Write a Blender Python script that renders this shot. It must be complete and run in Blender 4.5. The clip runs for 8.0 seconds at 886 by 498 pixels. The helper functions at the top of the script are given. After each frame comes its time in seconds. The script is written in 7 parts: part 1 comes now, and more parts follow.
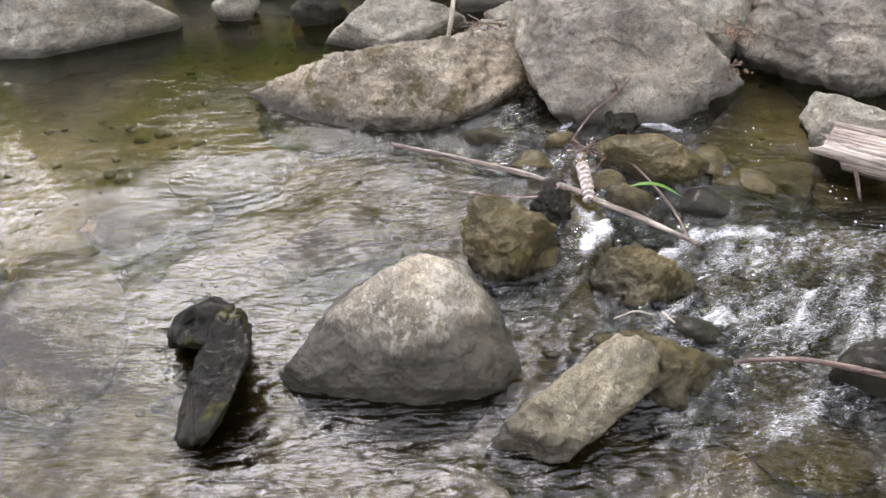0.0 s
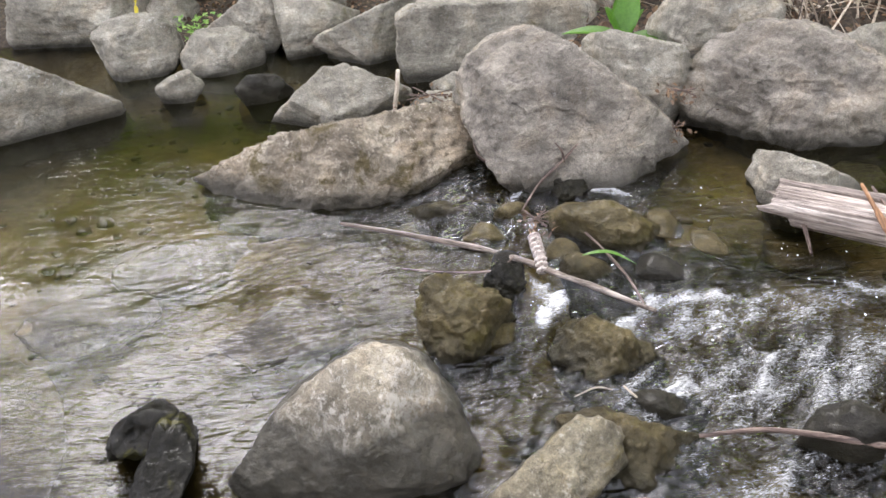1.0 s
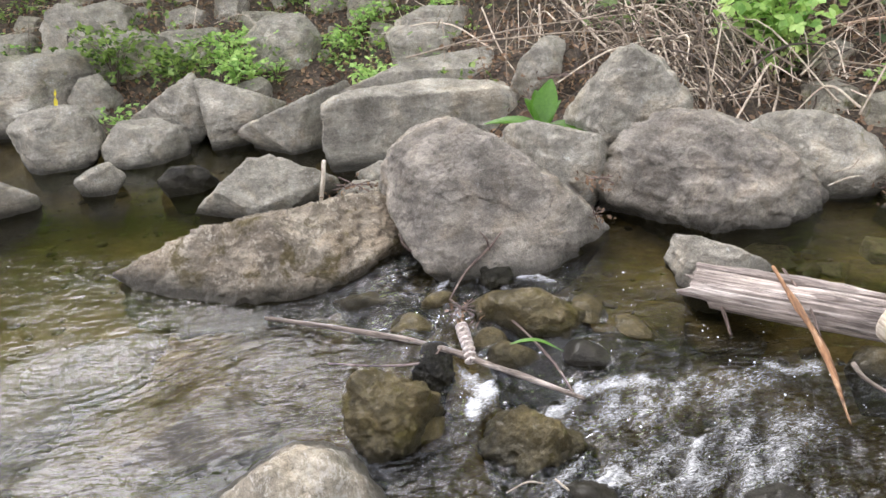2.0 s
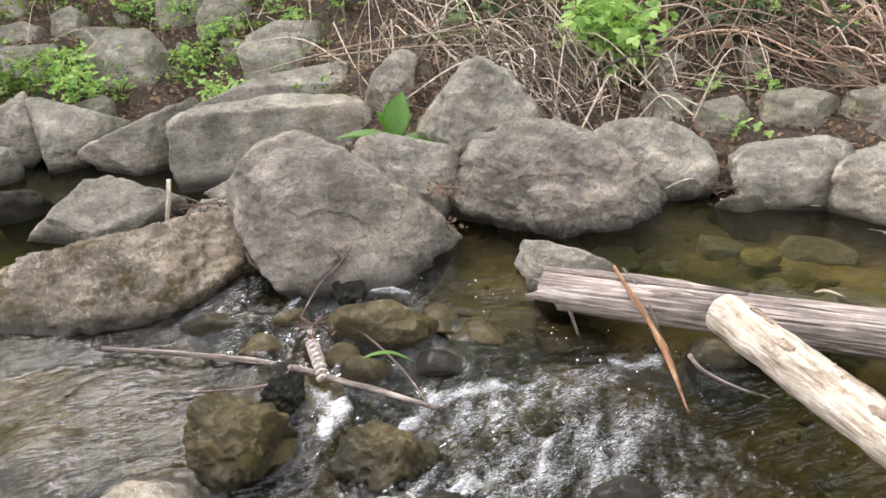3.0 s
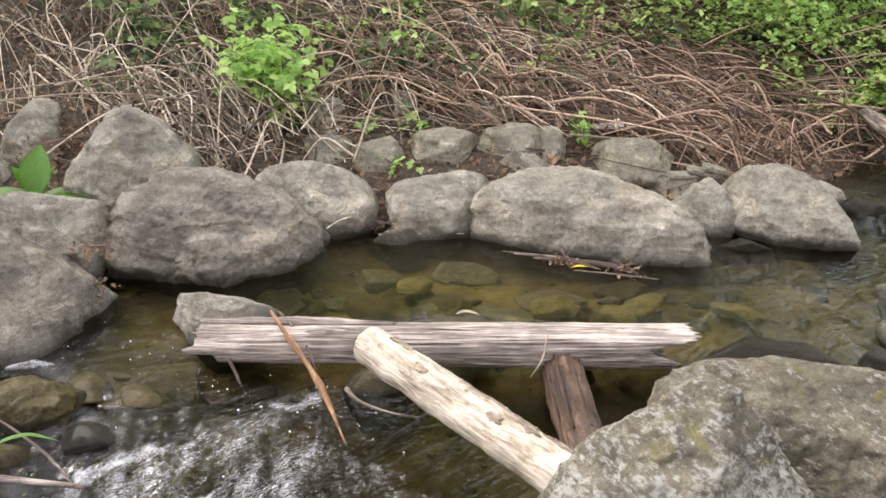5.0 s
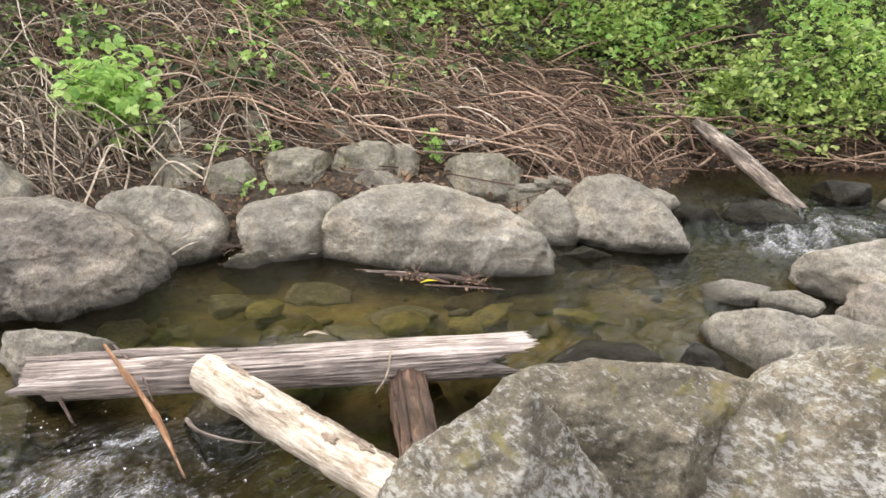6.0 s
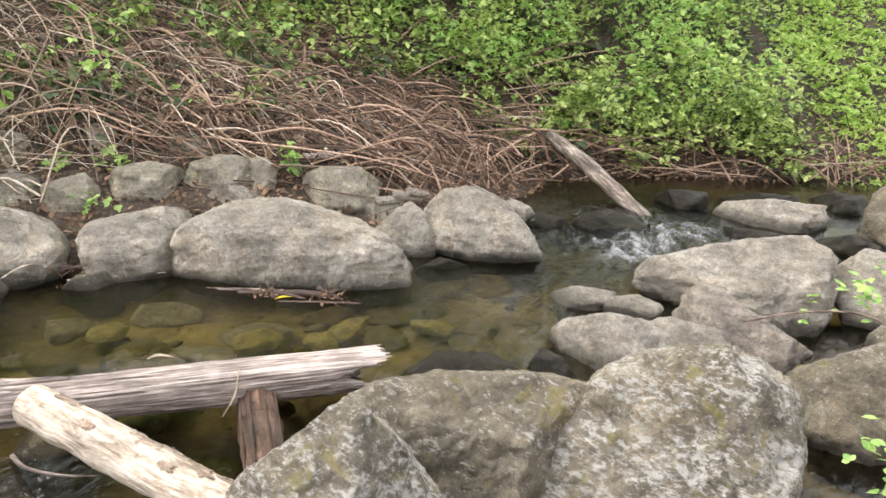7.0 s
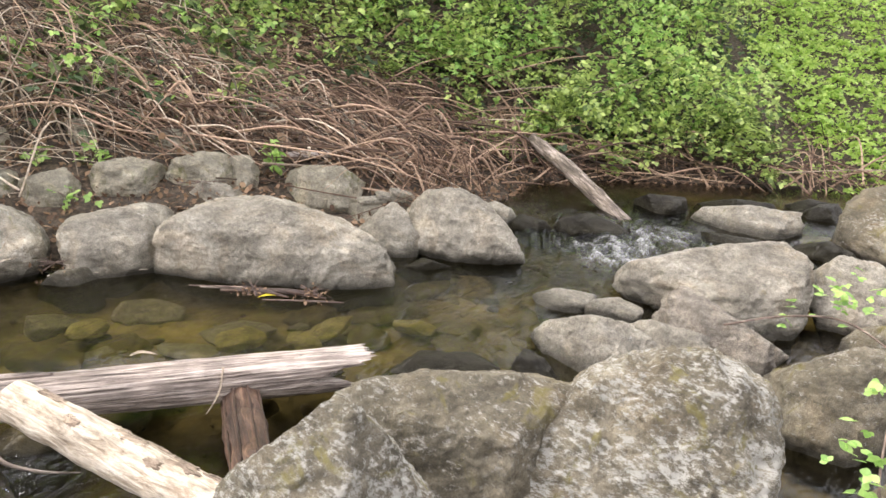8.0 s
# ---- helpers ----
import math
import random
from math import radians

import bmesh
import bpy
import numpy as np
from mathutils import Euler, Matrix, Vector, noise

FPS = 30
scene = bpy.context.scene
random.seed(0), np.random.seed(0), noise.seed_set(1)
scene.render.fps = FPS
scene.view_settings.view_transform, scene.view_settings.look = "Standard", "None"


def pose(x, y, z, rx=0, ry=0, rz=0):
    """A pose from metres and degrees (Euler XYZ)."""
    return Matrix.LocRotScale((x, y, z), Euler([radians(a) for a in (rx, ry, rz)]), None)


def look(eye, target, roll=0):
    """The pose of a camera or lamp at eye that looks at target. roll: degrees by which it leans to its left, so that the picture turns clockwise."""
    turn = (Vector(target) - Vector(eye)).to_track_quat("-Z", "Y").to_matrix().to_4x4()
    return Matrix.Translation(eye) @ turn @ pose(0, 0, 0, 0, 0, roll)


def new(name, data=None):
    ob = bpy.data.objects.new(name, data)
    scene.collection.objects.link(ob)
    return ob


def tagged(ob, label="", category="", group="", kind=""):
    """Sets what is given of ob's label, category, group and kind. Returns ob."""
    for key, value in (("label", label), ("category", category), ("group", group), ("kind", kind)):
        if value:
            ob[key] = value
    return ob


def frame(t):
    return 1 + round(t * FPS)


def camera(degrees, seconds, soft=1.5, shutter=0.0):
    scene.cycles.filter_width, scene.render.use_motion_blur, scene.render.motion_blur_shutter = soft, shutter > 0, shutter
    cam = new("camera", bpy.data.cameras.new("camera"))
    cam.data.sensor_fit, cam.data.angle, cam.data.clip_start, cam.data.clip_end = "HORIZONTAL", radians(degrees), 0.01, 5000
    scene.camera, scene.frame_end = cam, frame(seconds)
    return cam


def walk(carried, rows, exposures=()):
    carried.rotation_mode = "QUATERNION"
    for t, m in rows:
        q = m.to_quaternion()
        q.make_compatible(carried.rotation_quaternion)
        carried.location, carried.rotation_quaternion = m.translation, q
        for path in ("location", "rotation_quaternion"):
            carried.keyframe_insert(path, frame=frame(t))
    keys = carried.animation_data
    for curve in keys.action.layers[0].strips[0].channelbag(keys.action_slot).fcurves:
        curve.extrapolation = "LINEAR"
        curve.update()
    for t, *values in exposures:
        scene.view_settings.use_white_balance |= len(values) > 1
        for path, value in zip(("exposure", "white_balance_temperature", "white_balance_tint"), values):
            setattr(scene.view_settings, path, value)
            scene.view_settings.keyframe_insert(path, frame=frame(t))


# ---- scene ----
cam = camera(59.5, 8.0)
PATH = [
    (0, (0.019, 0.03, 1.355), (-0.008, 1.678, 0.222), -1.7),
    (0.5, (0.048, 0.089, 1.363), (0.027, 1.74, 0.233), -2.3),
    (1, (0.075, 0.129, 1.383), (0.141, 1.852, 0.371), -3.5),
    (1.5, (0.107, 0.141, 1.398), (0.327, 1.923, 0.518), -2.5),
    (1.7, (0.108, 0.148, 1.419), (0.348, 1.938, 0.559), -2.4),
    (2.8, (0.18, 0.168, 1.378), (0.583, 1.955, 0.575), -2.4),
    (3, (0.222, 0.162, 1.372), (0.783, 1.905, 0.568), -1.0),
    (3.5, (0.279, 0.147, 1.373), (1.167, 1.752, 0.576), 2.1),
    (4, (0.322, 0.108, 1.389), (1.333, 1.642, 0.598), 2.2),
    (4.2, (0.342, 0.09, 1.392), (1.389, 1.603, 0.607), 1.9),
    (5.3, (0.424, -0.02, 1.447), (1.703, 1.357, 0.763), 2.1),
    (5.5, (0.449, -0.054, 1.456), (1.769, 1.289, 0.784), 1.9),
    (6, (0.495, -0.122, 1.467), (1.93, 1.102, 0.802), 2.6),
    (6.5, (0.533, -0.172, 1.481), (2.079, 0.918, 0.832), 3.1),
    (7, (0.56, -0.209, 1.487), (2.19, 0.769, 0.866), 4.2),
    (7.5, (0.565, -0.234, 1.499), (2.245, 0.661, 0.885), 4.9),
    (8, (0.522, -0.187, 1.488), (2.185, 0.74, 0.875), 5.6),
]
walk(cam, [(t, look(eye, target, roll)) for t, eye, target, roll in PATH], [(0.0, 2.95, 6700, 14), (1.5, 2.88, 6650, 13), (3.5, 2.76, 7000, 13), (5.5, 2.72, 7050, 13), (6.5, 2.84, 7050, 13), (8.0, 2.83, 7150, 14)])

# ---- light ----
world = bpy.data.worlds.new("sky")
scene.world = world
world.use_nodes = True
sky = world.node_tree.nodes.new("ShaderNodeTexSky")
sky.sky_type, sky.sun_disc = "NISHITA", False
sky.sun_elevation, sky.sun_rotation = radians(44), radians(340)
sky.air_density, sky.dust_density, sky.ozone_density = 1.0, 5.0, 0.6
background = world.node_tree.nodes["Background"]
background.inputs["Strength"].default_value = 0.15
haze = world.node_tree.nodes.new("ShaderNodeHueSaturation")
haze.inputs["Saturation"].default_value = 0.3
world.node_tree.links.new(sky.outputs["Color"], haze.inputs["Color"])
cloud = world.node_tree.nodes.new("ShaderNodeMix")
cloud.data_type, cloud.blend_type = "RGBA", "DARKEN"
cloud.inputs[0].default_value, cloud.inputs[7].default_value = 1.0, (3.0, 3.08, 3.65, 1)
layer = world.node_tree.nodes.new("ShaderNodeMix")
layer.data_type, layer.blend_type = "RGBA", "LIGHTEN"
layer.inputs[0].default_value, layer.inputs[7].default_value = 1.0, (1.65, 1.71, 2.05, 1)
world.node_tree.links.new(haze.outputs["Color"], layer.inputs[6])
world.node_tree.links.new(layer.outputs[2], cloud.inputs[6])
world.node_tree.links.new(cloud.outputs[2], background.inputs["Color"])

sun = new("sun", bpy.data.lights.new("sun", "SUN"))
sun.data.energy, sun.data.angle, sun.data.color = 0.95, radians(43), (0.99, 0.985, 0.98)
sun.matrix_world = look((-2.75, 7.6, 7.8), (0, 0, 0))


# ---- small tools ----
def part(name, bm, material, parent=None, label=""):
    """One mesh object from a bmesh, under a thing or a part."""
    data = bpy.data.meshes.new(name)
    bm.to_mesh(data)
    bm.free()
    data.materials.append(material)
    ob = new(name, data)
    if parent:
        ob.parent = parent
    return tagged(ob, label) if label else ob


def sheet(name, verts, faces, material, parent=None, smooth=True):
    """One mesh object from arrays of corners and faces."""
    data = bpy.data.meshes.new(name)
    data.from_pydata(np.asarray(verts).tolist(), [], [list(map(int, f)) for f in faces])
    data.materials.append(material)
    if smooth:
        data.polygons.foreach_set("use_smooth", [True] * len(data.polygons))
    ob = new(name, data)
    if parent:
        ob.parent = parent
    return ob


PERM = np.random.RandomState(7).permutation(512)


def wave_noise(x, y):
    """Smooth gradient noise on a plane, for whole arrays; about -0.7 to 0.7."""
    xi, yi = np.floor(x).astype(int), np.floor(y).astype(int)
    xf, yf = x - xi, y - yi
    u, v = xf * xf * xf * (xf * (xf * 6 - 15) + 10), yf * yf * yf * (yf * (yf * 6 - 15) + 10)

    def corner(i, j):
        a = PERM[(PERM[(xi + i) % 512] + yi + j) % 512] * (2 * np.pi / 512)
        return np.cos(a) * (xf - i) + np.sin(a) * (yf - j)

    return (corner(0, 0) * (1 - u) + corner(1, 0) * u) * (1 - v) + (corner(0, 1) * (1 - u) + corner(1, 1) * u) * v


# ---- materials ----
def material(name):
    m = bpy.data.materials.new(name)
    m.use_nodes = True
    t = m.node_tree
    return m, t.nodes, t.links, t.nodes["Principled BSDF"]


def node(nodes, kind, **values):
    n = nodes.new(kind)
    for key, value in values.items():
        n.inputs[key.replace("_", " ")].default_value = value
    return n


def noise_node(nodes, links, coords, scale, detail=5.0, rough=0.6, warp=0.0):
    n = node(nodes, "ShaderNodeTexNoise", Scale=scale, Detail=detail, Roughness=rough, Distortion=warp)
    links.new(coords, n.inputs["Vector"])
    return n.outputs["Fac"]


def ramp(nodes, links, fac, *stops):
    r = nodes.new("ShaderNodeValToRGB")
    while len(r.color_ramp.elements) < len(stops):
        r.color_ramp.elements.new(0.5)
    for e, (at, colour) in zip(r.color_ramp.elements, stops):
        e.position = at
        e.color = (*colour, 1) if isinstance(colour, tuple) else (colour, colour, colour, 1)
    links.new(fac, r.inputs["Fac"])
    return r.outputs["Color"]


def blend(nodes, links, fac, a, b, mode="MIX"):
    n = nodes.new("ShaderNodeMix")
    n.data_type, n.blend_type = "RGBA", mode
    for slot, value in ((0, fac), (6, a), (7, b)):
        if isinstance(value, (int, float)):
            n.inputs[slot].default_value = value
        elif isinstance(value, tuple):
            n.inputs[slot].default_value = (*value, 1)
        else:
            links.new(value, n.inputs[slot])
    return n.outputs[2]


def maths(nodes, links, op, a, b=0.0, clamp=False):
    n = nodes.new("ShaderNodeMath")
    n.operation, n.use_clamp = op, clamp
    for slot, value in ((0, a), (1, b)):
        if isinstance(value, (int, float)):
            n.inputs[slot].default_value = value
        else:
            links.new(value, n.inputs[slot])
    return n.outputs[0]


def relief(nodes, links, bsdf, height, strength, distance, under=None):
    n = node(nodes, "ShaderNodeBump", Strength=strength, Distance=distance)
    links.new(height, n.inputs["Height"])
    if under:
        links.new(under, n.inputs["Normal"])
    links.new(n.outputs["Normal"], bsdf.inputs["Normal"])
    return n.outputs["Normal"]


def place_of(nodes):
    return nodes.new("ShaderNodeTexCoord").outputs["Object"]


def world_place(nodes):
    return nodes.new("ShaderNodeNewGeometry").outputs["Position"]


def noise_colour(n, k, at, scale):
    t = node(n, "ShaderNodeTexNoise", Scale=scale, Detail=4.0)
    k.new(at, t.inputs["Vector"])
    return t.outputs["Color"]


def stone(name, dark, mid, light, lichen=0.0, lichen_colour=(0.55, 0.56, 0.5), moss=0.0, moss_colour=(0.09, 0.085, 0.02), rough=0.85, grain=1.0, wet=0.0):
    """Weathered rock: broad stains, mineral grain, pits, lichen and moss, and a wet algae line above the stream that
    also holds painted foot shade.
    """
    m, n, k, b = material(name)
    at = place_of(n)
    broad = noise_node(n, k, at, 2.1, 4, 0.5, 0.6)
    middle = noise_node(n, k, at, 11.0, 9, 0.72, 0.35)
    fine = noise_node(n, k, at, 52.0, 6, 0.75, 0.2)
    speck = noise_node(n, k, at, 210.0, 3, 0.7)
    dark, light = tuple(0.85 * c for c in dark), tuple(1.1 * c for c in light)
    colour = ramp(n, k, broad, (0.3, dark), (0.5, mid), (0.7, light))
    hue = noise_node(n, k, at, 3.3, 6, 0.65, 0.8)
    colour = blend(n, k, 0.42, colour, ramp(n, k, hue, (0.38, (0.97, 0.98, 1.0)), (0.5, (1.02, 0.99, 0.95)), (0.62, (1.15, 0.98, 0.78))), "MULTIPLY")
    colour = blend(n, k, 0.42, colour, ramp(n, k, middle, (0.34, 0.16), (0.5, 0.5), (0.68, 0.82)), "OVERLAY")
    beds = node(n, "ShaderNodeMapping", Rotation=(0.35, 0.5, 0.2), Scale=(1.0, 1.0, 3.6))
    k.new(at, beds.inputs["Vector"])
    strata = noise_node(n, k, beds.outputs[0], 5.5, 9, 0.68, 0.5)
    colour = blend(n, k, 0.4, colour, ramp(n, k, strata, (0.34, 0.12), (0.5, 0.52), (0.66, 0.84)), "OVERLAY")
    colour = blend(n, k, 0.36, colour, ramp(n, k, fine, (0.34, 0.14), (0.5, 0.51), (0.66, 0.86)), "OVERLAY")
    colour = blend(n, k, 1.0, colour, (0.98, 0.985, 0.95), "MULTIPLY")
    colour = blend(n, k, 0.34 * grain, colour, ramp(n, k, speck, (0.35, 0.18), (0.5, 0.5), (0.65, 0.85)), "OVERLAY")
    drip = node(n, "ShaderNodeMapping", Scale=(1.0, 1.0, 0.35))
    k.new(at, drip.inputs["Vector"])
    stain = noise_node(n, k, drip.outputs[0], 3.6, 8, 0.7, 0.9)
    colour = blend(n, k, 0.32, colour, ramp(n, k, stain, (0.36, (0.36, 0.33, 0.28)), (0.47, (0.86, 0.85, 0.82)), (0.54, (1.0, 1.0, 1.0))), "MULTIPLY")
    ochre = noise_node(n, k, at, 4.5, 7, 0.65, 1.0)
    vein = noise_node(n, k, at, 3.2, 7, 0.62, 1.2)
    crack = ramp(n, k, vein, (0.488, 1.0), (0.497, 0.3), (0.506, 1.0))
    colour = blend(n, k, ramp(n, k, broad, (0.46, 0.0), (0.56, 0.7)), colour, crack, "MULTIPLY")
    shelf = n.new("ShaderNodeTexVoronoi")
    shelf.inputs["Scale"].default_value = 7.0
    bent = blend(n, k, 0.12, at, noise_colour(n, k, at, 5.0))
    k.new(bent, shelf.inputs["Vector"])
    tone = n.new("ShaderNodeSeparateColor")
    k.new(shelf.outputs["Color"], tone.inputs[0])
    colour = blend(n, k, 0.16, colour, ramp(n, k, tone.outputs[0], (0.0, 0.36), (1.0, 0.64)), "OVERLAY")
    # crevice shade put into the colour, since soft light hardly shades the bumps
    seam_shade = ramp(n, k, maths(n, k, "ABSOLUTE", maths(n, k, "SUBTRACT", middle, 0.5)), (0.0, 0.3), (0.022, 1.0))
    colour = blend(n, k, ramp(n, k, hue, (0.44, 0.0), (0.6, 0.4)), colour, seam_shade, "MULTIPLY")
    pits = ramp(n, k, fine, (0.29, 0.25), (0.35, 1.0))
    colour = blend(n, k, 0.5, colour, pits, "MULTIPLY")
    if lichen:
        drawn = node(n, "ShaderNodeMapping", Rotation=(0.5, 0.6, 0.3), Scale=(1.0, 0.5, 1.0))
        k.new(at, drawn.inputs["Vector"])
        patch = noise_node(n, k, drawn.outputs[0], 6.0, 9, 0.75, 0.4)
        spots = noise_node(n, k, drawn.outputs[0], 58.0, 6, 0.75)
        mask = maths(n, k, "ADD", maths(n, k, "MULTIPLY", patch, 0.4), maths(n, k, "MULTIPLY", spots, 0.6))
        cover = ramp(n, k, mask, (0.62 - 0.22 * lichen, 0.0), (0.69 - 0.22 * lichen, 0.85))
        colour = blend(n, k, cover, colour, lichen_colour)
    if moss:
        patch = noise_node(n, k, at, 6.0, 8, 0.7, 0.6)
        cover = ramp(n, k, patch, (0.66 - 0.3 * moss, 0.0), (0.74 - 0.3 * moss, 0.9))
        colour = blend(n, k, cover, colour, blend(n, k, fine, moss_colour, tuple(2.2 * c for c in moss_colour)))
    # splash-wet algae line above the stream, widened and blackened as painted foot shade
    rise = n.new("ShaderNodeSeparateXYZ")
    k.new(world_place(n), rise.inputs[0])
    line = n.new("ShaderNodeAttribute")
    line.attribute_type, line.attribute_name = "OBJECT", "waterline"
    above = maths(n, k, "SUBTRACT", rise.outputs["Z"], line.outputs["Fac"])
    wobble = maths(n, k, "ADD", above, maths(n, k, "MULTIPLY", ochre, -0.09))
    damp_shade = n.new("ShaderNodeMapRange")
    k.new(wobble, damp_shade.inputs["Value"])
    damp_shade.inputs["From Min"].default_value, damp_shade.inputs["From Max"].default_value = -0.025, 0.05
    damp_shade.inputs["To Min"].default_value, damp_shade.inputs["To Max"].default_value = 1.0, 0.0
    colour = blend(n, k, maths(n, k, "MULTIPLY", damp_shade.outputs[0], 0.88), colour, blend(n, k, fine, (0.008, 0.0075, 0.005), (0.05, 0.044, 0.026)))
    k.new(colour, b.inputs["Base Color"])
    gloss = maths(n, k, "SUBTRACT", rough, maths(n, k, "MULTIPLY", damp_shade.outputs[0], 0.22))
    k.new(maths(n, k, "ADD", gloss, maths(n, k, "MULTIPLY", fine, 0.12)), b.inputs["Roughness"])
    b.inputs["Specular IOR Level"].default_value = 0.5 - 0.4 * min(1.0, wet * 1.3)
    b.inputs["Coat Weight"].default_value, b.inputs["Coat Roughness"].default_value, b.inputs["Coat IOR"].default_value = 0.3 * wet, 0.1, 1.33
    first = relief(n, k, b, strata, 0.9, 0.032, relief(n, k, b, middle, 0.8, 0.022))
    second = relief(n, k, b, fine, 1.0, 0.018, first)
    third = relief(n, k, b, crack, 0.5, 0.006, second)
    relief(n, k, b, speck, 0.6, 0.003, third)
    return m


STONE = {
    "boulder": stone("river_stone", (0.224, 0.19, 0.146), (0.347, 0.302, 0.241), (0.47, 0.42, 0.347), 0.52, (0.62, 0.575, 0.5)),
    "wet": stone("wet_stone", (0.02, 0.018, 0.014), (0.045, 0.041, 0.034), (0.085, 0.08, 0.07), 0, moss=0.2, moss_colour=(0.03, 0.026, 0.008), rough=0.6, wet=0.7),
    "black": stone("black_wet_stone", (0.008, 0.007, 0.005), (0.018, 0.017, 0.013), (0.04, 0.037, 0.028), 0, moss=0.34, moss_colour=(0.045, 0.042, 0.01), rough=0.7, wet=0.8),
    "ridge": stone("brown_ridge_stone", (0.148, 0.116, 0.084), (0.264, 0.222, 0.174), (0.401, 0.354, 0.297), 0.42, (0.5, 0.44, 0.35), moss=0.42, moss_colour=(0.06, 0.045, 0.014)),
    "moss": stone("mossy_stone", (0.143, 0.116, 0.072), (0.275, 0.237, 0.165), (0.396, 0.358, 0.275), 0.36, (0.52, 0.48, 0.39), moss=0.4, moss_colour=(0.1, 0.075, 0.02), rough=0.6),
    "pale": stone("pale_stone", (0.23, 0.207, 0.172), (0.345, 0.319, 0.276), (0.46, 0.431, 0.385), 0.25, (0.55, 0.54, 0.5)),
    "grey": stone("grey_stone", (0.235, 0.21, 0.174), (0.371, 0.343, 0.297), (0.507, 0.473, 0.418), 0.28, (0.46, 0.46, 0.43), moss=0.12),
    "big": stone("purple_grey_stone", (0.135, 0.117, 0.099), (0.286, 0.255, 0.224), (0.373, 0.337, 0.296), 0.2, (0.4, 0.37, 0.34), moss=0.12, moss_colour=(0.07, 0.065, 0.035), grain=1.2),
    "sand": stone("sandy_stone", (0.245, 0.221, 0.184), (0.35, 0.322, 0.279), (0.47, 0.439, 0.387), 0.22, (0.55, 0.52, 0.46), moss=0.1, moss_colour=(0.14, 0.11, 0.05)),
    "bank": stone("bank_stone", (0.207, 0.184, 0.144), (0.333, 0.308, 0.253), (0.46, 0.431, 0.368), 0.2, (0.46, 0.45, 0.4), moss=0.35, moss_colour=(0.1, 0.1, 0.04)),
    "lichen": stone("lichen_stone", (0.165, 0.145, 0.11), (0.231, 0.204, 0.156), (0.308, 0.275, 0.215), 0.6, (0.53, 0.52, 0.47), moss=0.3, moss_colour=(0.13, 0.115, 0.04)),
    "algae": stone("algae_stone", (0.03, 0.023, 0.01), (0.13, 0.103, 0.05), (0.34, 0.29, 0.18), 0.2, (0.42, 0.38, 0.28), moss=0.5, moss_colour=(0.05, 0.04, 0.008), rough=0.6, wet=0.6),
    "brown": stone("brown_stone", (0.14, 0.121, 0.088), (0.208, 0.183, 0.138), (0.282, 0.253, 0.198), 0.4, (0.46, 0.44, 0.39), moss=0.28, moss_colour=(0.11, 0.095, 0.03)),
    "amber": stone("amber_stone", (0.3, 0.25, 0.1), (0.48, 0.42, 0.2), (0.6, 0.54, 0.3), 0, rough=0.6),
    "bed": stone("river_bed_stone", (0.095, 0.074, 0.036), (0.21, 0.17, 0.085), (0.32, 0.265, 0.14), 0, moss=0.3, moss_colour=(0.12, 0.09, 0.02), rough=0.6),
}


def soil_material():
    """Gravelly amber stream bed, turning into soil with leaf litter on the bank."""
    m, n, k, b = material("soil")
    at = world_place(n)
    broad = noise_node(n, k, at, 2.0, 6, 0.6)
    fine = noise_node(n, k, at, 30.0, 6, 0.7)
    cell = n.new("ShaderNodeTexVoronoi")
    cell.inputs["Scale"].default_value = 16.0
    k.new(at, cell.inputs["Vector"])
    patch = noise_node(n, k, at, 7.0, 7, 0.7, 0.6)
    bed = ramp(n, k, broad, (0.3, (0.06, 0.047, 0.022)), (0.5, (0.16, 0.125, 0.058)), (0.7, (0.28, 0.22, 0.105)))
    bed = blend(n, k, 0.7, bed, ramp(n, k, patch, (0.3, 0.2), (0.5, 0.5), (0.7, 0.85)), "OVERLAY")
    # bank colour darkened to hold the shade beneath canes and leaves
    shaded_earth = ramp(n, k, fine, (0.3, (0.012, 0.009, 0.006)), (0.5, (0.05, 0.036, 0.024)), (0.7, (0.16, 0.115, 0.078)))
    zone = n.new("ShaderNodeAttribute")
    zone.attribute_name = "bank"
    colour = blend(n, k, zone.outputs["Fac"], bed, shaded_earth)
    k.new(colour, b.inputs["Base Color"])
    b.inputs["Roughness"].default_value = 0.9
    first = relief(n, k, b, cell.outputs["Distance"], 0.7, 0.02)
    relief(n, k, b, fine, 0.8, 0.02, first)
    return m


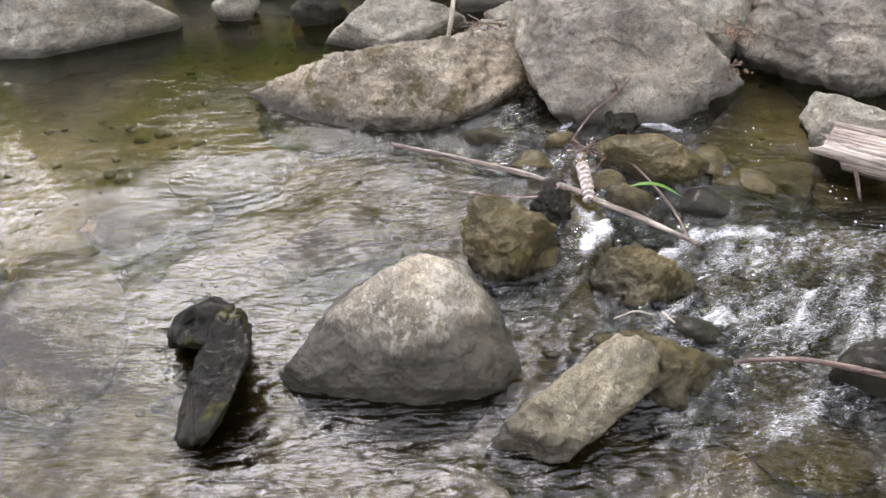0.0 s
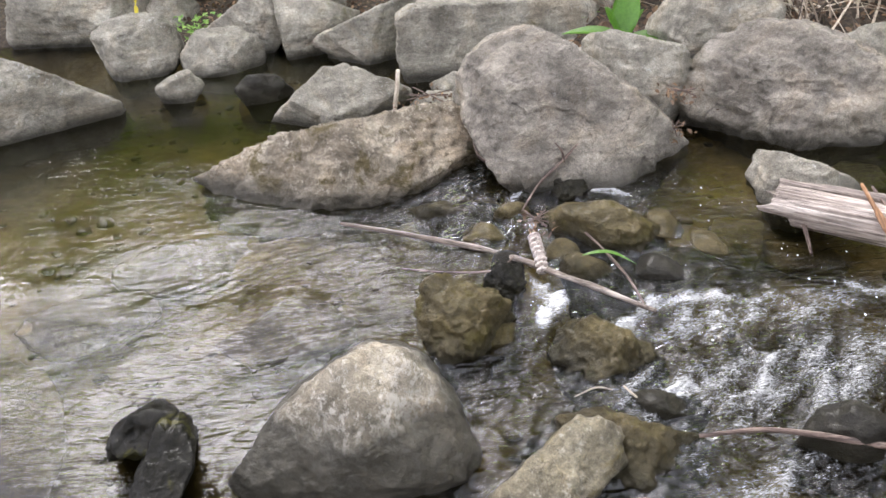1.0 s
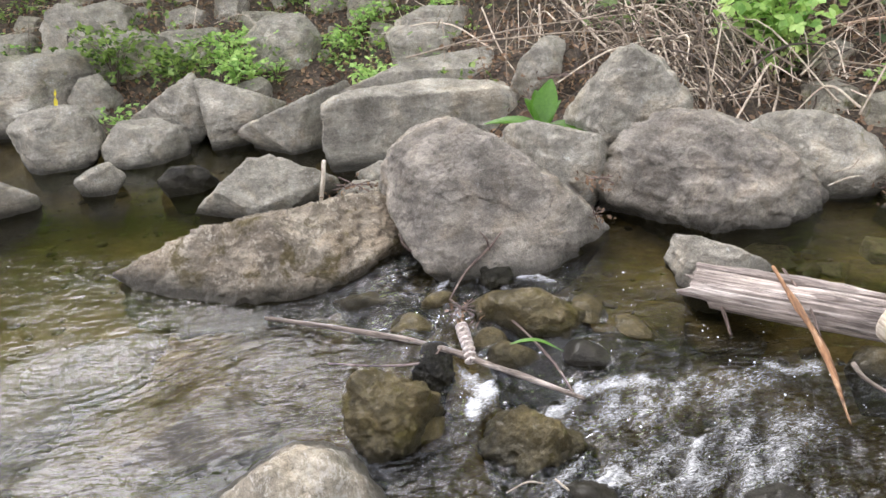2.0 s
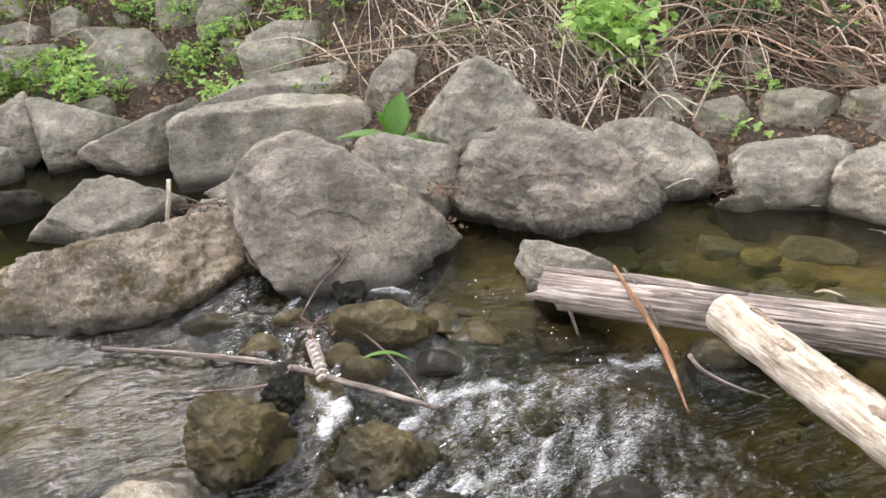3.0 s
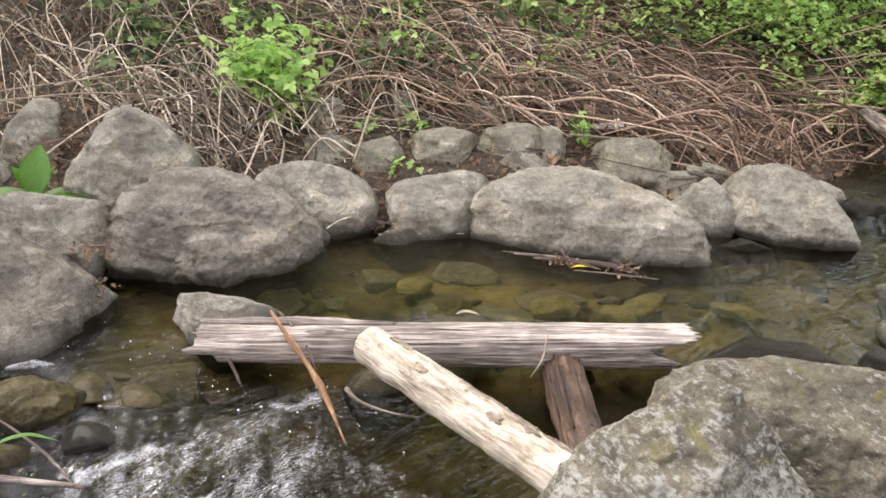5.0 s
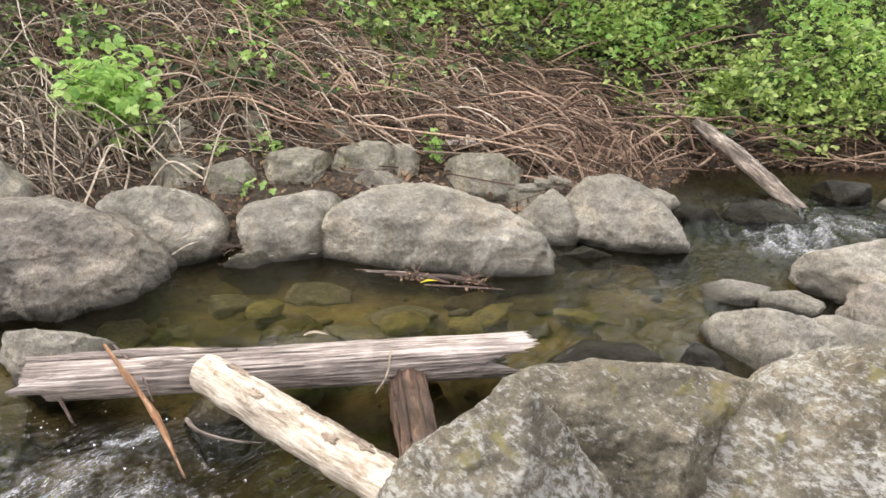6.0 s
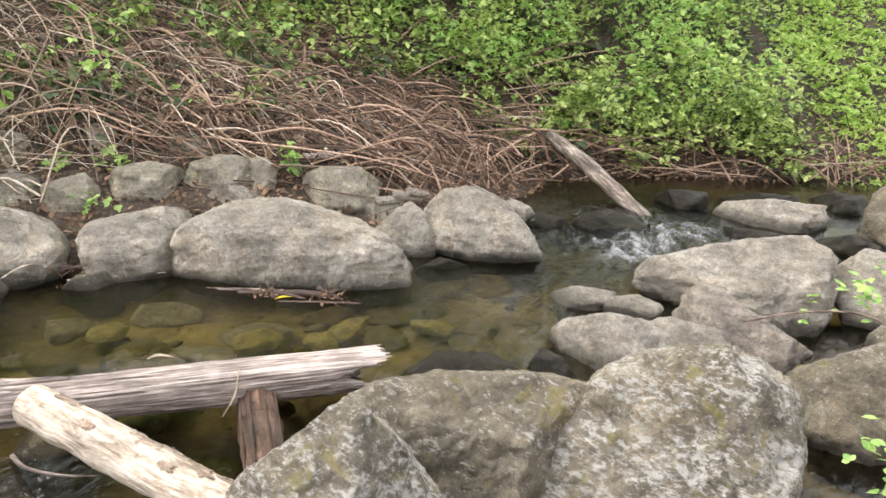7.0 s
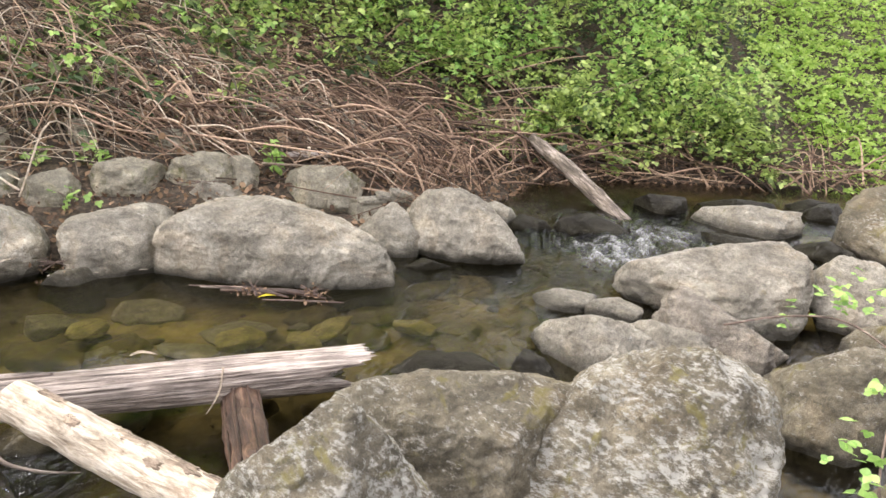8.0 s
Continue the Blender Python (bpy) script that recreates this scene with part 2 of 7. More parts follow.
def water_material():
    """Clear stream water: a glossy skin over a slightly brown clear body, with foam where the sheet says so."""
    m, n, k, b = material("stream_water")
    at = world_place(n)
    flow = node(n, "ShaderNodeMapping", Rotation=(0, 0, radians(-30)), Scale=(0.38, 1.0, 1.0))
    k.new(at, flow.inputs["Vector"])
    turb = n.new("ShaderNodeAttribute")
    turb.attribute_name = "turbulence"
    ripple = noise_node(n, k, flow.outputs[0], 24.0, 1.5, 0.5, 0.9)
    small = noise_node(n, k, flow.outputs[0], 85.0, 2.0, 0.6, 0.8)
    streak = node(n, "ShaderNodeMapping", Rotation=(0, 0, radians(-30)), Scale=(0.2, 1.0, 1.0))
    k.new(at, streak.inputs["Vector"])
    line = noise_node(n, k, streak.outputs[0], 17.0, 2.0, 0.55, 1.6)
    line = maths(n, k, "ABSOLUTE", maths(n, k, "SUBTRACT", line, 0.5))
    bump = node(n, "ShaderNodeBump", Strength=1.0, Distance=0.024)
    k.new(maths(n, k, "MULTIPLY", ripple, maths(n, k, "ADD", maths(n, k, "MULTIPLY", turb.outputs["Fac"], 0.9), 0.04)), bump.inputs["Height"])
    bump3 = node(n, "ShaderNodeBump", Strength=1.0, Distance=0.046)
    k.new(maths(n, k, "MULTIPLY", line, maths(n, k, "ADD", maths(n, k, "MULTIPLY", turb.outputs["Fac"], 0.8), 0.01)), bump3.inputs["Height"])
    k.new(bump.outputs["Normal"], bump3.inputs["Normal"])
    bump2 = node(n, "ShaderNodeBump", Strength=1.0, Distance=0.006)
    k.new(maths(n, k, "MULTIPLY", small, maths(n, k, "ADD", turb.outputs["Fac"], 0.04)), bump2.inputs["Height"])
    k.new(bump3.outputs["Normal"], bump2.inputs["Normal"])
    clear = n.new("ShaderNodeBsdfTransparent")
    # dark tint: the left pool's depth, and painted shade elsewhere
    depth_shade = n.new("ShaderNodeAttribute")
    depth_shade.attribute_name = "depth"
    k.new(blend(n, k, depth_shade.outputs["Fac"], (0.86, 0.81, 0.56), (0.1, 0.092, 0.05)), clear.inputs["Color"])
    shine = n.new("ShaderNodeBsdfGlossy")
    shine.inputs["Roughness"].default_value = 0.03
    k.new(bump2.outputs["Normal"], shine.inputs["Normal"])
    fresnel = node(n, "ShaderNodeFresnel", IOR=1.52)
    k.new(bump2.outputs["Normal"], fresnel.inputs["Normal"])
    # murk in the pool; at left its green paints in the mirrored trees
    silt_reflection = n.new("ShaderNodeBsdfDiffuse")
    silt_reflection.inputs["Color"].default_value = (0.21, 0.22, 0.08, 1)
    cloudy = n.new("ShaderNodeAttribute")
    cloudy.attribute_name = "silt_reflection"
    body = n.new("ShaderNodeMixShader")
    k.new(cloudy.outputs["Fac"], body.inputs[0])
    k.new(clear.outputs[0], body.inputs[1])
    k.new(silt_reflection.outputs[0], body.inputs[2])
    skin = n.new("ShaderNodeMixShader")
    k.new(fresnel.outputs[0], skin.inputs[0])
    k.new(body.outputs[0], skin.inputs[1])
    k.new(shine.outputs[0], skin.inputs[2])
    foam = n.new("ShaderNodeBsdfDiffuse")
    foam.inputs["Color"].default_value = (0.78, 0.79, 0.8, 1)
    k.new(bump.outputs["Normal"], foam.inputs["Normal"])
    amount = n.new("ShaderNodeAttribute")
    amount.attribute_name = "foam"
    lace = noise_node(n, k, flow.outputs[0], 95.0, 7, 0.75, 1.6)
    cover = n.new("ShaderNodeMapRange")
    k.new(maths(n, k, "ADD", amount.outputs["Fac"], lace), cover.inputs["Value"])
    cover.inputs["From Min"].default_value, cover.inputs["From Max"].default_value = 1.0, 1.38
    cover.inputs["To Max"].default_value = 0.75
    top = n.new("ShaderNodeMixShader")
    k.new(cover.outputs[0], top.inputs[0])
    k.new(skin.outputs[0], top.inputs[1])
    k.new(foam.outputs[0], top.inputs[2])
    k.new(top.outputs[0], n["Material Output"].inputs["Surface"])
    return m


def wood_material(name, dark, mid, light, stretch, patch=None, rough=0.8):
    """Wood with grain along the piece's own x axis, and patches where bark is left."""
    m, n, k, b = material(name)
    flow = node(n, "ShaderNodeMapping", Scale=(stretch, 1.0, 1.0))
    at = place_of(n)
    k.new(at, flow.inputs["Vector"])
    grain = noise_node(n, k, flow.outputs[0], 45.0, 8, 0.65, 0.5)
    broad = noise_node(n, k, at, 8.0, 5, 0.6)
    colour = ramp(n, k, grain, (0.32, dark), (0.5, mid), (0.64, light))
    colour = blend(n, k, 0.55, colour, ramp(n, k, broad, (0.35, 0.25), (0.65, 0.78)), "OVERLAY")
    split = node(n, "ShaderNodeMapping", Scale=(stretch * 0.5, 1.0, 1.0))
    k.new(at, split.inputs["Vector"])
    check = noise_node(n, k, split.outputs[0], 26.0, 5, 0.6, 0.8)
    colour = blend(n, k, 0.3 if patch else 0.85, colour, ramp(n, k, check, (0.482, 1.0), (0.497, 0.1), (0.51, 1.0)), "MULTIPLY")
    if patch:
        spots = noise_node(n, k, node_chain(n, k, at), 9.0, 7, 0.65, 0.4)
        colour = blend(n, k, ramp(n, k, spots, (0.6, 0.0), (0.66, 0.8)), colour, patch)
    k.new(colour, b.inputs["Base Color"])
    b.inputs["Roughness"].default_value = rough
    first = relief(n, k, b, grain, 1.0, 0.014)
    relief(n, k, b, broad, 0.4, 0.015, first)
    return m


def node_chain(n, k, at):
    flow = node(n, "ShaderNodeMapping", Scale=(0.6, 1.0, 1.0))
    k.new(at, flow.inputs["Vector"])
    return flow.outputs[0]


def leaf_material(name, dark, light, rough=0.5, thin=0.5):
    """Thin leaves whose colour differs from leaf to leaf, lit a little from behind."""
    m, n, k, b = material(name)
    pick = n.new("ShaderNodeNewGeometry").outputs["Random Per Island"]
    spots = noise_node(n, k, world_place(n), 60.0, 3)
    colour = ramp(n, k, pick, (0.0, dark), (1.0, light))
    colour = blend(n, k, 0.35, colour, ramp(n, k, spots, (0.3, 0.3), (0.7, 0.75)), "OVERLAY")
    k.new(colour, b.inputs["Base Color"])
    b.inputs["Roughness"].default_value = rough
    back = n.new("ShaderNodeBsdfTranslucent")
    k.new(colour, back.inputs["Color"])
    both = n.new("ShaderNodeMixShader")
    both.inputs[0].default_value = thin
    k.new(b.outputs[0], both.inputs[1])
    k.new(back.outputs[0], both.inputs[2])
    k.new(both.outputs[0], n["Material Output"].inputs["Surface"])
    return m


def cane_material(name, dark, mid, light):
    """Dead stems, most of them dull and a few bleached."""
    m, n, k, b = material(name)
    pick = n.new("ShaderNodeNewGeometry").outputs["Random Per Island"]
    spots = noise_node(n, k, world_place(n), 40.0, 4)
    colour = ramp(n, k, pick, (0.0, dark), (0.5, mid), (1.0, light))
    colour = blend(n, k, 0.6, colour, ramp(n, k, spots, (0.35, 0.2), (0.65, 0.8)), "OVERLAY")
    k.new(colour, b.inputs["Base Color"])
    b.inputs["Roughness"].default_value = 0.75
    return m


SOIL = soil_material()
WATER = water_material()
GREY_WOOD = wood_material("weathered_grey_wood", (0.08, 0.06, 0.05), (0.29, 0.24, 0.207), (0.52, 0.455, 0.405), 0.045)
LOOSE_BARK = wood_material("loose_brown_bark", (0.15, 0.11, 0.08), (0.3, 0.23, 0.17), (0.46, 0.37, 0.28), 0.3)
PALE_WOOD = wood_material("peeled_pale_wood", (0.18, 0.135, 0.09), (0.45, 0.385, 0.3), (0.63, 0.57, 0.48), 0.2, (0.3, 0.22, 0.15))
BROWN_WOOD = wood_material("wet_brown_wood", (0.02, 0.011, 0.008), (0.065, 0.036, 0.024), (0.17, 0.1, 0.065), 0.06, rough=0.5)
ORANGE_WOOD = wood_material("orange_stick_bark", (0.06, 0.03, 0.018), (0.28, 0.14, 0.065), (0.56, 0.38, 0.24), 0.1, (0.07, 0.045, 0.03))
TWIG = wood_material("twig_bark", (0.05, 0.035, 0.03), (0.16, 0.11, 0.09), (0.32, 0.25, 0.2), 0.1)
DRIFT_WOOD = wood_material("driftwood", (0.06, 0.045, 0.035), (0.17, 0.135, 0.11), (0.34, 0.29, 0.25), 0.08)
BARK_LOG = wood_material("grey_brown_bark", (0.05, 0.038, 0.03), (0.18, 0.145, 0.115), (0.4, 0.34, 0.29), 0.12)
DARK_BARK = wood_material("tree_bark", (0.02, 0.016, 0.012), (0.06, 0.048, 0.038), (0.12, 0.1, 0.08), 0.3)
WHITE_BARK = wood_material("white_bark", (0.22, 0.17, 0.14), (0.58, 0.5, 0.45), (0.72, 0.66, 0.61), 2.0)
TAN_CANE = cane_material("dead_tan_cane", (0.04, 0.029, 0.021), (0.21, 0.16, 0.115), (0.66, 0.56, 0.44))
RED_CANE = cane_material("dead_red_cane", (0.025, 0.015, 0.01), (0.14, 0.082, 0.052), (0.46, 0.32, 0.225))
LITTER = leaf_material("leaf_litter", (0.08, 0.048, 0.032), (0.44, 0.295, 0.19), 0.85)
GREEN = leaf_material("bramble_leaf", (0.07, 0.14, 0.035), (0.68, 0.82, 0.28))
BRIGHT = leaf_material("young_leaf", (0.19, 0.38, 0.085), (0.52, 0.72, 0.23))
# bramble leaf again, with the thicket's shade put into its colour
DEEP = leaf_material("shade_tone_leaf", (0.035, 0.065, 0.03), (0.11, 0.17, 0.08))
BUSH = leaf_material("bush_leaf", (0.34, 0.46, 0.08), (0.64, 0.76, 0.2))
GLOSSY = leaf_material("broad_leaf", (0.06, 0.17, 0.018), (0.13, 0.29, 0.035), 0.4)
LIME = leaf_material("hillside_leaf", (0.23, 0.4, 0.07), (0.55, 0.7, 0.2))
WEED = leaf_material("weed_leaf", (0.05, 0.1, 0.025), (0.34, 0.48, 0.12))
MUTED = leaf_material("old_bramble_leaf", (0.05, 0.085, 0.035), (0.26, 0.36, 0.13))
YELLOW = leaf_material("yellow_leaf", (0.6, 0.48, 0.03), (0.75, 0.62, 0.06))

# ---- lie of the land ----
BANK_X = [-12, -6, -1.7, -0.7, 0.2, 0.7, 1.05, 1.35, 2.3, 2.8, 3.1, 4.0, 4.8, 5.4, 6.4, 7.0, 7.6, 8.2, 9.0, 12.0, 20]
BANK_Y = [7.5, 6.9, 6.2, 5.9, 5.5, 5.0, 4.3, 3.55, 3.4, 3.45, 3.2, 2.4, 2.0, 2.1, 2.2, 1.9, 1.0, 0.0, -1.5, -5.0, -14]
NEAR_X = [-12, -6, 0, 1.2, 1.7, 2.5, 3.0, 4.0, 5.0, 6.5, 8.0, 12.0, 20]
NEAR_Y = [0.0, 0.4, 0.45, 0.45, 0.2, -0.1, -0.75, -0.9, -1.0, -1.2, -3.0, -9.0, -20]
# places of the water's surface: x, y, height, roughness of the flow
LEVELS = [
    [(2.0, 2.9, 0, 0.24), (3.0, 2.0, 0, 0.28), (4.0, 1.5, 0, 0.5), (2.6, 2.6, 0, 0.22), (3.6, 1.1, 0, 0.4), (1.9, 2.9, 0, 0.24), (4.7, 1.4, 0.0, 0.6), (5.2, 1.2, 0.015, 1.0), (5.7, 1.15, 0.05, 1.0)],
    [(6.3, 1.0, 0.08, 0.5), (7.0, 0.8, 0.1, 0.3), (8.0, -0.5, 0.15, 0.3), (10.0, -3.0, 0.25, 0.3), (5.0, 0.0, 0, 0.1), (4.5, -0.4, -0.02, 0.4), (3.6, -0.5, -0.05, 0.4), (3.0, -0.6, -0.1, 0.3)],
    [(1.3, 3.0, -0.02, 0.15), (1.1, 2.8, -0.04, 0.35), (1.6, 2.3, -0.08, 0.45), (2.2, 1.8, -0.1, 0.1), (2.3, 1.3, -0.12, 0.1), (1.2, 2.5, -0.09, 0.4), (0.9, 2.85, -0.06, 0.8), (0.6, 2.95, -0.07, 1.0)],
    [(0.5, 2.6, -0.14, 1.0), (0.6, 2.3, -0.19, 1.0), (1.1, 2.1, -0.13, 1.0), (1.5, 1.8, -0.15, 0.8), (1.3, 1.6, -0.2, 1.0), (0.9, 1.9, -0.19, 1.0), (0.9, 1.5, -0.25, 0.8), (1.9, 1.6, -0.13, 0.35)],
    [(-0.2, 2.7, -0.17, 0.5), (0.0, 2.4, -0.18, 0.55), (-0.8, 2.5, -0.2, 0.26), (-1.5, 3.0, -0.17, 0.05), (-1.0, 4.3, -0.16, 0.04), (-0.5, 4.8, -0.15, 0.03), (-2.0, 5.0, -0.16, 0.03), (-0.5, 2.1, -0.23, 0.3)],
    [(-0.6, 1.4, -0.25, 0.4), (0.0, 1.3, -0.26, 0.48), (0.5, 1.2, -0.26, 0.6), (1.0, 1.1, -0.26, 0.7), (-1.5, 1.5, -0.26, 0.36), (-1.3, 2.2, -0.21, 0.2), (0.0, 0.0, -0.28, 0.4), (-4.0, 3.0, -0.2, 0.06), (-2.2, 3.2, -0.17, 0.04), (-1.9, 2.6, -0.18, 0.08)],
    [(-4.0, 1.0, -0.3, 0.3), (2.2, 0.9, -0.15, 0.2), (1.5, 0.8, -0.2, 0.5), (0.25, 2.1, -0.2, 0.8), (-0.9, 3.3, -0.17, 0.15)],
]
LEVELS = np.array([row for rows in LEVELS for row in rows])


def stream(x, y):
    """Height of the water's surface and the roughness of its flow."""
    top = np.zeros((2, *x.shape))
    weight = np.full(x.shape, 1e-12)
    for px, py, z, rough in LEVELS:
        d2 = (x - px) ** 2 + (y - py) ** 2
        w = np.exp(-d2 / 0.05) + 1e-3 / (0.05 + d2) ** 2
        top[0] += w * z
        top[1] += w * rough
        weight += w
    return top / weight


def land(x, y):
    """Height of the ground, and how far up the bank (0 in the stream, 1 on land)."""
    far = (y - np.interp(x, BANK_X, BANK_Y)) * 0.8
    near = (np.interp(x, NEAR_X, NEAR_Y) - y) * 0.8
    rise = np.interp(far, [0, 0.5, 1.5, 3.5, 8, 20, 60], [0.0, 0.13, 0.45, 1.35, 3.2, 6.0, 9.0])
    # the steep rise behind the camera is added, unseen, to block sky light
    rise += np.interp(near, [0, 0.6, 1.6, 4, 10, 60], [0.0, 0.12, 0.3, 1.9, 5.5, 14.0])
    wet = np.clip(np.minimum(-far, -near) / 0.3, 0, 1)
    level = stream(np.clip(x, -5, 11), np.clip(y, -5, 6.5))[0]
    bed = level - wet * (0.13 + 0.05 * wave_noise(x * 1.7, y * 1.7)) + 0.03 * wave_noise(x * 5, y * 5) - 0.01
    lumps = np.clip(rise * 2, 0, 1) * (0.12 * wave_noise(x * 1.3 + 9, y * 1.3) + 0.05 * wave_noise(x * 4, y * 4))
    return bed * (rise <= 0) + (rise > 0) * (np.minimum(bed, 0) * np.exp(-rise * 8) + rise + lumps), np.clip(1 - wet * 2.5, 0, 1)


def ground_at(x, y):
    return float(land(np.array([x], float), np.array([y], float))[0][0])


def spread(lo, a, b, hi, step):
    """Grid lines, close from a to b and wider and wider outside."""
    inner = np.arange(a, b + step / 2, step)
    left, right, gap = [a], [b], step
    while left[-1] > lo:
        gap *= 1.22
        left.append(left[-1] - gap)
    gap = step
    while right[-1] < hi:
        gap *= 1.22
        right.append(right[-1] + gap)
    return np.r_[left[:0:-1], inner, right[1:]]


def grid(xs, ys):
    x, y = np.meshgrid(xs, ys, indexing="ij")
    nx, ny = len(xs), len(ys)
    i = (np.arange(nx - 1)[:, None] * ny + np.arange(ny - 1)[None]).ravel()
    return x.ravel(), y.ravel(), np.stack([i, i + ny, i + ny + 1, i + 1], 1)


def mark(ob, name, values):
    ob.data.attributes.new(name, "FLOAT", "POINT").data.foreach_set("value", np.asarray(values, np.float32))


x, y, faces = grid(spread(-300, -3, 9, 300, 0.045), spread(-300, -1.2, 7.5, 300, 0.045))
z, dry = land(x, y)
ground = sheet("ground", np.stack([x, y, z], 1), faces, SOIL)
mark(ground, "bank", dry)
tagged(ground, "gravelly amber stream bed rising into a bank of brown leaf litter", "ground", kind="structure")

# white water, in streaks along the flow: from x, y, to x, y, reach, amount
FOAM = [
    (0.50, 2.46, 0.53, 2.36, 0.05, 0.55), (0.55, 2.33, 0.48, 2.25, 0.06, 0.6), (0.49, 2.96, 0.51, 2.75, 0.05, 0.5), (0.84, 2.96, 0.93, 2.88, 0.045, 0.65),
    (0.72, 1.83, 0.93, 1.86, 0.045, 0.56), (0.93, 1.86, 1.12, 1.92, 0.04, 0.54), (1.12, 1.93, 1.3, 2.02, 0.035, 0.55), (0.72, 2.17, 0.86, 2.25, 0.06, 0.62),
    (0.86, 2.25, 1.06, 2.22, 0.05, 0.55), (1.06, 2.22, 1.4, 2.17, 0.05, 0.5), (1.5, 2.2, 1.62, 2.13, 0.06, 0.6), (1.0, 2.09, 1.22, 2.13, 0.05, 0.5),
    (0.8, 1.58, 0.95, 1.63, 0.05, 0.5), (1.25, 1.6, 1.5, 1.75, 0.06, 0.35), (0.28, 2.1, 0.4, 2.0, 0.05, 0.3), (-0.98, 3.35, -0.9, 3.3, 0.035, 0.4), (-0.78, 3.02, -0.66, 3.03, 0.035, 0.45),
    (0.75, 1.75, 1.5, 1.95, 0.32, 0.45), (0.75, 2.1, 1.55, 2.15, 0.17, 0.48), (0.85, 1.45, 1.35, 1.6, 0.22, 0.44), (1.0, 2.75, 1.4, 2.4, 0.2, 0.3), (0.3, 2.3, 0.45, 2.0, 0.1, 0.3),
    # upstream rapid: added white here also stands for sky mirrored in the water
    (5.0, 1.2, 6.0, 1.0, 0.35, 0.43), (5.45, 1.2, 5.75, 1.05, 0.1, 0.42), (5.1, 1.45, 5.5, 1.35, 0.1, 0.42), (5.0, 1.1, 5.4, 0.95, 0.1, 0.4), (5.7, 1.2, 6.1, 1.1, 0.1, 0.45),
]
x, y, faces = grid(spread(-40, -2.0, 6.3, 40, 0.012), spread(-40, 0.4, 4.2, 12, 0.012))
z, turb = stream(np.clip(x, -5, 11), np.clip(y, -5, 6.5))
along, across = -0.8 * x - 0.6 * y, 0.6 * x - 0.8 * y
bend = 0.5 * wave_noise(x * 2, y * 2)
swell = wave_noise(along * 3.5 + bend, across * 7 + bend) * 0.027 + wave_noise(along * 9 + bend, across * 17 + bend) * 0.016
crest = 1 - 2 * np.abs(wave_noise(along * 7 + 2 * bend, across * 13 + bend))
choppy = 1 - 2 * np.abs(wave_noise(along * 21 + 2 * bend, across * 30 - bend))
swell += (0.013 * crest * np.abs(crest) + 0.011 * choppy) * np.clip(turb * 1.3 - 0.2, 0, 1)
fine = np.clip((turb - 0.02) * 1.0, 0, 1)
z += 0.02 * wave_noise(along * 1.6 + bend, across * 3.2 + 2 * bend) * np.clip(turb * 4 - 0.25, 0, 1)
z += swell * fine * (0.8 + 0.9 * np.clip(turb - 0.5, 0, 0.5))
# smooth humps where the water slides over stones just below, with a hollow downstream
for px, py, high, reach in [(-0.42, 2.42, 0.035, 0.16), (-1.2, 2.6, 0.02, 0.2), (-1.4, 2.05, 0.025, 0.22), (0.8, 1.27, 0.03, 0.22), (-0.05, 1.2, 0.02, 0.18), (-0.1, 2.72, 0.02, 0.18)]:
    z += high * np.exp(-((x - px) ** 2 + (y - py) ** 2) / reach**2) - 0.6 * high * np.exp(-((x - px + 0.7 * reach) ** 2 + (y - py + 1.1 * reach) ** 2) / (0.7 * reach) ** 2)
# trains of standing ripples behind the ridge of rock
ring = np.hypot(x + 1.05, y - 3.1)
z += 0.0018 * np.sin(ring * 2 * np.pi / 0.046 + 5 * bend) * np.exp(-(((x + 0.78) / 0.22) ** 2) - ((y - 2.72) / 0.2) ** 2)
foam = np.zeros(len(x))
for px, py, qx, qy, reach, amount in FOAM:
    s = np.clip(((x - px) * (qx - px) + (y - py) * (qy - py)) / ((qx - px) ** 2 + (qy - py) ** 2), 0, 1)
    wander = 0.05 * wave_noise(x * 9, y * 9)
    gap = np.hypot(x - px - s * (qx - px) + wander, y - py - s * (qy - py) + wander)
    foam = np.maximum(foam, amount * np.exp(-((gap / reach) ** 2)))
water = sheet("water", np.stack([x, y, z], 1), faces, WATER)
mark(water, "turbulence", turb)
mark(water, "foam", foam + np.clip(swell * 10, -0.3, 0.4) * np.clip(turb * 2 - 1, 0, 1) * (0.35 + foam))
# tint only; besides depth it holds shade under the log and upstream bank
depth_shade = 0.42 + 0.4 * np.exp(-(((x + 1.6) / 1.3) ** 2) - ((y - 4.4) / 0.9) ** 2) + 0.3 * np.exp(-(((x - 2.1) / 0.6) ** 2) - ((y - 1.5) / 0.5) ** 2)
depth_shade += 0.58 * np.exp(-(((x - 1.15) / 0.65) ** 2) - ((y - 1.85) / 0.45) ** 2) + 0.8 * np.exp(-(((x - 5.9) / 1.1) ** 2) - ((y - 1.3) / 0.7) ** 2) + 0.4 * np.exp(-(((x + 0.7) / 1.1) ** 2) - ((y - 1.9) / 1.0) ** 2)
mark(water, "depth", np.clip(depth_shade, 0, 1))
# the second term is the left pool's painted green reflection
silt_reflection = 0.03 * np.exp(-(((x - 3.0) / 1.5) ** 4) - ((y - 2.1) / 1.0) ** 4) + 0.13 * np.exp(-(((x + 1.6) / 1.2) ** 4) - ((y - 4.2) / 1.2) ** 4)
mark(water, "silt_reflection", silt_reflection * np.clip(1.2 - 1.4 * depth_shade, 0.1, 1) * (0.75 + 0.5 * wave_noise(x * 4, y * 4)))
water.visible_shadow = False
tagged(water, "clear brown stream water with ripples, riffles and white foam", "stream", kind="structure")


# ---- rocks ----
SPHERES = {}
HALF = Vector((0.5, 0.5, 0.5))


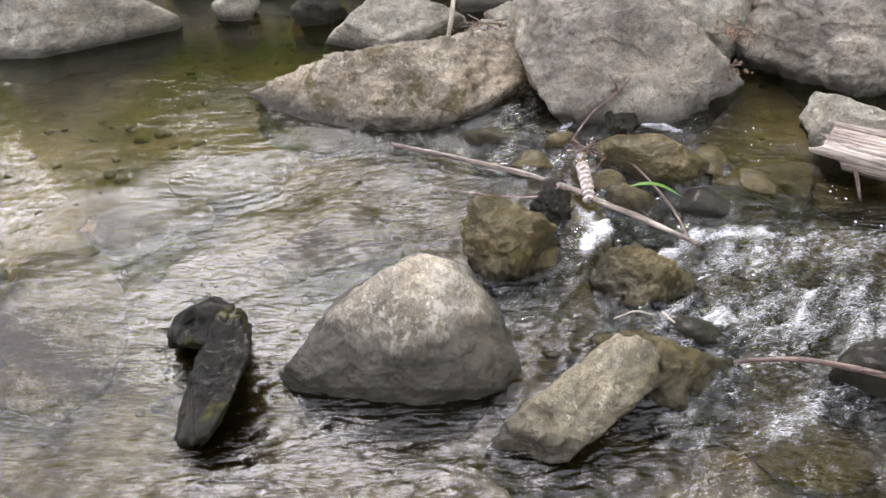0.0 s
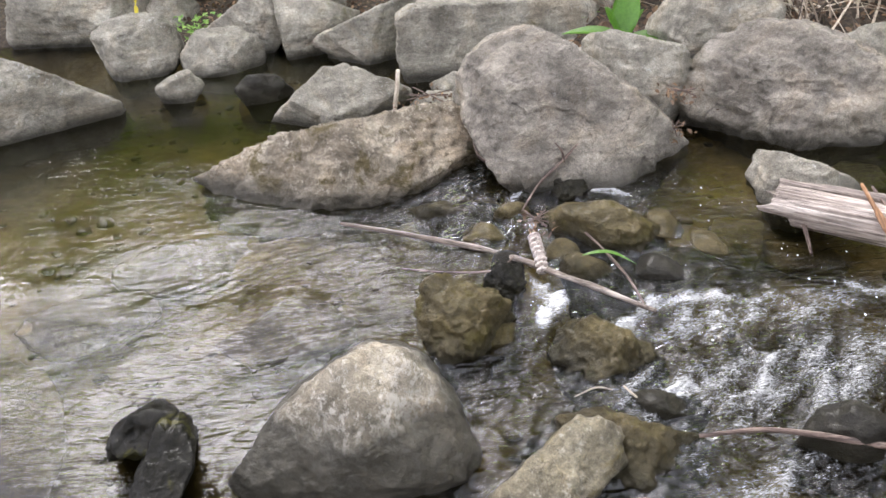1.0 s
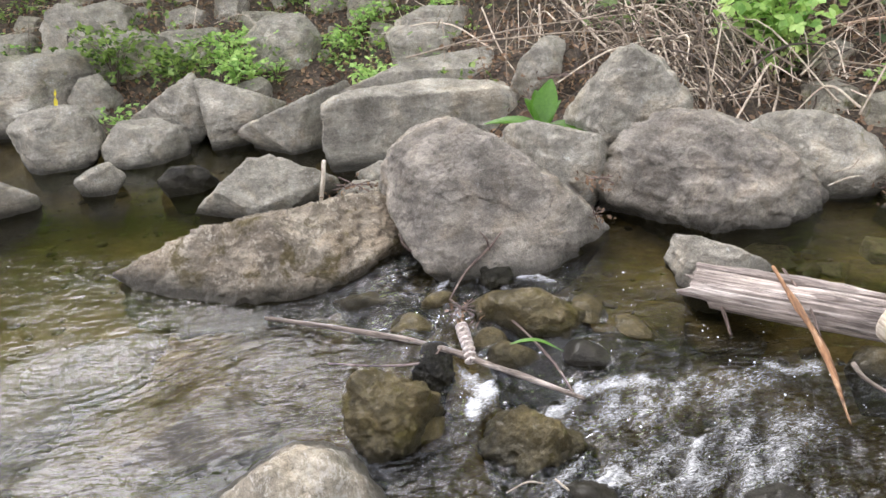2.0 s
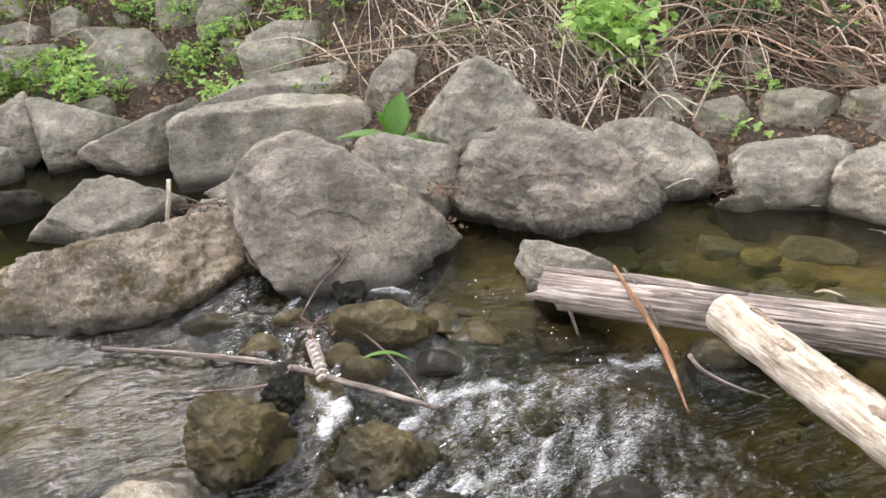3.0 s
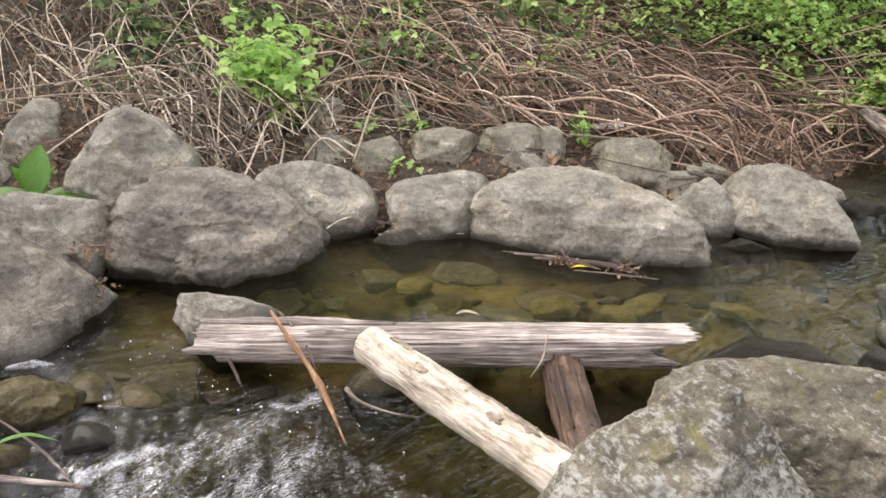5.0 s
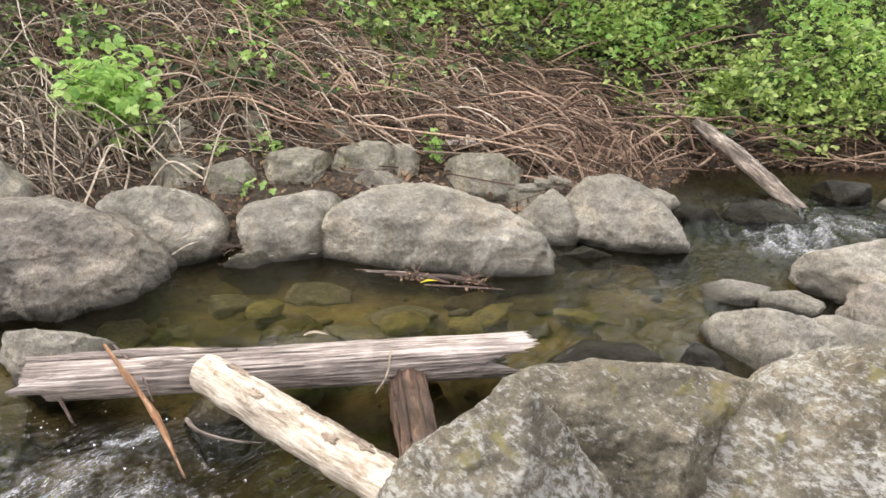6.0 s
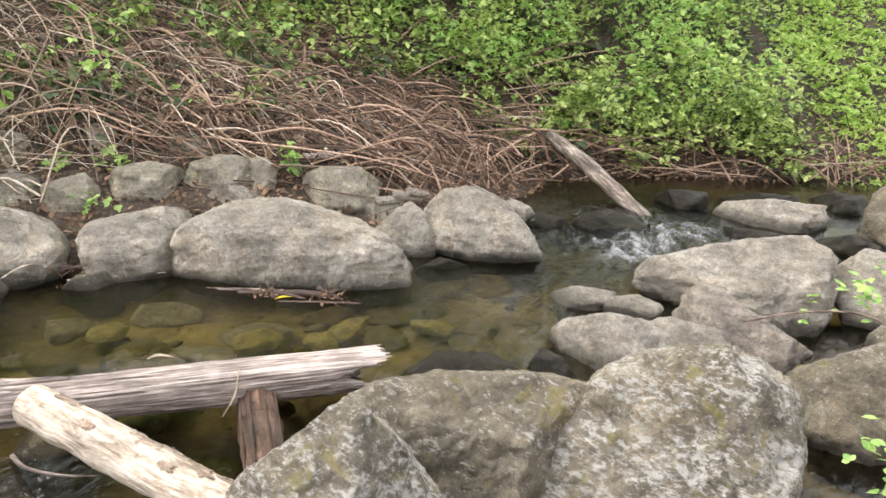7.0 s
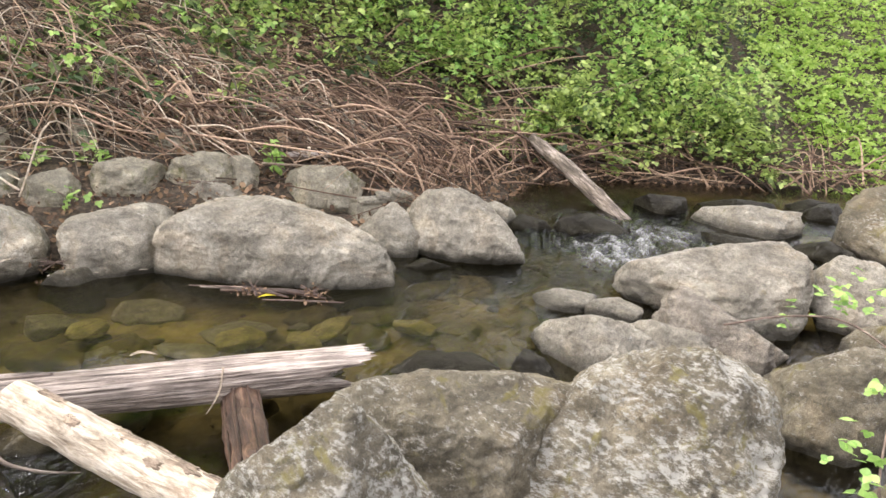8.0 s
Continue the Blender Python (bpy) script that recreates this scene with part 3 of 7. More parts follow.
def sphere(level):
    if level not in SPHERES:
        bm = bmesh.new()
        bmesh.ops.create_icosphere(bm, subdivisions=level, radius=1)
        SPHERES[level] = (np.array([v.co for v in bm.verts]), np.array([[v.index for v in f.verts] for f in bm.faces]))
        bm.free()
    return SPHERES[level]


def boulder(name, look_of, label, at, square, level, facets, wear=1.0, soak=0.0):
    """A weathered rock: facets (bearing, rise, distance) with worn edges between them, then dents, pits and chips."""
    ways, faces = sphere(level)
    a = np.radians([f[0] for f in facets])
    e = np.radians([f[1] for f in facets])
    normals = np.stack([np.cos(a) * np.cos(e), np.sin(a) * np.cos(e), np.sin(e)], 1)
    reach = np.array([f[2] for f in facets])
    push = np.clip(ways @ normals.T / reach, 0, None)
    square = square * 2 if square > 40 else square
    r = (push**square).sum(1) ** (-1 / square)
    r = np.minimum(r, 3.0)
    # flat breaks: planes that shave a little off the rounded body
    pick = np.random.RandomState(int(abs(at[0] * 977 + at[1] * 613)) % 9999)
    breaks = pick.normal(0, 1, (30 if square > 30 else 14, 3))
    breaks[:, 2] = np.abs(breaks[:, 2]) * 0.8
    breaks /= np.linalg.norm(breaks, axis=1)[:, None]
    tall = ((ways * r[:, None]) @ breaks.T).max(0) * pick.uniform(0.94 if square > 30 else 0.965, 0.995, len(breaks))
    r = np.minimum(r, (tall / np.clip(ways @ breaks.T, 1e-4, None)).min(1))
    verts = ways * r[:, None]
    size = float(np.median(r))
    shift = Vector(at) * 3.7
    out = np.empty(len(verts))
    broken = 0.05 if square > 40 else 0.015
    for i, v in enumerate(verts):
        p = Vector(v)
        low = noise.fractal(p * (1.1 / size) + shift, 0.9, 2.0, 3)
        mid = noise.fractal(p * 14 + shift, 0.8, 2.1, 4)
        ridge = 1 - 2 * abs(noise.noise(p * (3.2 / size) + shift))
        step = 3.5 * noise.noise(p * (1.9 / size) + shift * 1.7) + 0.6 * low
        step -= math.floor(step)
        ridge += 0.14 * (step - 0.5 * min(1.0, 6 * (1 - step))) * (0.6 + 1.2 * (square > 50))
        q = p * (1.9 / size) + shift
        q += 0.45 * noise.noise_vector(q * 1.3)
        cells = noise.voronoi(q)[1]
        chip = (q - cells[0]).dot(noise.cell_vector(cells[0] * 7.3) - HALF)
        out[i] = 1 + wear * (0.042 * low + 0.03 * ridge + min(0.08, 0.014 / size) * mid + broken * chip)
    verts = verts * out[:, None]
    far = at[1] - np.interp(at[0], BANK_X, BANK_Y)
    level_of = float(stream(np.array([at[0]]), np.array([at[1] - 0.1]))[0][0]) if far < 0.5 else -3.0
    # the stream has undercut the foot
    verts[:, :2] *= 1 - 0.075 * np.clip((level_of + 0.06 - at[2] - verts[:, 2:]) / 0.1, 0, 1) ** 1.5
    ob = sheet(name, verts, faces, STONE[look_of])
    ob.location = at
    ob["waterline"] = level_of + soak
    return tagged(ob, label, "boulder" if name == "boulder" else "rock")


boulder("boulder", "boulder", "rounded grey-brown boulder with pale lichen, standing dry in the stream", (-0.130, 1.853, -0.289), 22, 7,
        [(164, 32, 0.301), (156, 37, 0.272), (141, 45, 0.261), (129, 49, 0.265), (76, 54, 0.31), (41, 43, 0.315), (23, 29, 0.312), (14, 21, 0.317), (9, 17, 0.325), (-32, -24, 0.327), (-150, -14, 0.387), (0, -90, 0.123), (-80, 0, 0.29), (100, 0, 0.29), (-98, 5, 0.27), (-120, 50, 0.3), (-60, 50, 0.31), (-80, 70, 0.33)], 0.8, 0.13)
boulder("rock", "black", "dark wet stone lump half under water", (-0.780, 1.860, -0.150), 24, 5,
        [(-161, 8, 0.068), (178, 31, 0.043), (149, 48, 0.036), (123, 54, 0.043), (60, 41, 0.078), (3, -22, 0.098), (-31, -45, 0.078), (-92, -48, 0.076), (0, -90, 0.2), (-90, 60, 0.1), (90, 20, 0.16)], 2.0)
boulder("rock", "black", "long dark wet stone with a mossy top, leaning in the stream", (-0.648, 1.622, -0.17), 48, 6,
        [(-172, 19, 0.088), (-179, 25, 0.069), (170, 34, 0.095), (93, 52, 0.182), (31, 14, 0.141), (7, -14, 0.068), (-5, -26, 0.048), (-13, -32, 0.062), (-43, -43, 0.115), (-115, -31, 0.192), (0, -90, 0.2), (-90, 68, 0.07), (90, 30, 0.26), (-90, -10, 0.3), (-150, 45, 0.075)], 1.4)
boulder("boulder", "ridge", "long pale ridge of rock with mossy brown face", (-0.170, 3.420, -0.129), 60, 7,
        [(162, 53, 0.446), (145, 62, 0.331), (109, 69, 0.252), (35, 61, 0.445), (10, 36, 0.556), (-2, 13, 0.643), (-21, -26, 0.632), (0, -90, 0.173), (-83, 0, 0.283), (97, 0, 0.283), (-83, 40, 0.246), (-93, 27, 0.212), (-62, 61, 0.247), (-148, 18, 0.535), (-16, 4, 0.602), (-121, 42, 0.22), (-49, -15, 0.346), (-107, 81, 0.262), (-86, -10, 0.246)], 1.2)
boulder("rock", "algae", "mossy yellow-green stone with water running over it", (0.206, 2.228, -0.132), 36, 6,
        [(175, 5, 0.137), (142, 44, 0.166), (43, 51, 0.12), (23, 39, 0.129), (-19, -13, 0.163), (-169, -17, 0.138), (0, -90, 0.179), (-95, 0, 0.141), (85, 0, 0.141), (-85, 48, 0.105), (-145, 15, 0.122), (-40, 10, 0.124), (-35, 18, 0.112), (-120, 72, 0.102), (-37, 6, 0.106), (-125, 42, 0.102)], 2.2)
boulder("rock", "algae", "round dark wet stone green with algae", (0.638, 2.058, -0.211), 18, 6,
        [(148, 25, 0.153), (103, 53, 0.131), (41, 52, 0.11), (18, 41, 0.12), (-20, 3, 0.183), (-175, -22, 0.16), (0, -90, 0.129), (-108, 0, 0.151), (72, 0, 0.151), (-138, 50, 0.117), (-58, 30, 0.134), (-69, 6, 0.133), (-153, 47, 0.113), (-110, -26, 0.15)], 2.0)
boulder("rock", "moss", "low flat grey-green slab of rock beside the boulder", (0.330, 1.530, -0.242), 60, 6,
        [(-97, -41, 0.119), (-151, -25, 0.242), (134, 31, 0.092), (149, 22, 0.125), (138, 30, 0.136), (112, 43, 0.176), (69, 50, 0.248), (-10, 10, 0.241), (-47, -26, 0.09), (0, -90, 0.158), (-115, 26, 0.15), (-99, 62, 0.118), (80, 0, 0.2), (-60, 50, 0.14)], 1.3, 0.03)
boulder("rock", "algae", "brown-grey wet rock behind the low slab", (0.615, 1.708, -0.263), 56, 6,
        [(126, 37, 0.171), (103, 46, 0.128), (58, 50, 0.105), (57, 50, 0.105), (4, 30, 0.196), (-40, -13, 0.22), (0, -90, 0.127), (-111, 0, 0.15), (69, 0, 0.15), (-126, 58, 0.1), (-61, 22, 0.191), (-55, 16, 0.163), (13, 78, 0.113), (-48, 39, 0.141), (-134, 2, 0.159)], 1.5)
boulder("rock", "wet", "dark algae-covered stone behind the low slab", (0.714, 1.831, -0.235), 36, 5,
        [(99, 48, 0.069), (79, 51, 0.066), (4, 32, 0.176), (-42, -18, 0.157), (-173, -24, 0.196), (0, -90, 0.12), (-111, 0, 0.073), (69, 0, 0.073), (-124, 22, 0.069), (-122, 67, 0.086), (-160, 22, 0.149), (-55, 5, 0.177), (-23, 56, 0.097), (-142, 19, 0.063), (-82, -10, 0.076), (-112, 7, 0.062)])
boulder("rock", "wet", "wet stone washed by rapid water", (1.225, 1.646, -0.198), 18, 5,
        [(133, 16, 0.096), (100, 44, 0.078), (26, 51, 0.085), (-37, 4, 0.097), (0, -90, 0.142), (-126, 0, 0.12), (54, 0, 0.12), (-92, 4, 0.133), (-107, 68, 0.147), (-171, 44, 0.14)])
boulder("rock", "algae", "wet brown stone in the cascade", (0.789, 2.664, -0.093), 56, 6,
        [(143, 39, 0.192), (87, 62, 0.116), (27, 52, 0.121), (-4, 26, 0.198), (175, -10, 0.208), (0, -90, 0.159), (-107, 0, 0.142), (73, 0, 0.142), (-107, 60, 0.109), (-117, 25, 0.106), (-125, 73, 0.11), (-159, 24, 0.17), (-56, 10, 0.172), (-135, -11, 0.134), (-70, -19, 0.171), (-131, 6, 0.097), (-114, 0, 0.099)])
boulder("rock", "black", "small dark stone wedged at the foot of the big boulder", (0.709, 2.978, -0.070), 60, 5,
        [(160, 17, 0.068), (117, 58, 0.07), (10, 38, 0.067), (-13, 0, 0.07), (0, -90, 0.168), (-102, 0, 0.063), (78, 0, 0.063), (-82, 55, 0.048), (-152, 20, 0.051), (-85, -21, 0.063), (-100, -8, 0.061), (-119, 24, 0.052), (-76, 76, 0.047)], 3.0)
boulder("rock", "algae", "yellow mossy stone under the cascade", (0.714, 2.500, -0.173), 56, 5,
        [(117, 51, 0.102), (45, 54, 0.059), (5, 30, 0.103), (176, -12, 0.115), (0, -90, 0.128), (-105, 0, 0.101), (75, 0, 0.101), (-101, 27, 0.068), (-96, 62, 0.076), (-166, 11, 0.119), (-43, 23, 0.107), (-82, 18, 0.068), (-18, 53, 0.068), (-73, 35, 0.068), (-84, 30, 0.061)])
boulder("rock", "algae", "low mossy stone at the lip of the fall", (0.282, 2.974, -0.169), 56, 5,
        [(111, 61, 0.114), (71, 61, 0.085), (8, 25, 0.158), (-12, -8, 0.198), (-162, -28, 0.179), (0, -90, 0.131), (-93, 0, 0.12), (87, 0, 0.12), (-81, 32, 0.097), (-94, 58, 0.123), (-155, 14, 0.182), (-23, 18, 0.2), (-3, 82, 0.086), (-106, -8, 0.111), (-140, -13, 0.175), (-115, 21, 0.109)])
# black stone put where there is only a dark, shaded hollow
boulder("rock", "black", "blackened stone in place of the shaded hollow under the small fall", (0.379, 2.442, -0.145), 56, 5,
        [(152, 31, 0.07), (65, 56, 0.077), (-4, 7, 0.063), (-29, -27, 0.068), (-178, -11, 0.062), (0, -90, 0.196), (-96, 0, 0.06), (84, 0, 0.06), (-76, 55, 0.053), (-146, 20, 0.049), (-124, -19, 0.064), (-56, 51, 0.053), (-46, 7, 0.077), (-102, 19, 0.055)], 3.0)
boulder("boulder", "pale", "long grey rock lying in the calm pool", (-2.132, 4.479, 0.041), 48, 6,
        [(47, 56, 0.186), (44, 53, 0.195), (38, 45, 0.274), (-153, 19, 0.446), (0, -90, 0.343), (-65, 0, 0.201), (115, 0, 0.201), (-65, 50, 0.265), (-81, 35, 0.23), (-58, 72, 0.331), (-110, 21, 0.42), (3, 11, 0.491), (-46, 20, 0.215), (-64, 41, 0.208), (-93, 19, 0.211), (-57, -5, 0.186)])
boulder("rock", "pale", "pale blocky stone with yellow stains at the pool edge", (-1.698, 5.500, 0.018), 36, 6,
        [(-176, 53, 0.247), (147, 75, 0.209), (65, 74, 0.212), (26, 37, 0.252), (14, -7, 0.281), (7, -31, 0.271), (-156, -11, 0.252), (0, -90, 0.3), (-71, 0, 0.2), (109, 0, 0.2), (-71, 45, 0.186), (-60, 19, 0.168), (-75, 60, 0.196), (-120, 13, 0.226), (-8, 18, 0.243), (-91, 66, 0.178), (-129, 55, 0.194), (-50, -44, 0.285), (-131, 3, 0.222)])
boulder("rock", "pale", "flat grey stone at the pool edge", (-1.107, 5.398, -0.052), 56, 5,
        [(-178, 42, 0.236), (87, 76, 0.168), (36, 59, 0.182), (13, 10, 0.246), (1, -29, 0.287), (-164, 0, 0.281), (0, -90, 0.238), (-77, 0, 0.184), (103, 0, 0.184), (-77, 68, 0.112), (-67, 8, 0.14), (-94, 36, 0.116), (-101, -35, 0.221), (-42, 2, 0.148), (-107, 37, 0.116)])
boulder("rock", "pale", "small pale stone in shallow water", (-1.291, 4.819, -0.078), 12, 5,
        [(170, 57, 0.087), (134, 72, 0.085), (31, 42, 0.113), (4, -33, 0.12), (-159, -10, 0.135), (0, -90, 0.204), (-73, 0, 0.08), (107, 0, 0.08), (-11, 20, 0.14), (-115, 65, 0.096), (-107, -26, 0.103)])
boulder("rock", "wet", "small dark stone in shallow water", (-0.780, 4.714, -0.096), 18, 5,
        [(173, 47, 0.12), (78, 72, 0.088), (26, 41, 0.118), (-161, -19, 0.136), (0, -90, 0.185), (-79, 0, 0.1), (101, 0, 0.1), (-30, -12, 0.137), (-56, 36, 0.117), (-86, 43, 0.131)])
boulder("rock", "pale", "pale angular stone with a flat sloping face", (-0.283, 4.243, -0.077), 64, 6,
        [(165, 49, 0.218), (120, 71, 0.226), (38, 61, 0.229), (33, 57, 0.24), (-2, -5, 0.387), (-159, -24, 0.426), (0, -90, 0.225), (-83, 0, 0.181), (97, 0, 0.181), (-75, 50, 0.111), (-83, 5, 0.136), (-153, 20, 0.346), (-122, -11, 0.171), (-48, -25, 0.166), (-86, 44, 0.1), (-75, 7, 0.129)], 0.8)
boulder("boulder", "grey", "long dark-sided slab of rock leaning at the bank", (-0.157, 5.337, 0.018), 60, 6,
        [(151, 66, 0.13), (145, 69, 0.145), (11, 46, 0.487), (0, -90, 0.289), (-85, 0, 0.15), (95, 0, 0.15), (-85, 8, 0.092), (-85, 66, 0.188), (-84, 20, 0.091), (-105, 10, 0.093), (-132, -23, 0.152), (-56, 4, 0.102)])
boulder("boulder", "grey", "thick brown-grey rock slab at the bank", (0.624, 4.943, 0.094), 60, 6,
        [(-178, -5, 0.56), (-180, 1, 0.562), (148, 66, 0.33), (109, 76, 0.242), (65, 77, 0.261), (7, 56, 0.483), (-16, -6, 0.656), (0, -90, 0.354), (-92, 4, 0.17), (88, 0, 0.24), (-92, 75, 0.24)], 0.7)
boulder("rock", "grey", "saddle-shaped grey rock at the bank", (-0.963, 5.826, 0.057), 56, 6,
        [(172, 57, 0.152), (19, 42, 0.271), (9, 4, 0.231), (0, -31, 0.234), (-159, -28, 0.298), (0, -90, 0.3), (-79, 0, 0.151), (101, 0, 0.151), (-104, 20, 0.132), (-19, 30, 0.201), (-110, 7, 0.131), (-57, 55, 0.175), (-114, 4, 0.131), (-43, 38, 0.195)])
boulder("rock", "grey", "grey rock slope at the bank", (-0.548, 5.687, 0.081), 56, 5,
        [(34, 65, 0.14), (-6, -32, 0.296), (-170, -6, 0.215), (0, -90, 0.282), (-84, 0, 0.2), (96, 0, 0.2), (-84, 45, 0.182), (-78, 34, 0.157), (-109, 66, 0.206), (-151, 5, 0.261), (-37, 12, 0.243), (-69, 66, 0.152), (-107, 73, 0.176), (-63, -16, 0.196), (-105, 53, 0.155)])
boulder("boulder", "big", "huge smooth purple-grey boulder at the water's edge", (0.763, 3.372, 0.091), 56, 7,
        [(167, 26, 0.499), (151, 53, 0.47), (123, 70, 0.441), (21, 61, 0.314), (15, 56, 0.292), (9, 51, 0.293), (2, 43, 0.323), (0, 40, 0.342), (-32, -23, 0.548), (-172, -27, 0.372), (179, -8, 0.427), (0, -90, 0.292), (-103, 0, 0.421), (77, 0, 0.421), (-95, 33, 0.315), (-155, 25, 0.393), (-53, 12, 0.398), (-113, 68, 0.385), (-135, 52, 0.356), (-165, 77, 0.359), (-90, 29, 0.283), (-98, 46, 0.298)])
boulder("rock", "pale", "pale brown rock wedged between two boulders", (1.183, 3.656, 0.201), 56, 6,
        [(159, 25, 0.292), (91, 73, 0.186), (36, 70, 0.153), (-10, 29, 0.226), (-24, -10, 0.233), (0, -90, 0.313), (-109, 0, 0.207), (71, 0, 0.207), (-109, 55, 0.171), (-99, 34, 0.162), (-112, 60, 0.182), (-175, 17, 0.21), (-44, 6, 0.22), (-141, 9, 0.2), (-125, 28, 0.157), (-102, -27, 0.202), (-63, -14, 0.214)])
boulder("boulder", "big", "large grey boulder with a dark hollow in its face", (1.852, 3.413, 0.109), 56, 7,
        [(152, 19, 0.467), (145, 37, 0.425), (123, 63, 0.367), (60, 75, 0.317), (10, 67, 0.299), (-3, 59, 0.314), (-19, 40, 0.387), (-22, 34, 0.416), (-40, -9, 0.543), (162, -6, 0.509), (0, -90, 0.251), (-118, 0, 0.382), (62, 0, 0.382), (-140, 16, 0.299), (-98, 42, 0.276), (-63, 12, 0.385), (-158, 62, 0.312), (-135, 63, 0.291), (-141, -16, 0.335), (-120, 47, 0.27), (-91, 1, 0.35)], 1.3)
boulder("boulder", "grey", "grey boulder behind the larger one at the water", (2.583, 3.664, 0.090), 18, 6,
        [(125, 58, 0.298), (79, 75, 0.234), (11, 71, 0.209), (-16, 54, 0.23), (-30, 28, 0.278), (-41, -6, 0.325), (158, -26, 0.265), (0, -90, 0.232), (-127, 0, 0.301), (53, 0, 0.301), (-127, 45, 0.229), (-159, 23, 0.234), (-91, -14, 0.343), (-157, 19, 0.261)])
boulder("boulder", "pale", "pale angular boulder on the bank with a white vein", (1.702, 4.093, 0.348), 60, 6,
        [(157, 20, 0.27), (151, 37, 0.217), (150, 38, 0.218), (121, 73, 0.268), (-3, 61, 0.255), (-14, 41, 0.257), (-29, -10, 0.32), (0, -90, 0.55), (-114, 0, 0.26), (66, 0, 0.26), (-149, 25, 0.247), (-84, 25, 0.242), (-149, -16, 0.299), (-99, -25, 0.271), (-118, 12, 0.227), (-164, 49, 0.256)])
boulder("boulder", "grey", "flat-topped grey rock on the bank", (1.039, 5.537, 0.232), 60, 6,
        [(153, 65, 0.285), (129, 75, 0.173), (102, 79, 0.19), (-7, 25, 0.418), (-13, -5, 0.406), (148, 66, 0.24), (119, 77, 0.159), (-1, 50, 0.349), (0, -90, 0.3), (-98, 8, 0.2), (82, 0, 0.25), (-98, 62, 0.16)], 0.7)
boulder("rock", "grey", "sharp three-sided rock on the bank", (1.385, 4.789, 0.417), 64, 5,
        [(161, 21, 0.106), (154, 45, 0.098), (135, 70, 0.155), (-19, -9, 0.145), (0, -90, 0.346), (-104, 0, 0.121), (76, 0, 0.121), (-144, 30, 0.125), (-110, 21, 0.102), (-87, 72, 0.181), (-160, 12, 0.126), (-55, 22, 0.144), (-110, 73, 0.138), (-148, -23, 0.134), (-84, -17, 0.132), (-56, 54, 0.144)])
boulder("boulder", "grey", "large grey rock on the far bank", (-2.259, 6.458, 0.138), 48, 6,
        [(151, 78, 0.231), (146, 79, 0.23), (49, 74, 0.36), (19, 21, 0.698), (-158, 16, 0.571), (0, -90, 0.346), (-70, 0, 0.306), (110, 0, 0.306), (-70, 60, 0.222), (-76, 28, 0.209), (-77, 67, 0.243), (-125, 12, 0.446), (1, 7, 0.573), (-58, 61, 0.213), (-72, 52, 0.218), (-97, -19, 0.294), (-38, 7, 0.266)])
boulder("rock", "grey", "grey rock on the far bank", (-2.640, 7.489, 0.306), 48, 5,
        [(108, 83, 0.116), (23, 32, 0.27), (-159, 15, 0.313), (0, -90, 0.227), (-70, 0, 0.203), (110, 0, 0.203), (-70, 55, 0.132), (-76, 24, 0.13), (-61, 63, 0.12), (-118, 15, 0.215), (-10, 18, 0.235), (-18, 7, 0.224), (-78, 19, 0.117), (-75, 12, 0.13), (-100, -36, 0.279)])
boulder("rock", "grey", "pale flat rock on the far bank", (-1.925, 7.354, 0.413), 48, 5,
        [(168, 77, 0.27), (22, 44, 0.158), (10, -29, 0.339), (0, -90, 0.514), (-74, 0, 0.153), (106, 0, 0.153), (-74, 55, 0.188), (-80, 20, 0.118), (-58, 67, 0.198), (-131, 14, 0.203), (-14, 23, 0.215), (-128, 12, 0.166), (-94, 10, 0.107), (-51, 4, 0.131), (-98, 22, 0.105)])
boulder("rock", "grey", "grey rock among weeds on the far bank", (-1.455, 7.005, 0.290), 48, 5,
        [(112, 82, 0.174), (34, 69, 0.186), (8, -10, 0.416), (-163, -7, 0.377), (0, -90, 0.287), (-77, 0, 0.202), (103, 0, 0.202), (-77, 55, 0.147), (-78, 34, 0.139), (-72, 58, 0.142), (-133, 13, 0.272), (-24, 13, 0.303), (-63, -13, 0.195), (-56, 11, 0.139), (-60, -14, 0.187), (-75, -15, 0.194)])
boulder("rock", "grey", "grey rock among weeds on the far bank", (-1.001, 7.084, 0.306), 48, 5,
        [(100, 82, 0.131), (8, 6, 0.254), (-168, -6, 0.245), (0, -90, 0.251), (-81, 0, 0.184), (99, 0, 0.184), (-81, 55, 0.136), (-89, 30, 0.126), (-80, 59, 0.134), (-150, 10, 0.188), (-25, 19, 0.18), (-28, 49, 0.145), (-105, -24, 0.203), (-59, 65, 0.134), (-37, -22, 0.228)])
boulder("rock", "grey", "grey block of rock on the far bank", (-0.224, 6.659, 0.316), 48, 5,
        [(169, 61, 0.223), (49, 79, 0.187), (9, 42, 0.243), (-4, -22, 0.292), (-172, -14, 0.272), (0, -90, 0.298), (-87, 0, 0.183), (93, 0, 0.183), (-87, 55, 0.156), (-100, 22, 0.131), (-70, 68, 0.149), (-147, 21, 0.222), (-28, 10, 0.217), (-41, -33, 0.268), (-108, -16, 0.152), (-42, 8, 0.208), (-122, -8, 0.148)])
boulder("rock", "grey", "small grey stone on the bank", (-0.445, 6.180, 0.105), 48, 5,
        [(146, 72, 0.066), (10, 25, 0.118), (0, -90, 0.241), (-85, 0, 0.071), (95, 0, 0.071), (-85, 55, 0.062), (-95, 29, 0.054), (-59, 74, 0.066), (-147, 22, 0.099), (-16, 9, 0.102), (-74, -22, 0.069), (-23, 26, 0.087), (-26, 45, 0.073), (-53, -26, 0.083)])
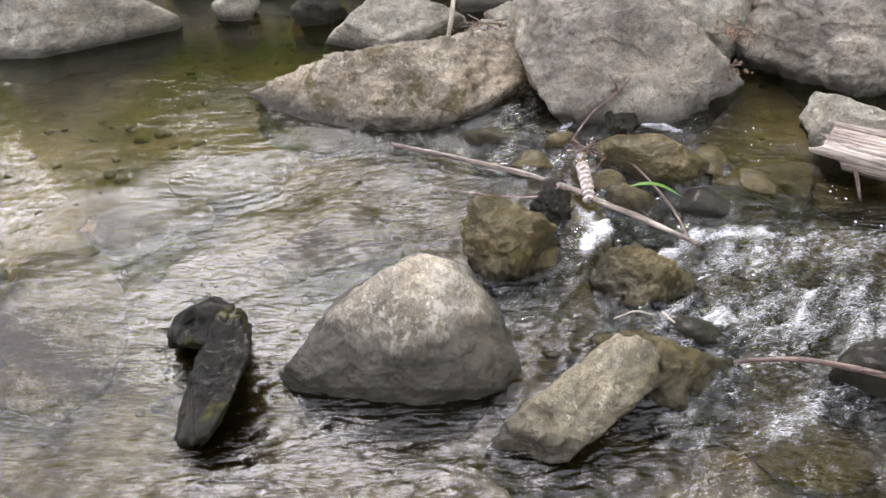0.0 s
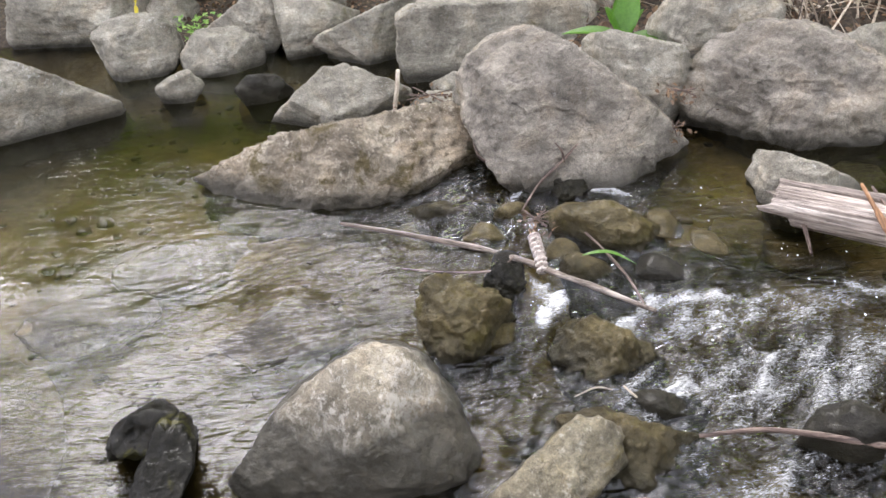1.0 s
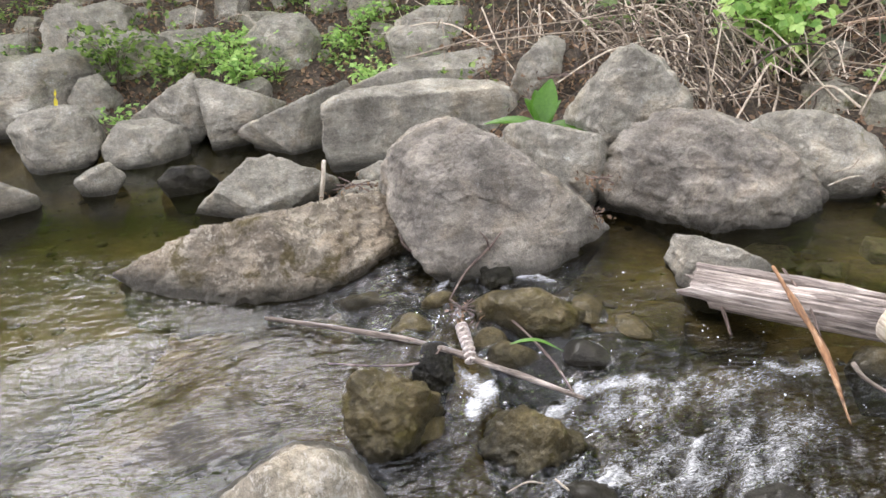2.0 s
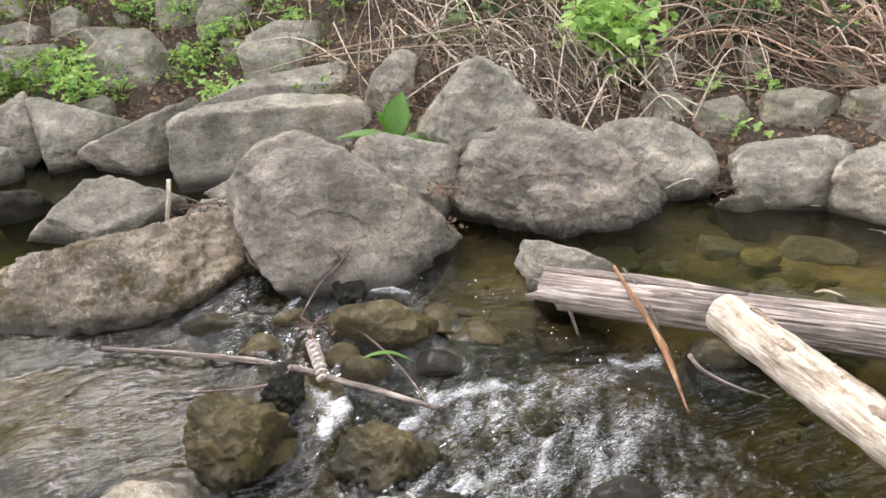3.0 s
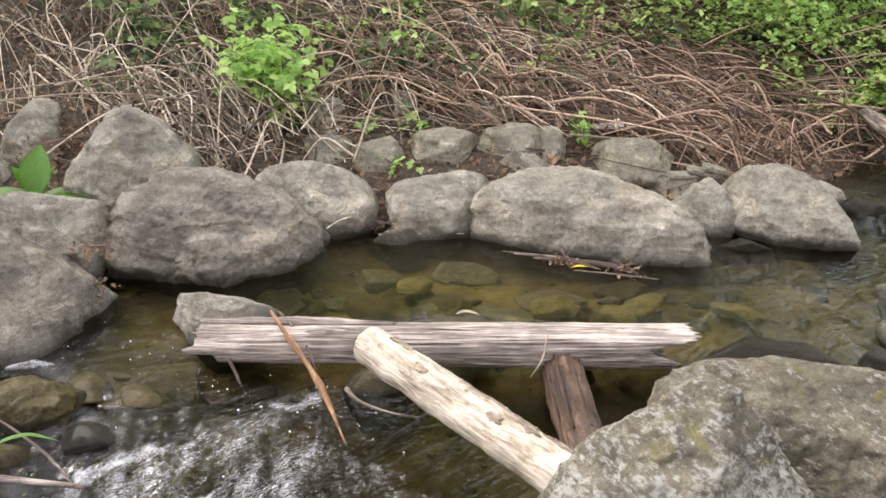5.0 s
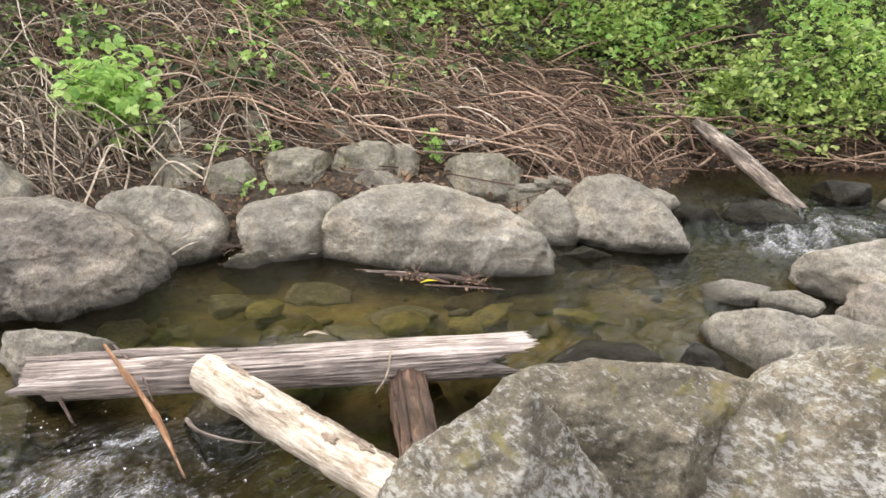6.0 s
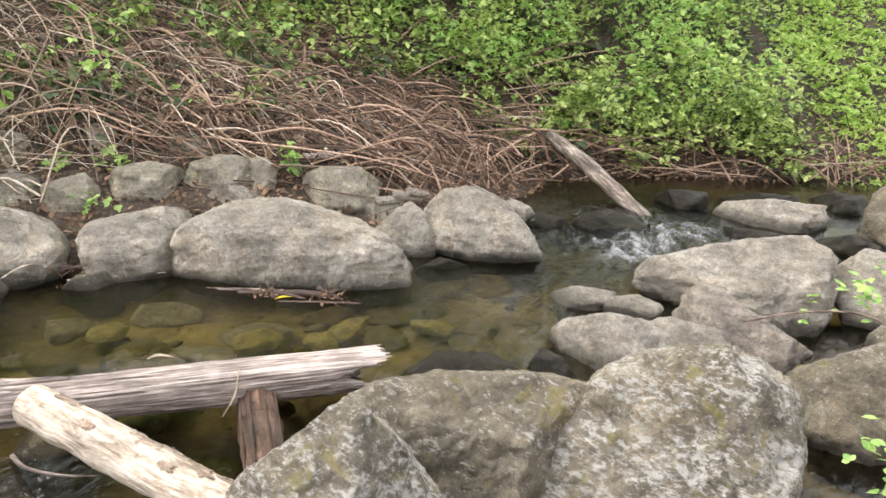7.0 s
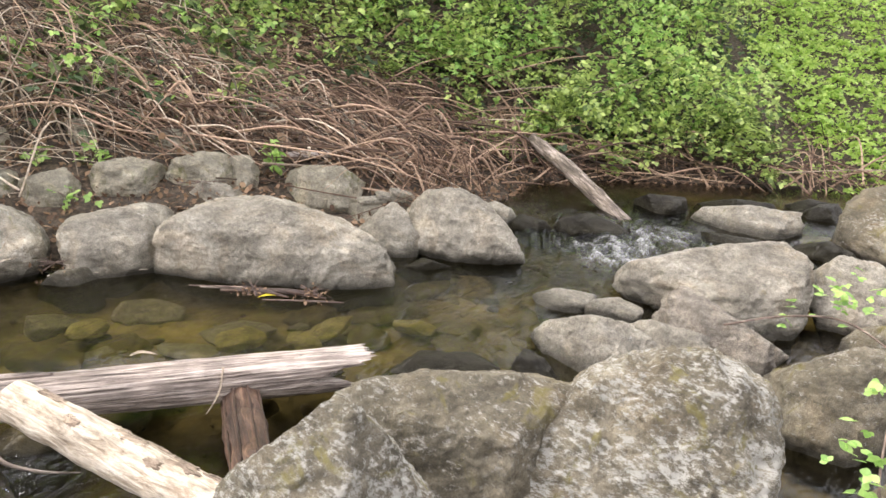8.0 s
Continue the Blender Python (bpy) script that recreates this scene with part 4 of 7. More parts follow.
boulder("rock", "grey", "small grey stone on the bank", (-1.695, 6.420, 0.109), 48, 5,
        [(-171, 36, 0.112), (145, 77, 0.12), (22, 34, 0.145), (-159, -16, 0.17), (0, -90, 0.246), (-74, 0, 0.105), (106, 0, 0.105), (-74, 55, 0.098), (-81, 29, 0.075), (-98, 66, 0.094), (-119, 7, 0.115), (-29, 5, 0.107), (-60, -9, 0.089), (-83, 3, 0.07), (-29, 42, 0.087), (-85, 1, 0.076)])
boulder("rock", "grey", "pale rock on the far bank", (0.963, 6.141, 0.470), 48, 5,
        [(156, 65, 0.179), (65, 82, 0.159), (-10, 7, 0.33), (175, -2, 0.302), (0, -90, 0.324), (-97, 0, 0.202), (83, 0, 0.202), (-97, 55, 0.17), (-99, 20, 0.135), (-109, 68, 0.17), (-160, 10, 0.257), (-47, 13, 0.227), (-72, 23, 0.146), (-75, 51, 0.147), (-135, -29, 0.243), (-100, -29, 0.175)])
boulder("rock", "grey", "grey rock on the far bank", (-1.834, 7.796, 0.449), 48, 5,
        [(170, 77, 0.168), (24, 61, 0.207), (10, -17, 0.319), (-165, 14, 0.308), (0, -90, 0.264), (-76, 0, 0.202), (104, 0, 0.202), (-76, 55, 0.155), (-74, 31, 0.145), (-104, 71, 0.155), (-142, 16, 0.264), (-19, 10, 0.236), (-97, -9, 0.191), (-93, -28, 0.236), (-99, -47, 0.275), (-40, -48, 0.343)])
boulder("rock", "grey", "grey rock among weeds", (-1.092, 7.741, 0.444), 48, 5,
        [(165, 75, 0.101), (22, 63, 0.113), (6, -20, 0.195), (-169, 1, 0.195), (0, -90, 0.206), (-80, 0, 0.121), (100, 0, 0.121), (-80, 55, 0.092), (-76, 24, 0.087), (-82, 70, 0.089), (-129, 21, 0.137), (-25, 15, 0.139), (-59, 56, 0.088), (-134, 39, 0.103), (-86, 2, 0.087), (-119, 12, 0.108)])
boulder("rock", "grey", "grey rock among weeds", (-0.689, 7.728, 0.500), 48, 5,
        [(174, 67, 0.137), (13, 50, 0.142), (3, -16, 0.155), (-173, 6, 0.146), (0, -90, 0.241), (-83, 0, 0.141), (97, 0, 0.141), (-83, 55, 0.123), (-79, 33, 0.101), (-69, 66, 0.124), (-140, 7, 0.124), (-32, 13, 0.12), (-133, -24, 0.139), (-101, -14, 0.129), (-29, 11, 0.101), (-114, 17, 0.117)])
boulder("rock", "grey", "pale rock among weeds on the bank", (-0.194, 6.706, 0.344), 48, 5,
        [(176, 48, 0.252), (84, 83, 0.21), (7, 36, 0.257), (-2, -17, 0.271), (-174, -3, 0.259), (0, -90, 0.306), (-86, 0, 0.202), (94, 0, 0.202), (-86, 55, 0.168), (-77, 33, 0.151), (-87, 63, 0.168), (-151, 8, 0.213), (-42, 19, 0.203), (-142, 27, 0.209), (-101, -51, 0.282), (-31, 45, 0.187), (-52, -9, 0.202)])
boulder("rock", "grey", "flat grey rock under dead canes", (0.987, 6.042, 0.410), 48, 5,
        [(144, 74, 0.164), (30, 77, 0.154), (3, 59, 0.249), (178, -11, 0.384), (0, -90, 0.269), (-97, 0, 0.205), (83, 0, 0.205), (-97, 55, 0.144), (-87, 31, 0.15), (-122, 61, 0.16), (-156, 8, 0.377), (-40, 16, 0.314), (-70, -20, 0.213), (-60, -25, 0.265), (-52, -12, 0.218), (-58, 33, 0.141)])
boulder("rock", "grey", "grey rock on the far bank", (0.258, 7.612, 0.583), 48, 5,
        [(87, 85, 0.135), (-2, -1, 0.23), (-179, 3, 0.22), (0, -90, 0.259), (-90, 0, 0.206), (90, 0, 0.206), (-90, 55, 0.133), (-75, 20, 0.149), (-68, 74, 0.118), (-135, 17, 0.159), (-20, 22, 0.169), (-108, -17, 0.188), (-110, -4, 0.167), (-115, -6, 0.175), (-125, 13, 0.143)])
boulder("rock", "pale", "pale angular stone behind the grey log", (1.560, 2.720, 0.031), 60, 6,
        [(149, 13, 0.186), (59, 67, 0.1), (32, 64, 0.081), (21, 60, 0.087), (-20, 26, 0.201), (168, -26, 0.164), (0, -90, 0.173), (-118, 0, 0.111), (62, 0, 0.111), (-118, 55, 0.089), (-118, 21, 0.082), (-147, 70, 0.096), (-172, 17, 0.155), (-71, 16, 0.157), (-68, 10, 0.107), (-84, -6, 0.106), (-164, 36, 0.102), (-173, 14, 0.121)])
boulder("boulder", "sand", "pale grey boulder at the pool edge", (3.075, 3.174, 0.108), 18, 6,
        [(130, 45, 0.254), (89, 71, 0.183), (87, 71, 0.183), (13, 70, 0.225), (-30, 30, 0.293), (-48, -23, 0.265), (151, -10, 0.286), (0, -90, 0.252), (-126, 0, 0.222), (54, 0, 0.222), (-126, 40, 0.185), (-103, 59, 0.195), (-101, -8, 0.224), (-79, 32, 0.211)])
boulder("boulder", "sand", "long smooth pale boulder at the pool edge", (3.544, 2.629, 0.104), 12, 7,
        [(132, 25, 0.527), (111, 59, 0.368), (102, 65, 0.334), (66, 74, 0.285), (2, 70, 0.283), (-12, 65, 0.307), (-31, 50, 0.425), (-48, 20, 0.634), (145, -10, 0.582), (0, -90, 0.251), (-137, 0, 0.345), (43, 0, 0.345), (-137, 45, 0.288), (-150, 2, 0.298), (-157, -21, 0.342), (-158, 78, 0.269)])
boulder("rock", "sand", "small pale stone on top of the bank", (3.906, 3.322, 0.186), 36, 5,
        [(125, 43, 0.143), (31, 75, 0.081), (-18, 59, 0.084), (-50, -15, 0.195), (0, -90, 0.178), (-133, 0, 0.101), (47, 0, 0.101), (-149, 23, 0.078), (-114, 64, 0.079), (-178, 24, 0.128), (-72, 20, 0.143), (-170, 16, 0.073), (-108, 25, 0.087), (-72, 29, 0.098), (-153, 34, 0.076)])
boulder("rock", "grey", "dark three-sided stone between two boulders", (4.260, 2.257, 0.105), 64, 5,
        [(107, 47, 0.16), (-37, 50, 0.158), (-47, 32, 0.142), (-62, -11, 0.19), (0, -90, 0.276), (-146, 0, 0.128), (34, 0, 0.128), (-176, 40, 0.138), (-139, 21, 0.098), (-134, 72, 0.153), (151, 16, 0.15), (-101, 9, 0.128), (150, 43, 0.134), (-148, 8, 0.093), (-148, 39, 0.093), (-176, 28, 0.101)])
boulder("boulder", "sand", "domed brown-grey boulder at the pool edge", (4.656, 2.036, 0.105), 12, 6,
        [(117, 20, 0.325), (105, 49, 0.313), (40, 76, 0.265), (-38, 59, 0.252), (-50, 43, 0.278), (-57, 27, 0.327), (126, -11, 0.344), (0, -90, 0.251), (-152, 0, 0.303), (28, 0, 0.303), (-152, 40, 0.262), (164, 33, 0.282), (-179, -13, 0.326), (-138, -45, 0.314)])
boulder("rock", "bank", "grey rock on the bank above the pool", (3.983, 3.555, 0.273), 48, 5,
        [(133, 27, 0.197), (102, 70, 0.137), (33, 78, 0.142), (-38, 25, 0.2), (-46, -7, 0.205), (0, -90, 0.221), (-133, 0, 0.183), (47, 0, 0.183), (-133, 50, 0.129), (-141, 21, 0.128), (-154, 58, 0.125), (-178, 8, 0.159), (-75, 15, 0.182), (-110, -20, 0.187), (-154, 3, 0.119), (-88, 2, 0.171), (-69, 42, 0.16)])
boulder("rock", "bank", "brown-grey rock on the bank above the pool", (4.164, 3.389, 0.276), 48, 5,
        [(69, 77, 0.12), (-38, 30, 0.104), (-48, -10, 0.102), (138, -8, 0.089), (0, -90, 0.22), (-136, 0, 0.141), (44, 0, 0.141), (-136, 50, 0.106), (-126, 21, 0.099), (-131, 66, 0.103), (153, 19, 0.09), (-68, 19, 0.096), (161, 13, 0.079), (-138, -34, 0.146), (-119, -35, 0.15), (-93, -9, 0.113)])
boulder("rock", "bank", "green-grey rock on the bank above the pool", (4.483, 2.953, 0.223), 48, 5,
        [(112, 55, 0.2), (50, 77, 0.143), (-33, 55, 0.18), (-60, -24, 0.229), (134, -8, 0.239), (0, -90, 0.238), (-140, 0, 0.202), (40, 0, 0.202), (-140, 50, 0.141), (-133, 26, 0.143), (-164, 68, 0.136), (159, 6, 0.189), (-87, 19, 0.186), (-148, 47, 0.13), (-127, -34, 0.21), (-140, -26, 0.205), (-147, 42, 0.14)])
boulder("rock", "bank", "brown rock half buried in the bank", (3.611, 3.811, 0.247), 48, 5,
        [(137, 32, 0.197), (94, 74, 0.127), (6, 72, 0.136), (-40, -2, 0.233), (0, -90, 0.218), (-127, 0, 0.204), (53, 0, 0.204), (-127, 50, 0.133), (-137, 20, 0.144), (-116, 73, 0.113), (165, 18, 0.184), (-70, 17, 0.172), (-129, -1, 0.151), (-72, 7, 0.15), (-140, -34, 0.224), (-126, -10, 0.151)])
boulder("rock", "bank", "grey rock half buried in the bank", (3.218, 3.983, 0.202), 48, 5,
        [(107, 70, 0.108), (-22, 39, 0.145), (-41, -24, 0.144), (151, -5, 0.15), (0, -90, 0.204), (-122, 0, 0.18), (58, 0, 0.18), (-122, 50, 0.125), (-117, 22, 0.128), (-135, 60, 0.108), (-172, 12, 0.146), (-63, 14, 0.134), (-91, -29, 0.191), (-134, 7, 0.117), (-151, -1, 0.156), (-146, -38, 0.222)])
boulder("rock", "bank", "brown rock half buried under dead canes", (4.120, 3.947, 0.389), 48, 5,
        [(123, 59, 0.141), (24, 78, 0.098), (-33, 39, 0.171), (0, -90, 0.222), (-130, 0, 0.162), (50, 0, 0.162), (-130, 50, 0.104), (-119, 27, 0.104), (-127, 72, 0.082), (166, 13, 0.163), (-74, 12, 0.157), (-128, 46, 0.082), (-74, 47, 0.091), (-146, 19, 0.1), (-106, 16, 0.092)])
boulder("rock", "bank", "broken dark stones on the bank", (4.508, 2.647, 0.116), 48, 5,
        [(118, 31, 0.109), (64, 73, 0.065), (-39, 46, 0.115), (0, -90, 0.193), (-144, 0, 0.086), (36, 0, 0.086), (-144, 50, 0.064), (-159, 29, 0.066), (-130, 73, 0.06), (151, 8, 0.127), (-76, 8, 0.121), (166, 2, 0.078), (-157, 36, 0.058), (-101, 20, 0.079), (-151, 17, 0.066)])
boulder("rock", "bank", "pale stone half buried in the bank", (3.008, 4.247, 0.225), 48, 5,
        [(122, 64, 0.117), (-7, 62, 0.115), (-33, -2, 0.157), (153, -9, 0.15), (0, -90, 0.199), (-121, 0, 0.151), (59, 0, 0.151), (-115, 32, 0.095), (-92, 61, 0.1), (176, 19, 0.123), (-73, 9, 0.129), (-147, -41, 0.208), (-136, -47, 0.208), (-128, 30, 0.088), (-162, 71, 0.101)])
boulder("rock", "wet", "small flat wet stone at the pool edge", (4.184, 1.965, 0.008), 18, 5,
        [(92, 56, 0.045), (-2, 68, 0.041), (0, -90, 0.148), (-149, 0, 0.06), (31, 0, 0.06), (155, 62, 0.049), (-176, -31, 0.067), (-107, -4, 0.079)])
boulder("rock", "brown", "small flat stone at the pool edge", (2.718, 3.110, 0.024), 36, 5,
        [(120, 52, 0.054), (72, 70, 0.037), (-25, 23, 0.103), (0, -90, 0.187), (-123, 0, 0.064), (57, 0, 0.064), (-109, 32, 0.048), (-142, 71, 0.047), (-170, 20, 0.073), (-55, 22, 0.089), (-134, 16, 0.048), (-78, 26, 0.046), (-108, 19, 0.046), (-166, -6, 0.077)])
boulder("rock", "wet", "dark wet rock parting the rapid", (5.588, 1.501, 0.047), 56, 5,
        [(99, 37, 0.176), (70, 68, 0.113), (-29, 69, 0.111), (-49, 57, 0.157), (0, -90, 0.163), (-161, 0, 0.143), (19, 0, 0.143), (-161, 60, 0.1), (-164, 22, 0.095), (-143, 71, 0.096), (152, 9, 0.198), (-103, 18, 0.233), (-164, -30, 0.132), (-153, -13, 0.115), (-143, 51, 0.089), (-164, -27, 0.135)])
boulder("rock", "wet", "dark stone beside the rapid", (5.352, 1.833, 0.036), 36, 5,
        [(100, 42, 0.11), (-5, 73, 0.068), (-46, 53, 0.098), (125, -32, 0.126), (0, -90, 0.165), (-157, 0, 0.103), (23, 0, 0.103), (-155, 28, 0.079), (-159, 74, 0.071), (154, 18, 0.124), (-96, 20, 0.131), (-111, 13, 0.093), (-137, -38, 0.13), (-164, -7, 0.087), (-121, -31, 0.136)])
boulder("rock", "grey", "flat dark stone beside the domed boulder", (5.323, 2.073, 0.065), 48, 5,
        [(87, 63, 0.107), (-30, 65, 0.087), (-54, 35, 0.105), (122, -18, 0.123), (0, -90, 0.179), (-154, 0, 0.121), (26, 0, 0.121), (-162, 21, 0.088), (-136, 68, 0.086), (158, 19, 0.11), (-106, 13, 0.116), (-155, 66, 0.079), (-161, 15, 0.078), (-162, -17, 0.105), (-97, 13, 0.1)])
boulder("boulder", "grey", "flat brown-grey slab across the rapid", (6.465, 0.616, 0.089), 56, 6,
        [(89, 44, 0.285), (55, 73, 0.154), (14, 78, 0.159), (-81, 20, 0.394), (111, -31, 0.402), (0, -90, 0.203), (-172, 0, 0.253), (8, 0, 0.253), (-172, 60, 0.156), (-162, 33, 0.162), (-146, 65, 0.174), (117, 15, 0.351), (-119, 19, 0.277), (-160, 57, 0.138), (163, 38, 0.155), (-170, 37, 0.153), (158, -7, 0.275)])
boulder("rock", "wet", "dark shelf of wet stone below the slab", (6.025, 0.693, 0.052), 56, 5,
        [(37, 74, 0.069), (15, 76, 0.055), (-61, 56, 0.223), (0, -90, 0.211), (-171, 0, 0.078), (9, 0, 0.078), (174, 29, 0.077), (-160, 67, 0.061), (137, 9, 0.212), (-122, 19, 0.203), (147, 0, 0.089), (-171, 38, 0.061), (-159, -28, 0.084), (128, 27, 0.085)])
boulder("boulder", "brown", "rounded grey-brown boulder upstream", (6.597, -0.390, 0.248), 18, 6,
        [(92, 2, 0.388), (84, 38, 0.376), (54, 75, 0.315), (-45, 78, 0.308), (-92, 13, 0.338), (0, -90, 0.37), (179, 0, 0.351), (-1, 0, 0.351), (179, 40, 0.294), (153, -16, 0.391), (-141, 12, 0.389), (166, 38, 0.269)])
boulder("rock", "wet", "dark wet stone upstream", (7.252, 0.168, 0.112), 56, 5,
        [(81, 49, 0.093), (57, 72, 0.101), (-82, 26, 0.151), (0, -90, 0.207), (-177, 0, 0.125), (3, 0, 0.125), (-176, 31, 0.087), (-153, 72, 0.1), (129, 14, 0.124), (-126, 16, 0.126), (-167, -33, 0.14), (-165, 1, 0.096), (-119, 29, 0.112), (127, 51, 0.103)])
boulder("rock", "wet", "low wet stone behind the whale-backed boulder", (6.271, 0.010, 0.047), 18, 5,
        [(63, 65, 0.11), (-51, 68, 0.1), (-90, -4, 0.166), (0, -90, 0.158), (-178, 0, 0.15), (2, 0, 0.15), (171, 34, 0.159), (-138, -19, 0.182), (125, 50, 0.131)])
boulder("boulder", "sand", "broad whale-backed grey boulder beside the rapid", (4.815, 0.420, 0.115), 36, 7,
        [(94, 33, 0.46), (71, 62, 0.254), (62, 66, 0.231), (29, 75, 0.277), (-69, 48, 0.414), (-81, 19, 0.436), (-87, 0, 0.426), (116, -25, 0.55), (0, -90, 0.256), (-172, 0, 0.351), (8, 0, 0.351), (-172, 50, 0.263), (-142, 10, 0.381), (169, -17, 0.372), (-155, 67, 0.273), (176, -10, 0.336), (176, -19, 0.335)])
boulder("rock", "pale", "low flat stone in the pool", (4.218, 1.105, 0.024), 18, 5,
        [(74, 59, 0.078), (19, 70, 0.061), (-74, -6, 0.154), (120, -19, 0.161), (0, -90, 0.164), (-160, 0, 0.1), (20, 0, 0.1), (-160, 65, 0.064), (157, 56, 0.061), (-110, 78, 0.058), (-125, -18, 0.118)])
boulder("rock", "pale", "low flat stone in the pool", (4.277, 0.884, 0.014), 18, 5,
        [(83, 49, 0.089), (58, 64, 0.064), (-24, 65, 0.089), (-76, -2, 0.169), (0, -90, 0.154), (-164, 0, 0.09), (16, 0, 0.09), (-164, 65, 0.069), (136, 14, 0.149), (148, -12, 0.132), (-152, 66, 0.064)])
boulder("rock", "big", "angular grey rock with a pointed top", (4.139, 0.322, 0.090), 64, 6,
        [(99, 10, 0.28), (79, 49, 0.268), (-40, 62, 0.127), (-44, 60, 0.121), (-46, 59, 0.124), (-95, -21, 0.297), (0, -90, 0.233), (-174, 0, 0.162), (6, 0, 0.162), (156, 45, 0.168), (-170, 30, 0.14), (-169, 74, 0.161), (120, 9, 0.232), (-102, 21, 0.25), (179, -20, 0.166), (176, -16, 0.151), (178, 69, 0.148), (139, -14, 0.207)])
boulder("boulder", "pale", "broad pale slab at the near edge of the pool", (3.710, 0.760, 0.038), 48, 6,
        [(94, 36, 0.234), (57, 63, 0.149), (11, 68, 0.145), (-35, 58, 0.182), (-76, 1, 0.266), (122, -21, 0.258), (0, -90, 0.179), (-161, 0, 0.251), (19, 0, 0.251), (-161, 60, 0.157), (-174, 27, 0.156), (-140, 59, 0.157), (129, 11, 0.226), (-112, 8, 0.234), (167, 26, 0.142), (-142, -9, 0.211), (-138, 38, 0.161), (176, 37, 0.139)])
boulder("rock", "pale", "pale flat stone between boulders", (3.982, 0.441, 0.045), 36, 5,
        [(62, 59, 0.148), (5, 68, 0.093), (-16, 66, 0.108), (-90, -17, 0.231), (0, -90, 0.196), (-169, 0, 0.127), (11, 0, 0.127), (-169, 60, 0.105), (-157, 29, 0.104), (-149, 63, 0.116), (123, 8, 0.225), (-100, 16, 0.23), (-138, 2, 0.105), (-164, 38, 0.095), (-174, -35, 0.141), (-109, 17, 0.131)])
boulder("rock", "wet", "small rough stone at the pool edge", (3.335, 0.900, 0.028), 48, 5,
        [(102, 23, 0.076), (-17, 59, 0.068), (-44, 42, 0.073), (122, -16, 0.09), (0, -90, 0.177), (-158, 0, 0.074), (22, 0, 0.074), (-151, 27, 0.052), (-146, 71, 0.068), (157, 6, 0.075), (-112, 21, 0.077), (-141, 71, 0.064), (-97, 30, 0.065), (-115, 33, 0.052), (-104, 60, 0.067)])
boulder("rock", "wet", "flat stone just breaking the pool surface", (3.222, 1.257, -0.030), 18, 5,
        [(88, 49, 0.103), (39, 64, 0.063), (-13, 58, 0.1), (0, -90, 0.12), (-151, 0, 0.14), (29, 0, 0.14), (-151, 70, 0.063), (-151, 5, 0.126), (-153, 43, 0.068), (-143, 15, 0.103)])
boulder("rock", "grey", "grey rock among the near boulders", (5.103, -0.249, 0.149), 48, 6,
        [(81, 38, 0.255), (9, 76, 0.217), (-64, 60, 0.201), (-86, 24, 0.247), (102, -28, 0.26), (0, -90, 0.296), (179, 0, 0.203), (-1, 0, 0.203), (179, 50, 0.177), (177, 30, 0.138), (176, 68, 0.173), (110, 20, 0.221), (-134, 10, 0.225), (-158, -27, 0.223), (-120, 33, 0.204), (161, 39, 0.134), (-138, 32, 0.16)])
boulder("rock", "brown", "pale rock among the near boulders", (4.662, -0.490, 0.084), 48, 6,
        [(79, 28, 0.222), (55, 59, 0.135), (33, 69, 0.144), (-92, 13, 0.237), (0, -90, 0.205), (177, 0, 0.2), (-3, 0, 0.2), (177, 55, 0.159), (-168, 35, 0.137), (167, 65, 0.147), (130, 18, 0.221), (-126, 18, 0.245), (-136, 22, 0.154), (178, 4, 0.138), (134, 14, 0.193), (118, 42, 0.176)])
boulder("boulder", "brown", "smooth grey boulder in front of the side channel", (3.762, -0.220, 0.089), 48, 6,
        [(87, 16, 0.244), (62, 52, 0.179), (-15, 70, 0.266), (-87, 14, 0.225), (109, -28, 0.262), (0, -90, 0.252), (180, 0, 0.222), (0, 0, 0.222), (180, 50, 0.222), (174, 32, 0.168), (-170, 71, 0.211), (119, 19, 0.213), (-126, 8, 0.2), (-135, 28, 0.187), (123, 57, 0.196), (128, 41, 0.202), (-165, 26, 0.168)])
boulder("rock", "moss", "mossy stone at the near edge", (3.182, -0.549, 0.073), 18, 5,
        [(68, 31, 0.121), (50, 48, 0.105), (-48, 57, 0.12), (-117, -29, 0.108), (95, -14, 0.162), (0, -90, 0.273), (175, 0, 0.2), (-5, 0, 0.2), (146, 15, 0.226), (177, 39, 0.229), (-114, 60, 0.13)])
boulder("boulder", "lichen", "big flat-faced boulder blotched with white lichen", (2.883, 0.249, -0.014), 60, 7,
        [(98, 20, 0.4), (101, 14, 0.44), (93, 27, 0.405), (84, 38, 0.412), (72, 49, 0.422), (54, 60, 0.432), (36, 65, 0.452), (-35, 61, 0.506), (-48, 54, 0.51), (-78, 17, 0.42), (-86, 4, 0.38), (0, -90, 0.187), (-166, 0, 0.45), (14, 0, 0.42), (-172, 36, 0.42), (160, -5, 0.6), (-128, 30, 0.47)])
boulder("boulder", "brown", "low broad brown boulder with pale lichen spots", (2.519, 0.834, 0.062), 40, 7,
        [(98, 33, 0.41), (86, 46, 0.34), (71, 55, 0.292), (53, 61, 0.262), (33, 64, 0.266), (11, 64, 0.3), (-69, 4, 0.43), (-85, -22, 0.33), (139, -17, 0.37), (120, 5, 0.43), (0, -90, 0.263), (-150, 0, 0.37), (30, 0, 0.351), (-140, 66, 0.31), (-155, 24, 0.325), (160, 25, 0.36), (-103, 14, 0.36)])
